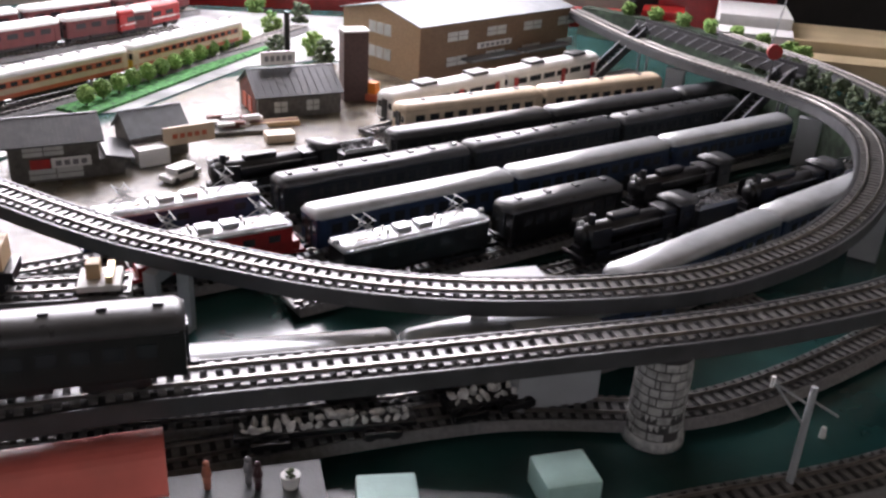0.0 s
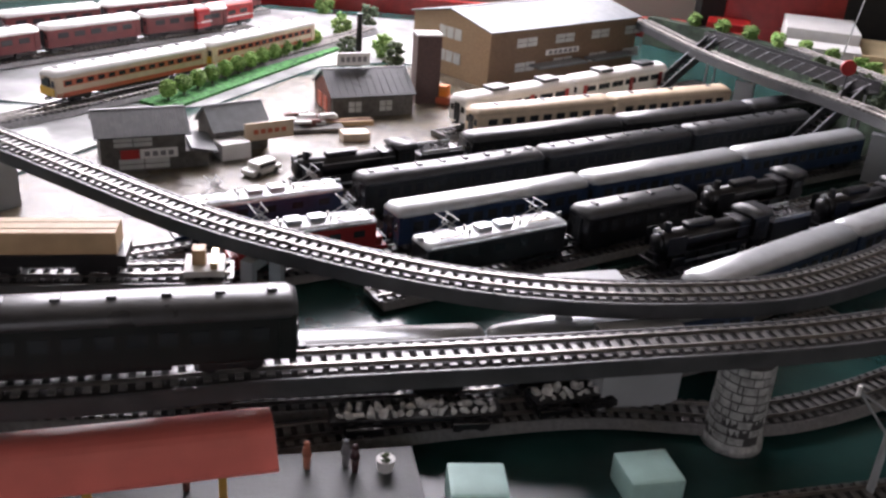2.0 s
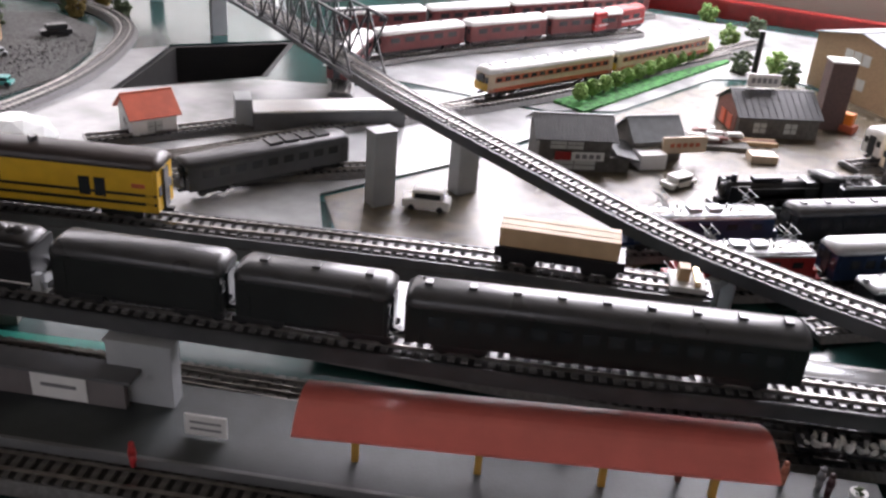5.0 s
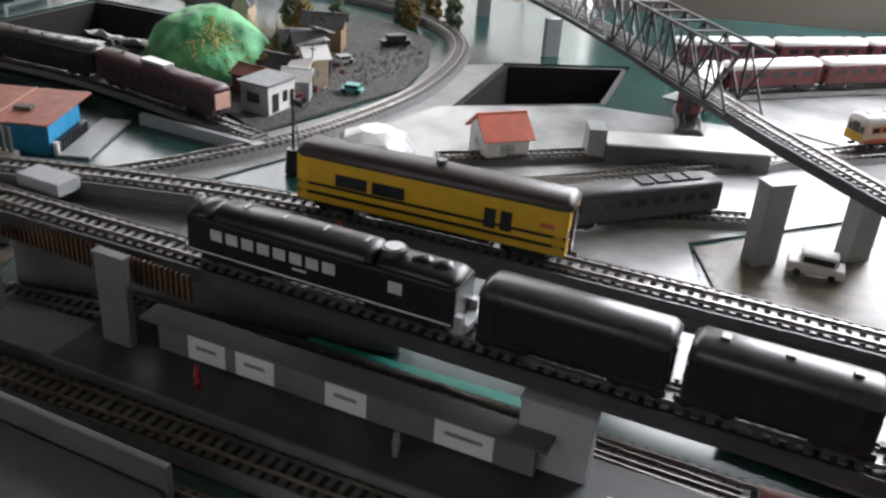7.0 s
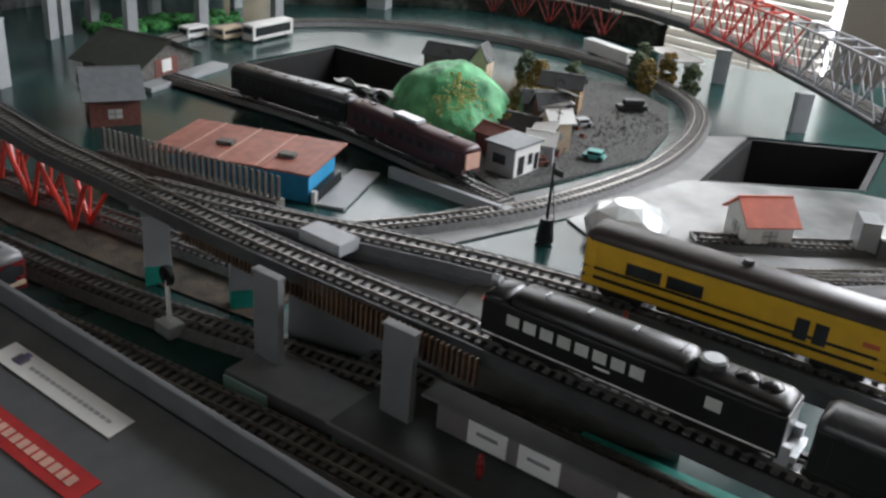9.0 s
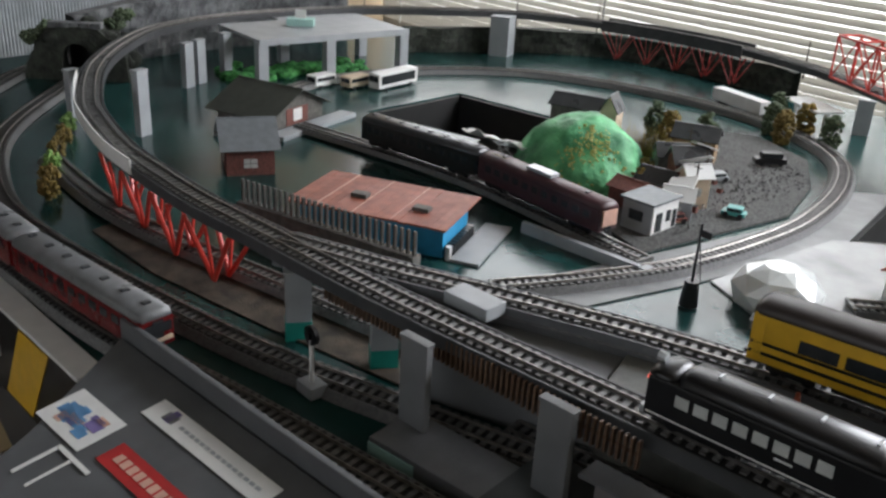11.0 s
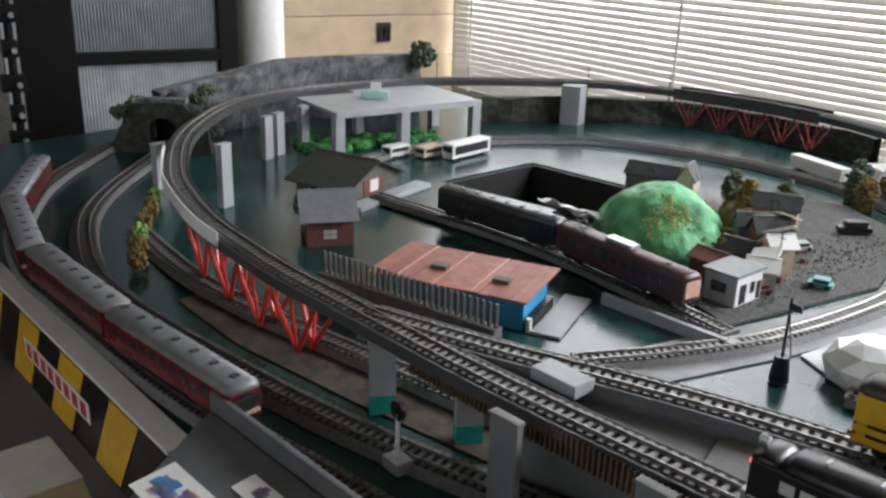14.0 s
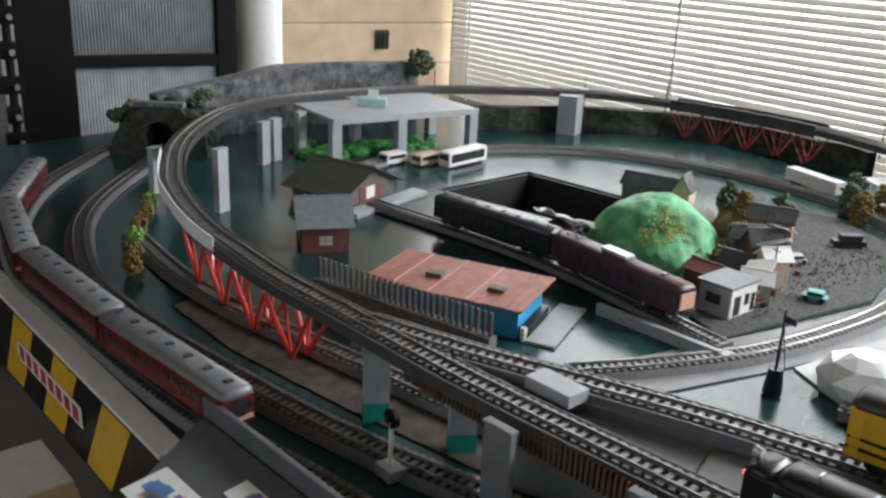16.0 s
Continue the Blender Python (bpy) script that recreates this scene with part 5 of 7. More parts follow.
mc = thing("white_van", "small white toy van on the yard", "car", pose(-0.6, 0.78, 0.003, 0, 0, 18))
def toy_car(t, L, W, H, body, glass=M_GLASS):
    part("body", box(nb(), -L / 2, L / 2, -W / 2, W / 2, 0.003, H * 0.55, H * 0.1), body, t)
    cb_ = part("cabin", box(nb(), -L * 0.3, L * 0.36, -W * 0.44, W * 0.44, H * 0.551, H, H * 0.12), body, t)
    for s in (-1, 1):
        part("side_window", box(nb(), -L * 0.24, L * 0.3, s * W * 0.445 - 0.0003, s * W * 0.445 + 0.0003, H * 0.62, H * 0.88), glass, cb_)
        part("headlight", box(nb(), L / 2 - 0.0006, L / 2 + 0.0005, s * W * 0.32 - 0.0015, s * W * 0.32 + 0.0015, H * 0.3, H * 0.42), M_PAPER, t)
        for x in (-L * 0.3, L * 0.3):
            part("wheel", cyl(nb(), (x, s * W * 0.46 - 0.0012, 0.004), (x, s * W * 0.46 + 0.0012, 0.004), 0.004, seg=12), M_BLACK, t)
    part("windscreen", box(nb(), L * 0.355, L * 0.366, -W * 0.36, W * 0.36, H * 0.62, H * 0.88), glass, cb_)
toy_car(mc, 0.058, 0.024, 0.026, M_WHITE)
mc2 = thing("white_car", "pale toy car beside the steam engine", "car", pose(-0.345, 1.03, 0.003, 0, 0, 60))
toy_car(mc2, 0.05, 0.022, 0.018, M_WHITE)

# ---- plants ----
def crown(bm, c, r, n, rng, size=0.0028, flat=1.0, inner=0.55):
    for k in range(n):
        v = Vector((rng.gauss(0, 1), rng.gauss(0, 1), rng.gauss(0, 1) * flat)).normalized() * r * rng.uniform(inner, 1.05)
        v.z *= flat
        bmesh.ops.create_icosphere(bm, subdivisions=1, radius=size * rng.uniform(0.6, 1.3), matrix=Matrix.Translation(Vector(c) + v) @ Matrix.Rotation(rng.uniform(0, 3), 4, "X") @ Matrix.Diagonal((1, rng.uniform(0.5, 1), rng.uniform(0.5, 1), 1)))
    return bm


def tree(label, m, r, h, leaf, seed, name="tree", n=60, flat=1.0, group="", clump=0.3, core=False):
    rng = random.Random(seed)
    t = thing(name, label, "tree", m, group)
    part("trunk", cyl(nb(), (0, 0, 0), (0, 0, h), r * 0.14, r * 0.07, 8), M_TRUNK, t)
    lb = nb()
    for k in range(4):
        a = k * 1.6 + rng.random()
        cyl(lb, (0, 0, h * 0.6), (math.cos(a) * r * 0.6, math.sin(a) * r * 0.6, h + r * 0.2), r * 0.05, r * 0.02, 5)
    part("branch_fork", lb, M_TRUNK, t)
    top = nb()
    if core:
        ball(top, (0, 0, h + r * 0.4), r * 0.86)
    part("crown", crown(top, (0, 0, h + r * 0.4), r, n, rng, r * clump, flat, 0.85 if core else 0.55), leaf, t)
    return t


hedge_t = tree("round light green model tree in the hedge row", pose(-0.566, 1.292, 0.006), 0.0125, 0.013, M_LEAF, 1, n=190, clump=0.2, core=True, group="hedge trees")
for k in range(1, 13):
    copy_thing(hedge_t, pose(-0.566 + 0.0106 * k, 1.292 + 0.0372 * k, 0.006, 0, 0, k * 47))
sheet("lawn", "green grass mat under the hedge", [(-0.605, 1.275), (-0.545, 1.252), (-0.39, 1.74), (-0.44, 1.775)], 0.006, M_FLOCK, "grass")
def bank(label, pts, w, h):
    return tagged(part("grass_bank", sweep(nb(), spline(pts, 0.01, 0.0), [(-w, 0.0005), (w, 0.0005), (w * 0.6, h), (-w * 0.6, h)]), M_BANK), label, "bank")
bank("green flocked bank between the viaducts", [(0.575, 1.02), (0.555, 1.2), (0.52, 1.38), (0.455, 1.55)], 0.022, 0.07)
bank("green flocked bank behind the far viaduct", [(0.62, 1.62), (0.52, 1.82), (0.4, 1.97), (0.25, 2.1)], 0.025, 0.06)
tb = tree("dark green model tree beside the far viaduct", pose(0.575, 1.04, 0.069), 0.013, 0.016, M_LEAFDARK, 4, n=110, flat=1.7, group="lineside trees")
BK = spline([(0.575, 1.02), (0.555, 1.2), (0.52, 1.38), (0.455, 1.55)], 0.01, 0.069)
for k in range(13):
    p = BK[min(len(BK) - 1, 5 + k * 4)]
    copy_thing(tb, pose(p.x, p.y, 0.069, 0, 0, k * 61))
tg = tree("pale green model shrub behind the viaduct", pose(0.6, 1.66, 0.059), 0.015, 0.008, M_LEAF, 6, n=110, group="back shrubs")
BK = spline([(0.62, 1.62), (0.52, 1.82), (0.4, 1.97), (0.25, 2.1)], 0.01, 0.059)
for k in range(7):
    p = BK[8 + k * 7]
    copy_thing(tg, pose(p.x, p.y, 0.059, 0, 0, k * 40))
for k, (x, y) in enumerate(((-0.36, 1.68), (-0.3, 1.72), (-0.27, 1.66), (-0.42, 1.9), (-0.38, 2.02), (-0.5, 2.1))):
    tree("mixed green model shrub at the back of the yard", pose(x, y, 0.0), 0.02, 0.012, M_LEAF if k % 2 else M_LEAFDARK, 20 + k, "shrub", 80, 1.2, "yard shrubs")
for k, (x, y) in enumerate(((-2.1, 0.055), (-2.03, 0.035), (-1.96, 0.01), (-1.9, -0.008), (-1.84, -0.022), (-1.79, -0.03))):
    tree("ochre autumn model shrub below the viaduct", pose(x, y, 0.0), 0.0135, 0.014, M_LEAFBROWN if k % 3 else M_LEAF, 40 + k, "shrub", 80, 1.2, "autumn shrubs")
for k, (x, y) in enumerate(((-1.58, 1.21), (-1.63, 1.24), (-1.52, 1.27), (-1.6, 1.3), (-1.68, 1.32), (-1.72, 1.02), (-1.66, 1.0), (-1.62, 1.05))):
    tree("tall olive model tree in the village", pose(x, y, 0.003), 0.019, 0.018, M_LEAFDARK if k % 3 else M_LEAFBROWN, 60 + k, "tree", 170, 1.8, "village trees")
rng_g = random.Random(12)
gb = nb()
for k in range(160):
    x, y = -1.62 + rng_g.gauss(0, 0.025), 0.9 + rng_g.gauss(0, 0.03)
    cyl(gb, (x, y, 0.003), (x + rng_g.gauss(0, 0.01), y + rng_g.gauss(0, 0.01), rng_g.uniform(0.025, 0.06)), 0.0009, 0.0002, 4)
tagged(part("tall_grass", gb, M_LEAFBROWN), "tall dry grass tufts behind the hill", "grass", kind="stuff")

# green flock hill
hill = nb()
bmesh.ops.create_icosphere(hill, subdivisions=6, radius=1)
for v in list(hill.verts):
    if v.co.z < -0.05:
        hill.verts.remove(v)
for v in hill.verts:
    nn = noise.noise(v.co * 3.2) * 0.06 + noise.noise(v.co * 9) * 0.022 + noise.noise(v.co * 26) * 0.008
    r = 1 + nn
    v.co = Vector((v.co.x * 0.118 * r, v.co.y * 0.112 * r, max(v.co.z, 0) ** 1.6 * 0.1 * r))
hl = part("hill", hill, M_HILL, smooth=True)
hl.matrix_world = pose(-1.59, 0.735, 0.001)
tagged(hl, "bright green flocked dome hill with yellow patches", "hill")
tuft = nb()
rng_t = random.Random(15)
for k in range(260):
    a = radians(-35) + rng_t.gauss(0, 0.3)
    u = min(0.94, max(0.35, rng_t.gauss(0.68, 0.17)))
    ball(tuft, (math.cos(a) * 0.118 * u, math.sin(a) * 0.112 * u, (1 - u * u) ** 0.8 * 0.1 + 0.001), rng_t.uniform(0.0012, 0.0032), 1, 0.7, 0.8, 1)
tf = part("yellow_tufts", tuft, M_TUFT)
tf.matrix_world = pose(-1.59, 0.735, 0.001)
tagged(tf, "yellow green flock tufts on the hill", "foliage", kind="stuff")
ps = nb()
bmesh.ops.create_grid(ps, x_segments=22, y_segments=10, size=1)
for v in ps.verts:
    x, y = v.co.x, v.co.y
    v.co = Vector((x * 0.07, y * 0.03, 0.03 - y * 0.012 + 0.011 * noise.noise(Vector((x * 3, y * 2, 4))) + 0.004 * noise.noise(Vector((x * 9, y * 7, 2)))))
ext = bmesh.ops.extrude_face_region(ps, geom=ps.faces[:])
for v in ext["geom"]:
    if isinstance(v, bmesh.types.BMVert):
        v.co.z -= 0.0015
bmesh.ops.recalc_face_normals(ps, faces=ps.faces)
sh_w = thing("crumpled_sheet", "crumpled white paper sheet propped behind the railcar", "paper", pose(-1.705, 0.665, 0.0, 0, 0, 15))
part("paper", ps, M_PAPER, sh_w, smooth=True)
part("prop", box(nb(), -0.05, 0.05, -0.012, 0.012, 0.0, 0.02, 0.001), M_WALLDARK, sh_w, "dark prop block")
fl2 = nb()
rng_h = random.Random(9)
for k in range(70):
    x, y = rng_h.uniform(-0.17, 0.17), rng_h.gauss(0, 0.035)
    ball(fl2, (x, y, 0.004), rng_h.uniform(0.01, 0.02), 1.3, 1, 0.7, 1)
lo_h = part("green_banks", fl2, M_FLOCK)
lo_h.matrix_world = pose(-2.4, 0.6, 0, 0, 0, 95)
tagged(lo_h, "bright and dark green flock banks below the station deck", "bank", kind="stuff")

# ---- village ----
hut = thing("hut", "pale grey flat-roofed hut beside the siding", "house", pose(-1.367, 0.672, 0.004, 0, 0, 12))
part("wall", box(nb(), -0.024, 0.024, -0.031, 0.031, 0, 0.042, 0.0006), M_PIER, hut)
part("roof", box(nb(), -0.028, 0.028, -0.035, 0.035, 0.0421, 0.0455, 0.0006), M_GREYROOF, hut)
part("front_panel", box(nb(), 0.0242, 0.0254, -0.03, 0.03, 0.001, 0.0418), M_PAPER, hut, "white front panel")
for y0, y1, z0, z1 in ((-0.022, -0.008, 0.003, 0.03), (0.002, 0.012, 0.014, 0.03), (0.018, 0.027, 0.003, 0.028)):
    part("doorway", box(nb(), 0.0255, 0.0263, y0, y1, z0, z1), M_GLASS, hut, "dark doorway")
part("window", box(nb(), -0.012, 0.01, -0.0322, -0.0312, 0.016, 0.03), M_GLASS, hut)
gable("narrow pale hut with a white gabled roof", pose(-1.375, 0.735, 0.004, 0, 0, 40), 0.04, 0.035, 0.032, 0.012, M_PIER, M_PAPER, 0.004, [("f", 0, 0.01, 0.012, 0.012)], "hut")
gable("cream shack with a tilted white roof", pose(-1.4, 0.79, 0.004, 0, 0, 70), 0.035, 0.03, 0.05, 0.012, M_CREAM, M_PAPER, 0.005, [("f", 0, 0.02, 0.01, 0.012)], "shack")
gable("red brown shack with a rusty roof", pose(-1.45, 0.765, 0.004, 0, 0, 20), 0.05, 0.04, 0.03, 0.014, M_BRICK, M_DARKROOF, 0.004, [], "shack")
gable("dark shack with a pale front", pose(-1.49, 0.83, 0.004, 0, 0, 55), 0.045, 0.04, 0.05, 0.014, M_WALLDARK, M_DARKROOF, 0.004, [("f", 0, 0.02, 0.016, 0.014)], "shack")
gable("tan shack with a grey roof", pose(-1.56, 0.96, 0.004, 0, 0, 35), 0.07, 0.05, 0.045, 0.016, M_TANWALL, M_DARKROOF, 0.005, [("f", 0, 0.015, 0.016, 0.014)], "shack")
gable("dark barn with a grey sheet roof behind the hill", pose(-1.8, 0.9, 0.004, 0, 0, 30), 0.09, 0.05, 0.045, 0.016, M_WALLDARK, M_DARKROOF, 0.005, [], "barn")
gable("cream chapel gable among the shrubs", pose(-1.72, 0.91, 0.004, 0, 0, 120), 0.04, 0.03, 0.055, 0.025, M_CREAM, M_DARKROOF, 0.003, [], "chapel")
gable("rusty red lean-to between the hut and the hill", pose(-1.44, 0.705, 0.004, 0, 0, 10), 0.05, 0.04, 0.028, 0.01, M_BRICK, M_BRICK, 0.004, [], "lean_to")
gable("tall dark timber shack with a rusty wall", pose(-1.445, 0.82, 0.004, 0, 0, 65), 0.05, 0.035, 0.055, 0.018, M_BRICK, M_DARKROOF, 0.005, [], "shack")
for x, y, z, ax, ay, a, w, d, lb in ((-1.385, 0.748, 0.05, 18, -16, 25, 0.021, 0.017, "tilted white sheet roof over the narrow hut"), (-1.412, 0.8, 0.07, -22, -20, 40, 0.023, 0.019, "tilted white sheet roof over the cream shack"), (-1.44, 0.845, 0.078, -15, 18, 60, 0.018, 0.014, "small tilted white sheet roof over a shack")):
    tr_ = thing("sheet_roof", lb, "roof", pose(x, y, 0.004, 0, 0, a), group="sheet roofs")
    part("sheet", box(nb(), -w, w, -d, d, -0.0008, 0.0008, 0.0003, pose(0, 0, z - 0.004, ax, ay, 0)), M_PAPER, tr_)
    for dx in (-w * 0.7, w * 0.7):
        part("post", cyl(nb(), (dx, 0, 0), (dx, 0, z - 0.0045 - dx * math.tan(radians(ay)) - 0.001), 0.0014, seg=6), M_TRUNK, tr_)
for k, (x, y) in enumerate(((-1.5, 0.79), (-1.53, 0.85), (-1.57, 0.9), (-1.5, 0.87), (-1.47, 0.75), (-1.6, 0.84))):
    tree("dense dark olive scrub between the shacks", pose(x, y, 0.003), 0.016, 0.012, M_LEAFDARK if k % 2 else M_LEAFBROWN, 130 + k, "shrub", 110, 1.5, "village scrub")
for x, y, a, mm, lb in ((-1.34, 0.815, 30, M_TEALCAR, "turquoise toy car on the gravel"), (-1.465, 0.915, 75, M_PIER, "silver toy car on the gravel"), (-1.36, 0.715, 80, M_BRICK, "small red cart by the huts"), (-1.49, 1.07, 60, M_BLACK, "black toy car below the trees")):
    toy_car(thing("toy_car", lb, "car", pose(x, y, 0.005, 0, 0, a)), 0.034 if mm is not M_BLACK else 0.055, 0.019, 0.015 if mm is not M_BLACK else 0.022, mm)
# plank roofed platform building
pf = thing("platform_building", "long blue building with a red plank roof", "building", pose(-1.507, 0.333, 0.0, 0, 0, 37))
part("wall", box(nb(), -0.1, 0.1, -0.045, 0.045, 0, 0.043, 0.0008), M_BLUEWALL, pf)
for k in range(21):
    x = -0.11 + k * 0.0105
    part("plank", box(nb(), x, x + 0.0101, -0.066, 0.066, 0.0445, 0.0472, 0.0003, pose(0, 0, 0, random.Random(k).uniform(-0.5, 0.5), 0, 0)), M_PLANKROOF, pf)
for x, y in ((-0.03, -0.01), (0.06, -0.018)):
    part("roof_hatch", box(nb(), x - 0.011, x + 0.011, y - 0.007, y + 0.007, 0.0475, 0.0525, 0.0006), M_WALLDARK, pf)
part("step_platform", box(nb(), 0.112, 0.15, -0.05, 0.088, 0, 0.004, 0.001), M_PIER, pf, "grey platform slab")
for k in range(9):
    part("stair_tread", box(nb(), 0.1012, 0.111, -0.04 + k * 0.0095, -0.0335 + k * 0.0095, 0.0, 0.016, 0.0004), M_BLACK, pf)
for k in (4, 9, 14):
    part("seam", box(nb(), -0.1105 + k * 0.0105, -0.109 + k * 0.0105, -0.0655, 0.0655, 0.0474, 0.0482), M_PINK, pf, "pale roof seam")
part("white_post", cyl(nb(), (0.108, -0.045, 0), (0.108, -0.045, 0.018), 0.004, seg=10), M_PAPER, pf)
swl = thing("siding_wall", "pale grey card wall along the siding", "wall panel", pose(-1.338, 0.5265, 0, 0, 0, 14.5))
part("wall", box(nb(), -0.094, 0.09, -0.004, 0.004, 0, 0.0155, 0.0005), M_PIER, swl)
part("end_block", box(nb(), 0.0905, 0.1, -0.004, 0.012, 0, 0.014, 0.0005), M_PIER, swl)
# picket fence below the branch
fn = thing("picket_fence", "row of brown pickets along the viaduct", "fence")
pkm = mesh_of(box(nb(), -0.0012, 0.0012, -0.0022, 0.0022, 0, 0.024, 0.0006), "picket", M_SLEEPER2)
for k in range(64):
    u = k / 63
    shared("picket", pkm, Matrix.Translation((-1.245 + 0.34 * u, 0.128 + 0.085 * u, ZE - 0.03)) @ Matrix.Rotation(radians(15), 4, "Z"), fn)
part("fence_rail", sweep(nb(), spline([(-1.245, 0.130), (-0.905, 0.215)], 0.01, ZE - 0.02), [(-0.001, -0.001), (0.001, -0.001), (0.001, 0.001), (-0.001, 0.001)]), M_SLEEPER2, fn)
fn2 = thing("picket_fence", "row of dark pickets beside the platform building", "fence")
pkm2 = mesh_of(box(nb(), -0.0022, 0.0022, -0.002, 0.002, 0, 0.03, 0.0006), "picket", M_WALLDARK)
for k in range(30):
    u = k / 29
    shared("picket", pkm2, Matrix.Translation((-1.6 + 0.245 * u, 0.175 + 0.115 * u, 0.035)), fn2)
part("fence_base", sweep(nb(), spline([(-1.605, 0.173), (-1.35, 0.292)], 0.01, 0.03), [(-0.008, -0.03), (0.008, -0.03), (0.008, 0.005), (-0.008, 0.005)]), M_WALLDARK, fn2)
# grey house and station house
gable("grey-roofed house with red brick walls and a dormer", pose(-1.83, 0.265, 0.0, 0, 0, 76), 0.072, 0.095, 0.045, 0.03, M_BRICK, M_GREYROOF, 0.009, [("l", 0.0, 0.012, 0.02, 0.014), ("f", 0, 0.012, 0.02, 0.014)], "brick_house")
st = gable("dark green hip-roofed station with a white notice", pose(-2.07, 0.40, 0.0, 0, 0, 28), 0.12, 0.15, 0.03, 0.034, M_WALLDARK, mat("olive_roof", (0.05, 0.055, 0.045), 0.6), 0.016, [("f", 0.0, 0.01, 0.02, 0.014)], "station_house")
part("notice", box(nb(), 0.0612, 0.0622, -0.012, 0.012, 0.008, 0.03), M_PAPER, st, "white notice board")
part("red_panel", box(nb(), 0.0602, 0.0611, -0.03, 0.03, 0.002, 0.032), M_BRICK, st, "red brick wall panel")
part("platform", box(nb(), 0.078, 0.112, -0.1, 0.11, 0, 0.008, 0.0008), M_PIER, st)
for k in range(6):
    part("rafter_end", box(nb(), -0.055 + k * 0.022, -0.052 + k * 0.022, -0.0765, -0.0752, 0.022, 0.029), M_TRUNK, st)
# elevated station deck
ed = thing("station_deck", "flat grey elevated station deck on square columns", "deck", pose(-2.42, 0.63, 0, 0, 0, 95))
part("deck_plate", box(nb(), -0.17, 0.2, -0.1, 0.1, 0.088, 0.094, 0.0008), M_PIER, ed)
part("deck_wing", box(nb(), -0.02, 0.2, 0.1005, 0.18, 0.088, 0.094, 0.0008), M_PIER, ed)
part("deck_edge", box(nb(), -0.17, 0.2, -0.104, -0.1005, 0.082, 0.096, 0.0006), M_PIER, ed)
for x, y in ((-0.16, 0.165), (-0.02, 0.165), (0.19, 0.165), (-0.16, -0.09), (0.0, -0.09), (0.19, -0.09)):
    part("column", box(nb(), x - 0.011, x + 0.011, min(y, 0.085) - 0.011, min(y, 0.085) + 0.011, 0, 0.0878, 0.0008), M_PIER, ed)
bx = thing("deck_box", "white box with a card holder on the deck", "box", pose(-2.44, 0.62, 0.0945, 0, 0, 60))
part("body", box(nb(), -0.03, 0.03, -0.018, 0.018, 0, 0.016, 0.0015), M_TEAL, bx)
part("holder", box(nb(), -0.012, 0.012, -0.002, 0.002, 0.0162, 0.034, 0.0008), M_PAPER, bx)
for x, y, a, L, mm, lb in ((-2.215, 0.735, 110, 0.125, M_WHITE, "white toy coach with dark windows"), (-2.235, 0.655, 108, 0.06, M_CREAM, "small cream toy bus"), (-2.265, 0.59, 106, 0.055, M_WHITE, "small white toy minibus")):
    b = thing("toy_bus", lb, "bus", pose(x, y, 0.0, 0, 0, a))
    H = 0.036 if L > 0.1 else 0.026
    part("body", box(nb(), -L / 2, L / 2, -0.0155, 0.0155, 0.004, H, 0.003), mm, b)
    for s in (-1, 1):
        part("window_band", box(nb(), -L * 0.44, L * 0.42, s * 0.0157 - 0.0004, s * 0.0157 + 0.0004, H * (0.34 if L > 0.1 else 0.55), H * 0.84), M_GLASS, b)
        for xx in (-L * 0.3, L * 0.32):
            part("wheel", cyl(nb(), (xx, s * 0.0135 - 0.0018, 0.0055), (xx, s * 0.0135 + 0.0018, 0.0055), 0.0055, seg=14), M_BLACK, b)
    for xx in (-L / 2, L / 2):
        part("screen", box(nb(), xx - 0.0005, xx + 0.0005, -0.0125, 0.0125, H * 0.5, H * 0.85), M_GLASS, b)
# rock wall, tunnel portal and dark bank at the back
def rockwall(label, pts, h, thick, seed, material=M_ROCK, low=1.0):
    p = spline(pts, 0.012, 0.0)
    full, nn_ = h, len(p)
    b = nb()
    rows_ = []
    for q_, (pos, tg_, s_) in enumerate(frames_of(p)):
        h = full * (low + (1 - low) * min(1, 2.2 * q_ / nn_))
        col = []
        for k in range(8):
            z = h * k / 7
            o = noise.noise(Vector((pos.x * 14 + seed, pos.y * 14, z * 20))) * 0.012 + noise.noise(Vector((pos.x * 50, pos.y * 50, z * 60))) * 0.005
            col.append(b.verts.new(pos + s_ * o + Vector((0, 0, z + (0.012 * noise.noise(pos * 9) if k == 7 else 0)))))
        for k in range(2):
            col.append(b.verts.new(pos - s_ * thick + Vector((0, 0, h if k == 0 else 0))))
        rows_.append(col)
    for a_, c_ in zip(rows_, rows_[1:]):
        for k in range(9):
            b.faces.new((a_[k], c_[k], c_[k + 1], a_[k + 1]))
    bmesh.ops.recalc_face_normals(b, faces=b.faces)
    return tagged(part("rock_wall", b, material), label, "rock")
rockwall("rough grey rock wall behind the far curve", [(-2.58, 0.17), (-2.65, 0.38), (-2.7, 0.6), (-2.69, 0.87)], 0.15, 0.04, 3, low=0.72)
rockwall("dark mossy bank below the window", [(-2.52, 0.93), (-2.42, 1.25), (-2.28, 1.42), (-2.08, 1.49), (-1.8, 1.52)], 0.06, 0.03, 8, M_MOSS)
tree("dark bush at the end of the rock wall", pose(-2.68, 0.86, 0.135), 0.032, 0.004, M_LEAFDARK, 91, "bush", 140)
tp = thing("tunnel_portal", "dark rocky tunnel portal with moss on top", "tunnel", pose(-2.475, 0.15, 0, 0, 0, 62))
arch = [(-0.03, 0.0), (-0.03, 0.045)] + [(-0.03 * math.cos(math.pi * k / 8), 0.045 + 0.03 * math.sin(math.pi * k / 8)) for k in range(1, 8)] + [(0.03, 0.045), (0.03, 0.0)]
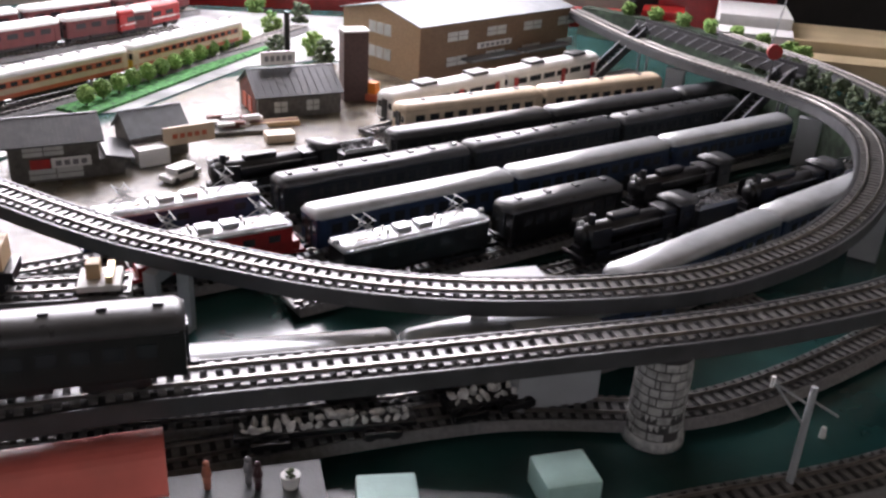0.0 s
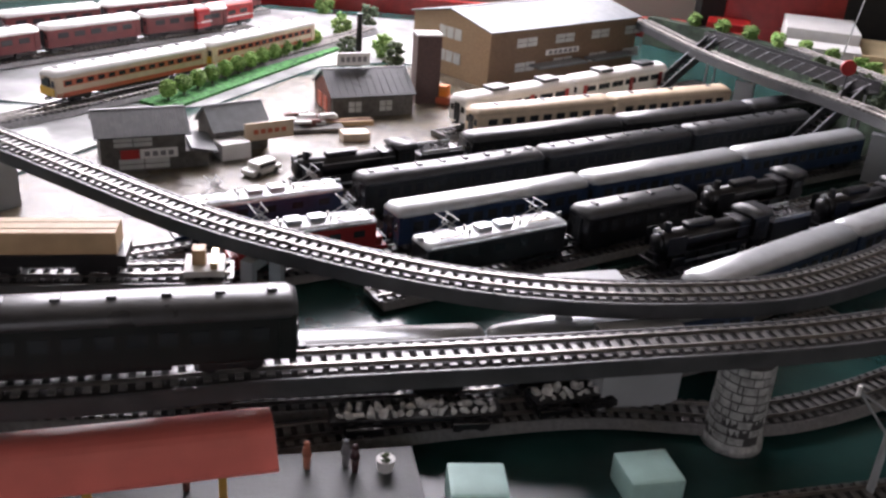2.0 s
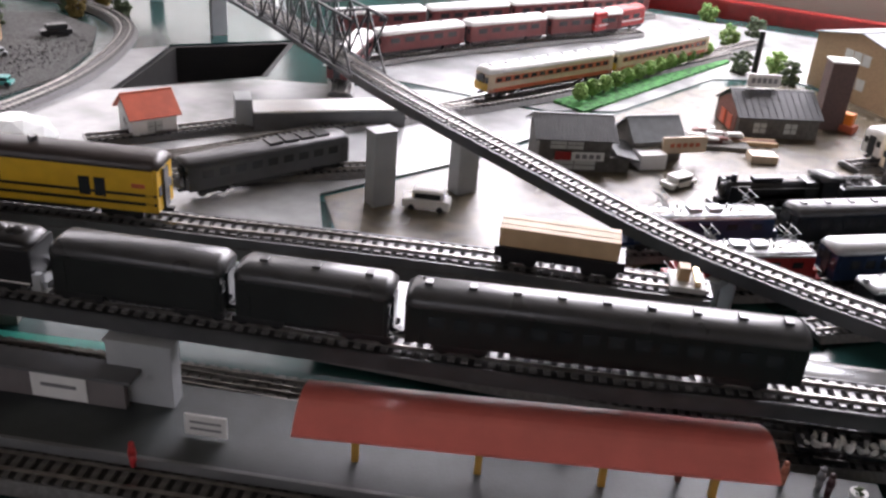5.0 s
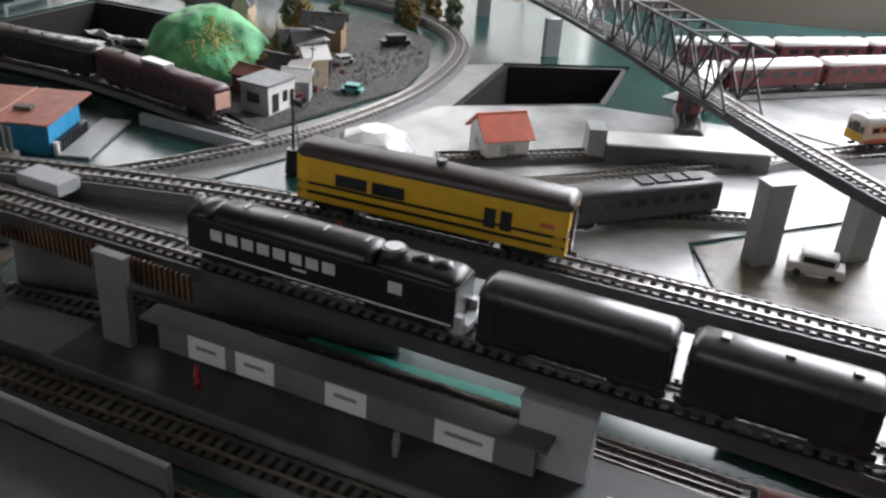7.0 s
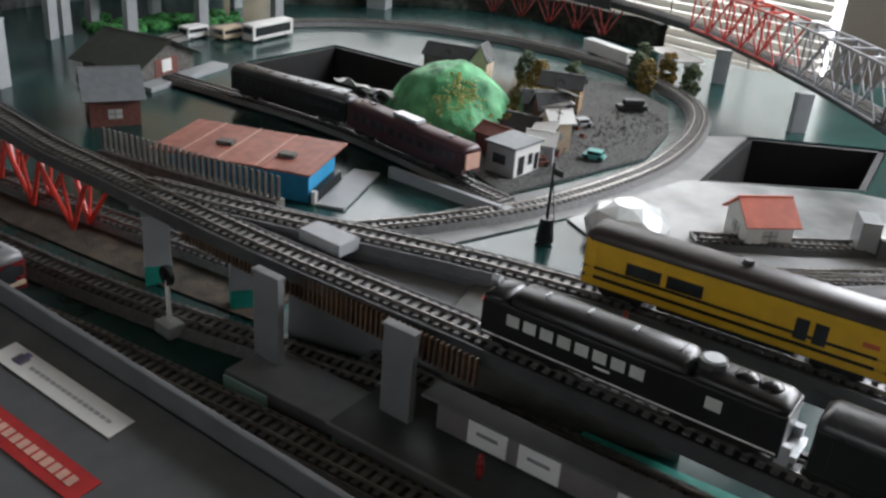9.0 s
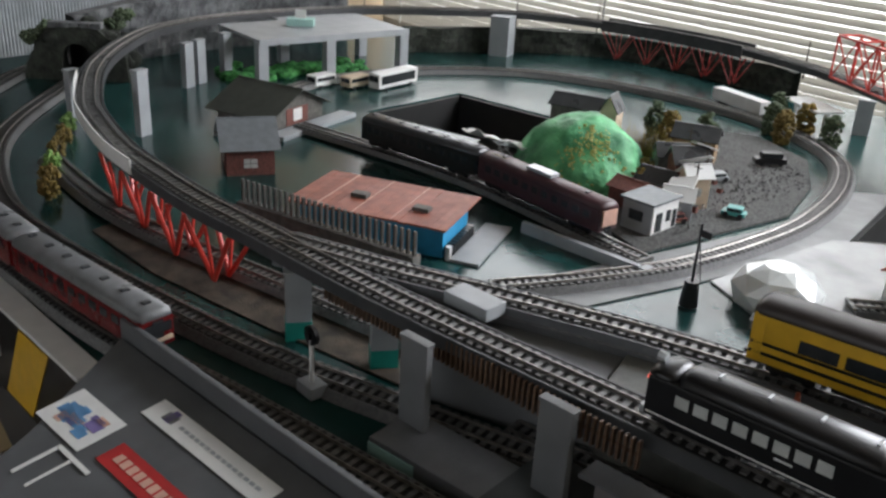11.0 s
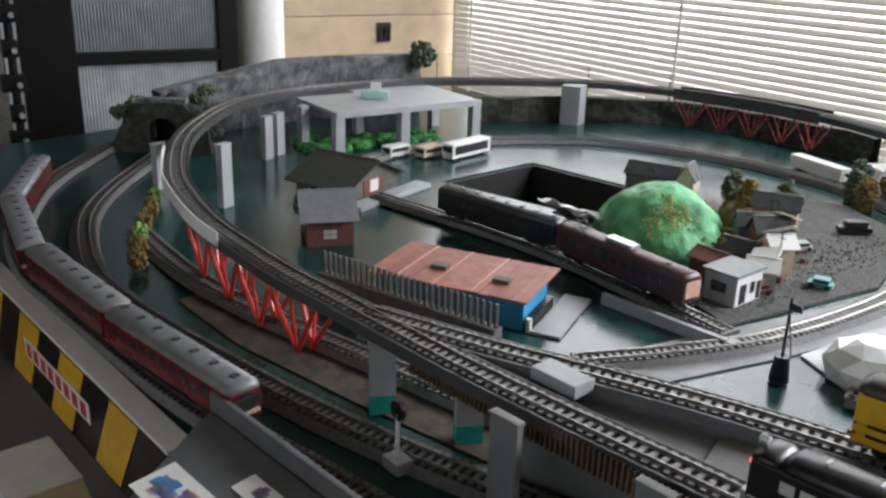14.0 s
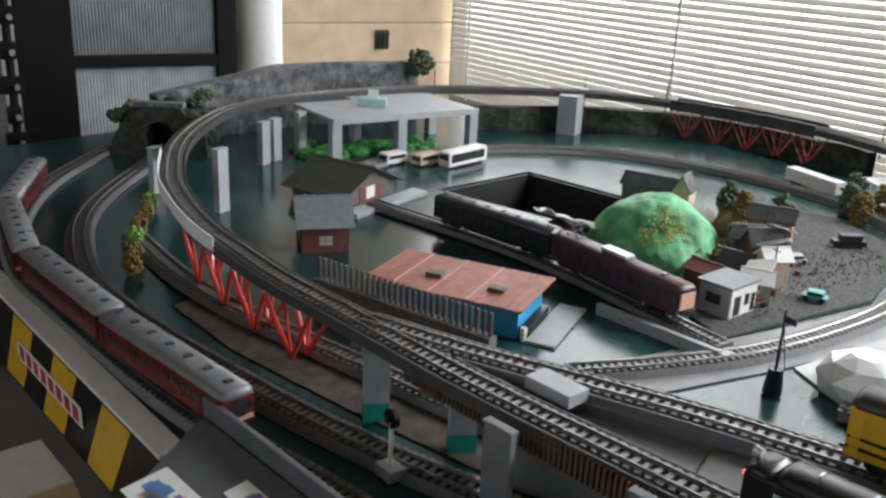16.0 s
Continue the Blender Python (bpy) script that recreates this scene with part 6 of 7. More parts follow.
rim_ = [(0.1, 0.0), (0.096, 0.05), (0.085, 0.078), (0.06, 0.09), (0.045, 0.104), (0.01, 0.108), (-0.03, 0.106), (-0.052, 0.092), (-0.075, 0.075), (-0.088, 0.05), (-0.1, 0.03), (-0.105, 0.0)]
part("portal_wall", prism(nb(), arch + rim_, -0.012, 0.03), M_MOSS, tp)
# black plate behind the arch, painting in the bore's darkness
part("inner_wall", box(nb(), -0.034, 0.034, 0.06, 0.066, 0, 0.085), M_BLACKHOLE, tp)
rk = nb()
rng_r = random.Random(21)
for x, z in rim_[1:-1] + [(0.075, 0.03), (-0.075, 0.03), (0.07, 0.06), (-0.06, 0.055)]:
    for k in range(3):
        g_ = bmesh.ops.create_icosphere(rk, subdivisions=3, radius=rng_r.uniform(0.014, 0.026), matrix=Matrix.Translation((x * 0.93, 0.012 + k * 0.022, max(0.008, z - 0.014))))
        for v in g_["verts"]:
            v.co += Vector((1, 1, 1)) * 0.006 * noise.noise(v.co * 60) + Vector((0.3, -1, 0.5)) * 0.007 * noise.noise(v.co * 28)
            v.co.z = max(v.co.z, 0.0005)
            if math.hypot(v.co.x, max(0, v.co.z - 0.045)) < 0.032:
                v.co.x += 0.03 if v.co.x > 0 else -0.03
part("rock_mass", rk, M_MOSS, tp, "mossy dark rock", True)
for k in range(5):
    part("coping_block", box(nb(), -0.05 + k * 0.021, -0.031 + k * 0.021, -0.014, 0.01, 0.1075 - abs(k - 2) * 0.0015, 0.116, 0.0015), M_ROCK, tp)
for k, (x, y) in enumerate(((-2.53, 0.075), (-2.55, 0.11), (-2.5, 0.235), (-2.53, 0.26))):
    tree("mossy pale bush on the tunnel", pose(x, y, 0.07 + 0.012 * k), 0.019, 0.004, M_LEAFDARK, 100 + k, "bush", 110, 0.7, "tunnel bushes")
# telegraph posts on the far viaduct
for x, y in ((-2.6, 0.86), (-2.42, 1.2), (-2.27, 1.34), (-1.75, 1.47)):
    p = thing("lineside_post", "thin dark post on the far viaduct", "post", pose(x, y, ZE - 0.03), group="lineside posts")
    part("pole", cyl(nb(), (0, 0, 0), (0, 0, 0.08), 0.0016, 0.001, 6), M_BLACK, p)
    part("arm", cyl(nb(), (-0.006, 0, 0.072), (0.006, 0, 0.072), 0.0008, seg=5), M_BLACK, p)
# stop platform at the back right and white trailer
sp2 = thing("bus_shelter", "white flat-roofed shelter at the back", "shelter", pose(-1.62, 1.34, 0, 0, 0, -20))
part("roof", box(nb(), -0.06, 0.06, -0.03, 0.03, 0.05, 0.054, 0.0008), M_PAPER, sp2)
for x in (-0.05, 0.05):
    part("post", box(nb(), x - 0.004, x + 0.004, -0.004, 0.004, 0, 0.0498), M_PAPER, sp2)
tl = thing("trailer", "long white box trailer by the track", "vehicle", pose(-1.79, 1.335, 0.0, 0, 0, -5))
part("body", box(nb(), -0.07, 0.07, -0.014, 0.014, 0.008, 0.034, 0.001), M_WHITE, tl)
for x in (-0.05, 0.04, 0.055):
    part("wheel", cyl(nb(), (x, -0.013, 0.005), (x, 0.013, 0.005), 0.005, seg=12), M_BLACK, tl)
# clear dome, semaphore, red roofed house
dm = nb()
rings_d = [[dm.verts.new((q * math.cos(math.pi * (2 * k + o) / 8), q * math.sin(math.pi * (2 * k + o) / 8), z)) for k in range(8)] for q, z, o in ((0.05, 0.0, 0), (0.053, 0.018, 1), (0.041, 0.036, 0), (0.02, 0.045, 1))]
for k in range(8):
    for n_, (a_, b_) in enumerate(zip(rings_d, rings_d[1:])):
        if n_ % 2:
            dm.faces.new((a_[k], a_[(k + 1) % 8], b_[(k + 1) % 8]))
            dm.faces.new((a_[k], b_[(k + 1) % 8], b_[k]))
        else:
            dm.faces.new((a_[k], a_[(k + 1) % 8], b_[k]))
            dm.faces.new((a_[(k + 1) % 8], b_[(k + 1) % 8], b_[k]))
dm.faces.new(rings_d[-1])
dm.faces.new(rings_d[0][::-1])
bmesh.ops.recalc_face_normals(dm, faces=dm.faces)
dmo = part("polyhedral_dome", dm, M_CLEAR)
dmo.matrix_world = pose(-1.125, 0.645, 0.0035, 0, 0, 20)
tagged(dmo, "milky faceted plastic dome on the board", "dome")
gable("white cottage with an orange red roof", pose(-1.035, 0.79, 0.003, 0, 0, 60), 0.06, 0.06, 0.035, 0.022, M_PAPER, mat("orange_red_roof", (0.5, 0.1, 0.05), 0.5), 0.006, [("l", 0, 0.012, 0.02, 0.014), ("f", 0, 0.012, 0.02, 0.014)], "cottage")
se = thing("semaphore_signal", "dark semaphore signal with a round base", "signal", pose(-1.165, 0.545, 0.003))
part("base", cyl(nb(), (0, 0, 0), (0, 0, 0.03), 0.011, 0.008, 14), M_BLACK, se)
part("mast", cyl(nb(), (0, 0, 0.03), (0, 0, 0.1), 0.0018, 0.0014, 8), M_STEEL, se)
part("arm", box(nb(), -0.002, 0.016, -0.0006, 0.0006, 0.086, 0.094), M_STEEL, se)
part("stay", cyl(nb(), (0.012, 0, 0.03), (0, 0, 0.085), 0.0007, seg=5), M_STEEL, se)
# colour light signal by the edge lines
cs = thing("signal_light", "black round colour light signal on a white post", "signal", pose(-1.19, 0.088, 0.002, 0, 0, 10))
part("base", box(nb(), -0.012, 0.012, -0.009, 0.009, 0, 0.012, 0.001), M_PIER, cs)
part("post", cyl(nb(), (0, 0, 0.0121), (0, 0, 0.062), 0.0022, seg=10), M_PAPER, cs)
part("target", cyl(nb(), (0.0, 0.002, 0.06), (0.0, -0.002, 0.06), 0.0095, seg=22), M_BLACK, cs)
part("hood", box(nb(), -0.003, 0.003, -0.005, -0.0021, 0.058, 0.064, 0.0005), M_BLACK, cs)
# concrete station deck under the branch and its figures
sd = thing("concrete_deck", "sloped grey concrete deck beside the branch", "deck", pose(-1.0, 0.29, 0, 0, 0, 30))
part("deck_plate", box(nb(), -0.17, -0.01, -0.03, 0.028, 0, 0.074, 0.002), M_DARKPIER, sd)
part("platform_plate", box(nb(), -0.008, 0.2, -0.045, 0.022, 0, 0.078, 0.002), M_CONCRETE, sd)
wb = thing("white_block", "small white block on the branch deck", "block", pose(-1.133, 0.2225, ZE + 0.004, 0, 0, 14))
part("body", box(nb(), -0.026, 0.026, -0.0135, 0.0135, -0.0135, -0.001, 0.001), M_PIER, wb)


def figure(x, y, z, mm, label="small painted standing figure on the platform"):
    b = nb()
    cyl(b, (0, 0, 0), (0, 0, 0.011), 0.0022, 0.003, 8)
    cyl(b, (0, 0, 0.0108), (0, 0, 0.0175), 0.0034, 0.0022, 8)
    ball(b, (0, 0, 0.0195), 0.0023, sub=2)
    o = part("model_figure", b, mm, smooth=True)
    o.matrix_world = pose(x, y, z)
    tagged(o, label, "figure", "platform figures")
for x, y, z, mm in ((-0.9, 0.335, 0.078, M_RED), (-0.885, 0.355, 0.078, M_ORANGE), (-0.86, 0.345, 0.078, M_PRINT), (-0.15, 0.455, 0.02, M_SKIN), (-0.125, 0.462, 0.02, M_PRINT), (-0.118, 0.458, 0.02, M_PURPLE), (-0.3, 0.41, 0.02, M_PAPER), (-0.22, 0.42, 0.02, M_BRICK), (-0.7, 0.235, 0.02, M_PRINT), (-0.86, 0.185, 0.02, M_RED), (-0.57, 0.24, 0.02, M_LABELRED)):
    figure(x, y, z, mm)

# ---- lower station ----
low = thing("station_platform", "dark grey low platform with a red canopy", "platform", pose(-0.42, 0.36, 0, 0, 0, 17))
part("platform_slab", box(nb(), -0.6, 0.36, -0.06, 0.028, 0, 0.02, 0.001), M_PLATFORM, low)
part("platform_edge", box(nb(), -0.6, 0.36, -0.064, -0.0602, 0.012, 0.021, 0.0005), M_DARKPIER, low)
can = thing("platform_canopy", "curved glossy red canopy on ochre posts", "canopy", pose(-0.316, 0.3695, 0.02, 0, 0, 21))
prof = [(-0.032 + 0.064 * k / 12, 0.044 + 0.011 * math.sin(math.pi * k / 12)) for k in range(13)]
prof += [(y, z - 0.0022) for y, z in prof[::-1]]
part("canopy_roof", extrude_x(nb(), prof, -0.17, 0.162), M_CANOPY, can, smooth=False)
for x in (-0.13, -0.04, 0.05, 0.13):
    part("post", box(nb(), x - 0.0025, x + 0.0025, -0.0025, 0.0025, 0, 0.0518), mat("ochre_post", (0.45, 0.26, 0.05), 0.5), can)
pw = thing("flower_pot", "small white flower pot on the platform", "pot", pose(-0.098, 0.463, 0.02))
part("pot", cyl(nb(), (0, 0, 0), (0, 0, 0.009), 0.005, 0.0065, 16), M_PAPER, pw)
part("plant", crown(nb(), (0, 0, 0.0095), 0.004, 24, random.Random(3), 0.0016), M_LEAFDARK, pw)
# station sign wall
sw = thing("poster_wall", "dark platform wall with white posters", "wall panel", pose(-0.772, 0.243, 0.0, 0, 0, 16.5))
part("panel", box(nb(), -0.16, 0.16, -0.003, 0.003, 0.0205, 0.05, 0.0006), mat("pinkish_grey_panel", (0.17, 0.155, 0.155), 0.5, vary=0.15, scale=30), sw)
part("coping", box(nb(), -0.17, 0.17, -0.012, 0.012, 0.0502, 0.053, 0.0006), M_CAB, sw)
for k, (x0, x1) in enumerate(((-0.13, -0.095), (-0.085, -0.05), (-0.005, 0.03), (0.085, 0.13))):
    po = part("poster", box(nb(), x0, x1, -0.0042, -0.0034, 0.0225, 0.047), M_PAPER, sw, "white poster")
    part("print", box(nb(), x0 + 0.008, x1 - 0.008, -0.0046, -0.0043, 0.033, 0.0362), M_PRINT, po)
gs = thing("platform_sign", "small white name board on the platform", "sign", pose(-0.545, 0.29, 0.02, 0, 0, 17))
part("board", box(nb(), -0.016, 0.016, -0.001, 0.001, 0.002, 0.02, 0.0006), M_PAPER, gs)
for z in (0.007, 0.013):
    part("print", box(nb(), -0.012, 0.012, -0.0014, -0.0011, z, z + 0.002), M_PRINT, gs)
gsf = thing("grey_girder", "pale grey platform blocks under the piers", "platform", pose(-1.0, 0.152, 0, 0, 0, 18))
part("block", box(nb(), -0.1, 0.1, -0.03, 0.025, 0, 0.018, 0.001), M_DECK, gsf)
for x in (-0.08, 0.04):
    part("teal_face", box(nb(), x - 0.02, x + 0.03, -0.0315, -0.0302, 0.002, 0.014), M_TEAL, gsf)
fp = thing("painted_card", "flat teal green painted card on the board", "card", pose(-0.75, 0.33, 0.001, 0, 0, 20))
part("panel", prism(nb(), [(-0.12, 0), (0.1, 0), (0.1, 0.003), (-0.12, 0.006)], -0.02, 0.02), M_TEALPAINT, fp)
# teal foam blocks, catenary pole, wooden pile stub
for x, y, a in ((0.083, 0.498, 18), (-0.035, 0.462, 10)):
    tbk = thing("foam_block", "pale teal rounded foam block on the water", "block", pose(x, y, 0.0, 0, 0, a), group="foam blocks")
    part("body", box(nb(), -0.02, 0.02, -0.018, 0.018, 0, 0.022, 0.003), M_TEAL, tbk)
cp = thing("catenary_pole", "grey catenary pole with brackets beside the track", "pole", pose(0.241, 0.513, 0))
part("mast", cyl(nb(), (0, 0, 0), (0, 0, 0.09), 0.0028, 0.0024, 10), M_PIER, cp)
for a, b in (((0, 0, 0.075), (-0.028, 0.0, 0.092)), ((0, 0, 0.058), (-0.026, 0, 0.09)), ((0, 0, 0.08), (0.02, 0, 0.068))):
    part("bracket", cyl(nb(), a, b, 0.0009, seg=6), M_PIER, cp)
part("insulator", cyl(nb(), (-0.028, 0, 0.088), (-0.028, 0, 0.096), 0.0016, seg=8), M_PAPER, cp)
sb = thing("marker_post", "tiny white marker post in the water", "post", pose(0.29, 0.585, 0))
part("post", cyl(nb(), (0, 0, 0), (0, 0, 0.009), 0.0026, 0.002, 10), M_PAPER, sb)
# white roof plate and train under the viaduct
wp = thing("flat_card", "white card plate beside the viaduct", "card", pose(0.045, 0.68, 0.015, 0, 0, 20))
part("plate", box(nb(), -0.035, 0.035, -0.025, 0.025, 0.05, 0.053, 0.0006), M_PIER, wp)
part("support", box(nb(), -0.03, 0.03, -0.02, 0.02, -0.015, 0.0498), M_DARKDECK, wp)
UNDER = spline([(-0.55, 0.455), (-0.3, 0.512), (-0.047, 0.588), (0.08, 0.645), (0.3, 0.79)], 0.01, ZG)
us = nearest(UNDER, -0.04, 0.59)
track("grey roadbed track below the viaduct", UNDER, bed_h=0.006)
copy_thing(c_bl, seat(UNDER, us - 0.128, 0.25))
copy_thing(c_bl, seat(UNDER, us + 0.127, 0.25))
rngt = random.Random(31)
for x, y, a_, n_ in ((-0.085, 0.524, 16, 16), (0.03, 0.572, 26, 8)):
    gw = thing("gondola_wagon", "black open wagon heaped with white stone chunks", "wagon", pose(x, y, ZG, 0, 0, a_), group="stone wagons")
    L_ = n_ * 0.0075 / 2
    part("tray", box(nb(), -L_ - 0.004, L_ + 0.004, -0.009, 0.009, 0.0085, 0.0125, 0.0006), M_BLACK, gw)
    for xx in (-L_ * 0.65, L_ * 0.65):
        bogie(gw, xx, 0.018)
    for k in range(n_ * 2):
        cb2 = nb()
        q_ = rngt.uniform(0.0022, 0.0052)
        bmesh.ops.create_icosphere(cb2, subdivisions=1, radius=q_, matrix=Matrix.Translation((-L_ + (k // 2 + 0.5) * 0.0075 + rngt.uniform(-0.002, 0.002), -0.0045 if k % 2 else 0.004, 0.0128 + q_ * 0.4)) @ Matrix.Rotation(rngt.uniform(0, 3), 4, "Y") @ Matrix.Diagonal((1.35, rngt.uniform(0.6, 1), rngt.uniform(0.45, 0.9), 1)))
        for v in cb2.verts:
            v.co += Vector((rngt.uniform(-1, 1), rngt.uniform(-1, 1), rngt.uniform(-1, 1))) * q_ * 0.28
        part("chunk", cb2, M_CHALK, gw, "white stone chunk")
# footbridge over the yard throat
fb = thing("footbridge", "dark lattice footbridge with stairs over the yard", "bridge", pose(0.4, 1.49, 0, 0, 0, -58))
for y in (-0.012, 0.012):
    part("girder", box(nb(), -0.19, 0.17, y - 0.0012, y + 0.0012, 0.1, 0.118, 0.0004), M_STEEL, fb)
    for k in range(14):
        x = -0.185 + k * 0.0255
        part("lattice", cyl(nb(), (x, y * 1.15, 0.1), (x + 0.0255, y * 1.15, 0.118), 0.0009, seg=5), M_GREYSTEEL, fb)
part("walkway", box(nb(), -0.19, 0.17, -0.0105, 0.0105, 0.1, 0.103), M_STEEL, fb)
for x in (-0.17, 0.15):
    for y in (-0.01, 0.01):
        part("leg", cyl(nb(), (x, y, 0), (x, y, 0.1), 0.002, seg=8), M_GREYSTEEL, fb)
    b = nb()
    for k in range(14):
        box(b, x - 0.011, x + 0.011, -0.02 - k * 0.0085, -0.012 - k * 0.0085, 0.095 - k * 0.0066, 0.0975 - k * 0.0066)
    part("stair_treads", b, M_STEEL, fb)
    for dx in (-0.0125, 0.0115):
        part("stair_side", prism(nb(), [(-0.01, 0.096), (-0.01, 0.112), (-0.135, 0.018), (-0.135, 0.002)], -x - dx - 0.001, -x - dx), M_STEEL, fb).matrix_local = Matrix.Rotation(radians(90), 4, "Z")
    for dx in (-0.012, 0.012):
        part("stair_rail", cyl(nb(), (x + dx, -0.012, 0.112), (x + dx, -0.135, 0.018), 0.0016, seg=6), M_GREYSTEEL, fb)
rsg = thing("red_signal", "round red signal head at the footbridge", "signal", pose(0.44, 1.33, 0.09))
part("head", cyl(nb(), (0, 0.003, 0.05), (0, -0.003, 0.05), 0.011, seg=18), M_RED, rsg)
part("mast", cyl(nb(), (0, 0, 0), (0, 0, 0.05), 0.0016, seg=8), M_STEEL, rsg)
wr = thing("antenna", "thin bright rod standing behind the viaduct", "rod", pose(0.55, 1.72, 0))
part("rod", cyl(nb(), (0, 0, 0), (0.03, 0, 0.22), 0.0018, 0.001, 6), M_SILVER, wr)

# ---- control box and striped fascia at the board's edge ----
ctl = thing("control_box", "grey sloped control box with stickers", "control box", pose(-1.1, -0.055, 0.0, 0, 0, 15))
TILT = 0.022 / 0.19
top_z = lambda v: 0.034 - (0.06 - v) * TILT
cs_ = nb()
plan = [(-0.205, 0.06), (-0.135, -0.06), (-0.1, -0.15), (0.36, -0.15), (0.36, 0.06)]
up_v, dn_v = [cs_.verts.new((u, v, top_z(v))) for u, v in plan], [cs_.verts.new((u, v, -0.12)) for u, v in plan]
cs_.faces.new(up_v)
cs_.faces.new(dn_v[::-1])
for k in range(5):
    cs_.faces.new((up_v[k], dn_v[k], dn_v[(k + 1) % 5], up_v[(k + 1) % 5]))
bmesh.ops.recalc_face_normals(cs_, faces=cs_.faces)
bmesh.ops.bevel(cs_, geom=cs_.edges[:], offset=0.003, segments=2, affect="EDGES")
part("case", cs_, M_CAB, ctl)
part("back_lip", box(nb(), -0.205, 0.36, 0.0602, 0.066, -0.02, 0.052, 0.0015), M_CAB, ctl, "raised grey back lip")


def sticker(x0, x1, y0, y1, mm, label, prints):
    """A flat label on the slope; prints: (u, v, w, h, material) in parts of its half size."""
    m = Matrix.Translation(((x0 + x1) / 2, (y0 + y1) / 2, top_z((y0 + y1) / 2) + 0.0006)) @ Matrix.Rotation(math.atan(TILT), 4, "X")
    w, h = (x1 - x0) / 2, (y1 - y0) / 2
    st_ = part("sticker", box(nb(), -w, w, -h, h, 0, 0.0006, 0.0002, m), mm, ctl, label)
    for u, v, a, b, pm in prints:
        part("print", box(nb(), (u - a) * w, (u + a) * w, (v - b) * h, (v + b) * h, 0.0007, 0.001, 0, m), pm, st_)


rng_s = random.Random(4)
blot = [(rng_s.uniform(-0.6, 0.6), rng_s.uniform(-0.55, 0.6), rng_s.uniform(0.1, 0.26), rng_s.uniform(0.1, 0.26), (M_BLUEPRINT, M_BLUEPRINT, M_BLUEPRINT, M_PINK, M_PURPLEPRINT)[k % 5]) for k in range(16)]
sticker(-0.152, -0.08, -0.046, -0.003, M_PAPER, "white sticker with a blue and pink picture", blot)
sticker(-0.086, 0.074, 0.0125, 0.0355, M_PAPER, "white label strip with a small dark emblem", [(-0.68, 0.05, 0.09, 0.42, M_PRINT), (-0.68, 0.2, 0.05, 0.6, M_PURPLEPRINT)] + [(-0.45 + k * 0.09, -0.05, 0.035, 0.14, M_PIER) for k in range(15)])
sticker(-0.062, 0.108, -0.04, -0.016, M_LABELRED, "red label strip with pale print", [(-0.82 + k * 0.115, 0.0, 0.042, 0.36, M_PINK) for k in range(15)])
for u0, u1, v0, v1 in ((-0.098, -0.094, -0.09, -0.05), (-0.098, -0.05, -0.054, -0.05), (-0.075, -0.072, -0.09, -0.054)):
    sticker(u0, u1, v0, v1, M_PAPER, "thin white tape line", [])
fs = thing("fascia_board", "black and yellow hazard striped fascia of the board", "board", pose(-1.6, -0.145, 0, 0, 0, 12.8))
part("panel", box(nb(), -0.3, 0.3, -0.012, -0.004, -0.118, -0.001, 0.001), M_BLACK, fs)
part("rim", box(nb(), -0.3, 0.3, -0.016, 0.012, -0.0008, 0.004, 0.001), M_PAPER, fs, "pale wooden rim")
for k in range(4):
    x = -0.28 + k * 0.145
    b = nb()
    vs = [b.verts.new((x + dx, y, z)) for y in (-0.0132, -0.0122) for dx, z in ((-0.065, -0.112), (0.005, -0.112), (0.072, -0.008), (0.0, -0.008))]
    for f_ in ((0, 1, 2, 3), (7, 6, 5, 4), (0, 4, 5, 1), (1, 5, 6, 2), (2, 6, 7, 3), (3, 7, 4, 0)):
        b.faces.new([vs[i] for i in f_])
    bmesh.ops.recalc_face_normals(b, faces=b.faces)
    part("stripe", b, M_YELLOW, fs, "yellow stripe")
lbm = part("name_strip", box(nb(), -0.13, 0.09, -0.0146, -0.0136, -0.068, -0.042), M_PAPER, fs, "white strip with print")
for k in range(8):
    part("print", box(nb(), -0.122 + k * 0.0265, -0.105 + k * 0.0265, -0.0151, -0.0147, -0.064, -0.046), M_LABELRED, lbm)
wc = thing("waste_box", "pale folded paper box below the fascia", "box", pose(-1.545, -0.205, -0.265, 0, 0, 13))
part("body", box(nb(), -0.055, 0.055, -0.04, 0.04, 0, 0.14, 0.002), M_PAPER, wc)
part("flap", box(nb(), 0.0, 0.05, -0.039, 0.039, 0.0, 0.002, 0.0005, pose(0.056, 0.0, 0.138, 0, 35, 0)), M_CARTON, wc, "folded cardboard flap")
part("stand", box(nb(), -0.08, 0.08, -0.05, 0.05, -0.49, -0.001), M_BLACKHOLE, wc)

# grey cars and platforms on the pale board
gr = coach("dark grey railcar with black roof grilles", 0.22, M_DARKDECK, M_DARKDECK, nwin=9, vents=0, name="grey_railcar", cat="railcar", rise=0.006)
for k in range(4):
    part("roof_grille", box(nb(), 0.0 + k * 0.022, 0.018 + k * 0.022, -0.01, 0.01, 0.047, 0.0505, 0.0008), M_BLACK, gr, "black roof grille")
gr.matrix_world = pose(-0.8, 0.735, ZG - 0.006, 0, 0, 62)
gp2 = thing("goods_platform", "white-topped goods platform with a grey end block", "platform", pose(-0.86, 0.96, 0.003, 0, 0, 40))
part("slab", box(nb(), -0.1, 0.12, -0.025, 0.025, 0, 0.026, 0.001), M_DECK, gp2)
part("white_top", box(nb(), -0.1, 0.12, -0.026, 0.026, 0.0262, 0.029, 0.0006), M_PAPER, gp2, "white top")
part("end_block", box(nb(), -0.125, -0.101, -0.02, 0.02, 0, 0.045, 0.001), M_PIER, gp2, "grey end block")
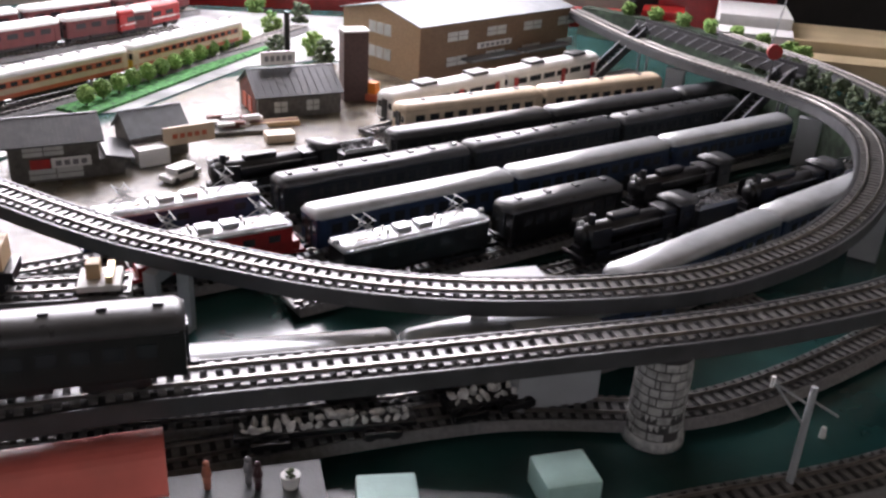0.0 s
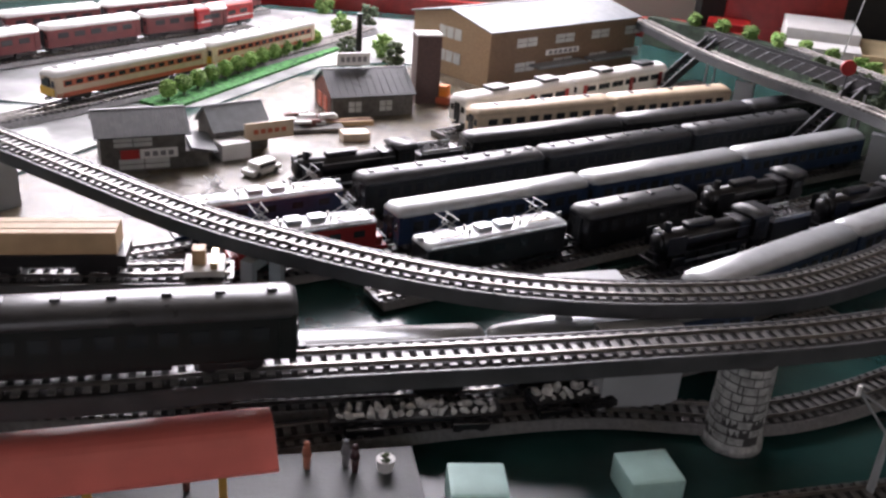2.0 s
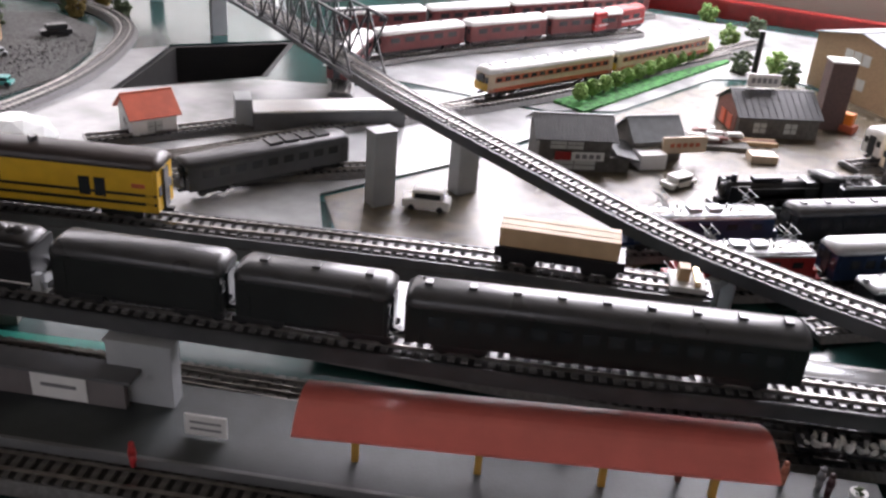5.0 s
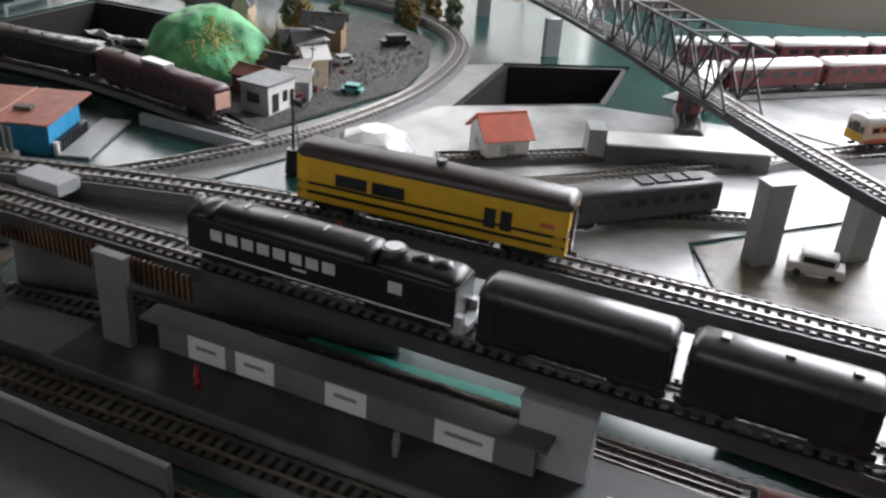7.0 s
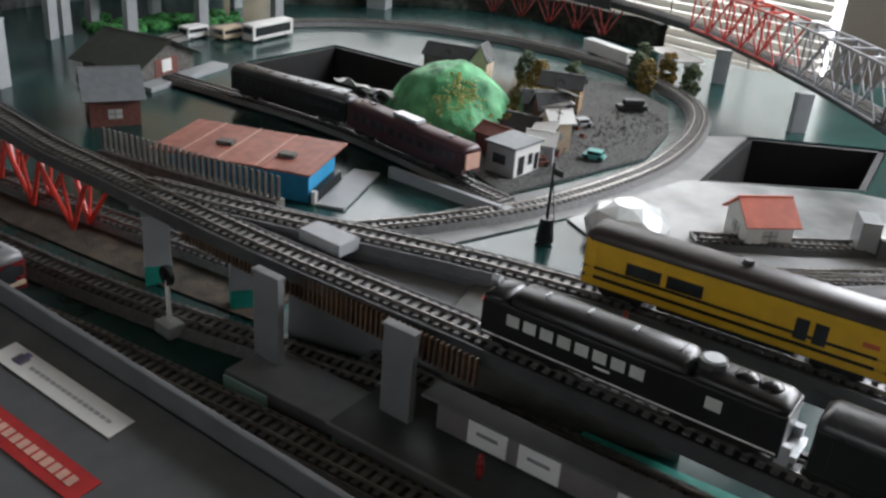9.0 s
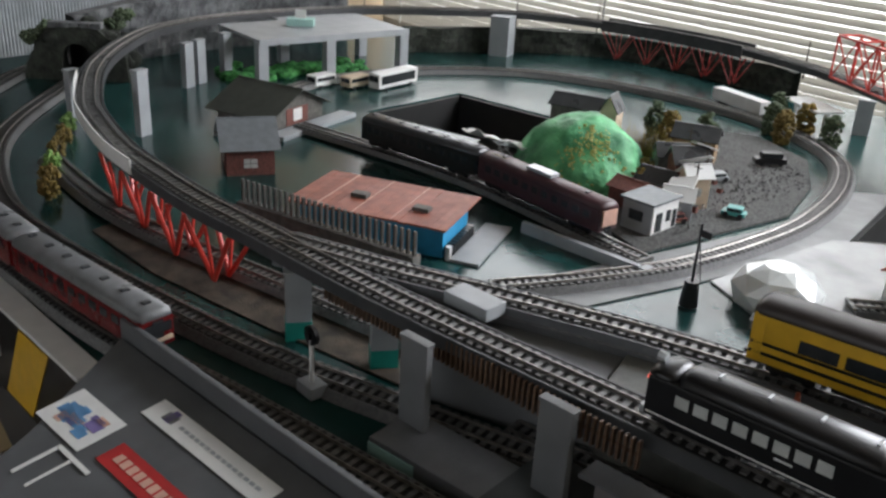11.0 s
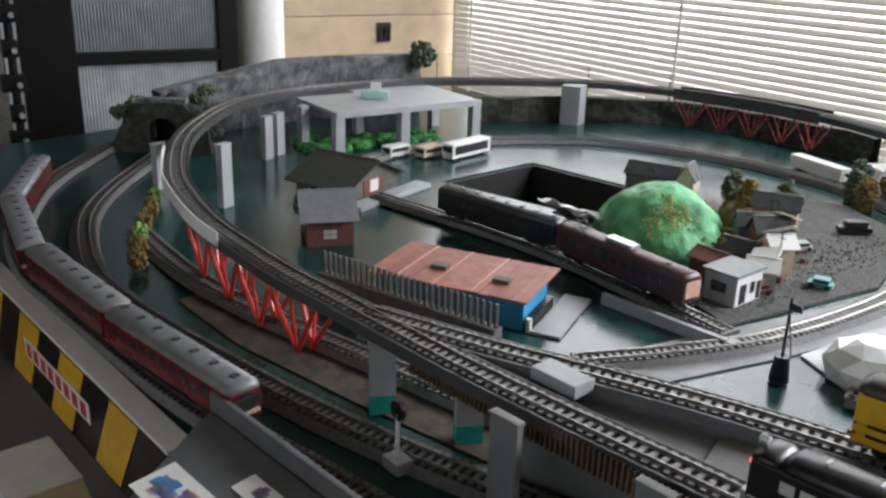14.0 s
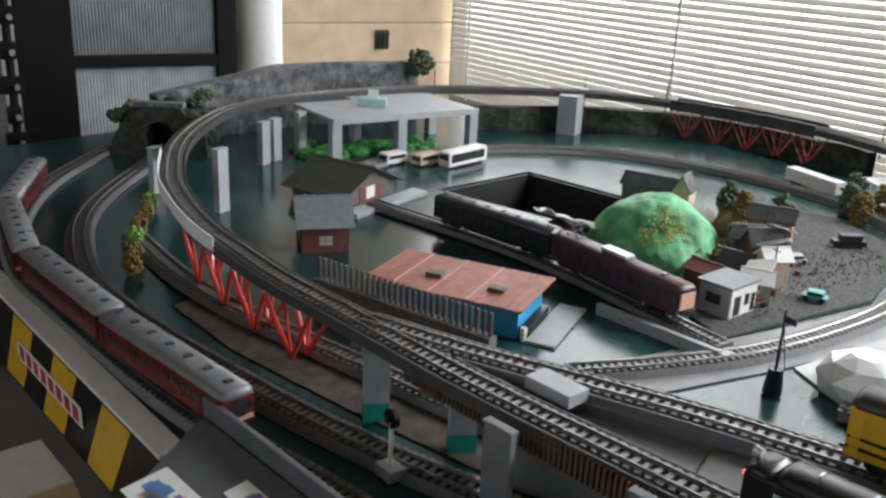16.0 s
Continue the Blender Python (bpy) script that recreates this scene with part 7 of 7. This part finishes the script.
for k, (x, y, a) in enumerate(((-0.92, 0.75, 58), (-0.98, 0.83, 52))):
    tw_ = spline([(x - 0.09, y - 0.12), (x, y), (x + 0.11, y + 0.17)], 0.01, ZG)
    track("dark siding track on the pale board", tw_, bed=M_DARKDECK, bed_h=0.006)
pbx = thing("tan_carton", "tan carton standing in the opening", "box", pose(-1.9, 0.83, -0.18, 0, 0, 15))
part("body", box(nb(), -0.09, 0.09, -0.06, 0.06, 0, 0.1, 0.002), M_CARTON, pbx)
part("stand", box(nb(), -0.1, 0.1, -0.07, 0.07, -0.57, -0.001), M_BLACKHOLE, pbx)

# small clutter of the village and the deck
rngv = random.Random(77)
for k in range(14):
    x, y = -1.4 + rngv.uniform(-0.1, 0.05), 0.77 + rngv.uniform(-0.06, 0.14)
    if (x + 1.34) ** 2 + (y - 0.815) ** 2 < 0.0009:
        continue
    cr = thing("crate", "tiny weathered crate among the huts", "crate", pose(x, y, 0.004, 0, 0, rngv.uniform(0, 90)), group="village crates")
    s = rngv.uniform(0.003, 0.006)
    part("body", box(nb(), -s, s, -s * 0.8, s * 0.8, 0, s * 1.6, 0.0004), rngv.choice((M_BRICK, M_CREAM, M_WALLDARK, M_PAPER)), cr)
    part("lid", box(nb(), -s * 1.08, s * 1.08, -s * 0.88, s * 0.88, s * 1.6 + 0.0001, s * 1.6 + 0.0009), M_WALLDARK, cr)
for x, y in ((-1.42, 0.83), (-1.47, 0.87), (-1.52, 0.9), (-1.38, 0.77)):
    up_ = thing("utility_pole", "thin dark pole between the shacks", "pole", pose(x, y, 0.004), group="utility poles")
    part("mast", cyl(nb(), (0, 0, 0), (0, 0, 0.075), 0.0012, 0.0009, 6), M_TRUNK, up_)
    part("crossarm", cyl(nb(), (-0.007, 0, 0.068), (0.007, 0, 0.068), 0.0007, seg=5), M_TRUNK, up_)
pebbles = nb()
for k in range(900):
    x, y = rngv.uniform(-1.5, -1.31), rngv.uniform(0.66, 1.1)
    if x > -1.31 - (y - 0.62) * 0.18:
        continue
    bmesh.ops.create_icosphere(pebbles, subdivisions=1, radius=rngv.uniform(0.0008, 0.002), matrix=Matrix.Translation((x, y, 0.0045)))
tagged(part("pebbles", pebbles, M_GRAVEL), "loose grey pebbles on the village ground", "gravel", kind="stuff")
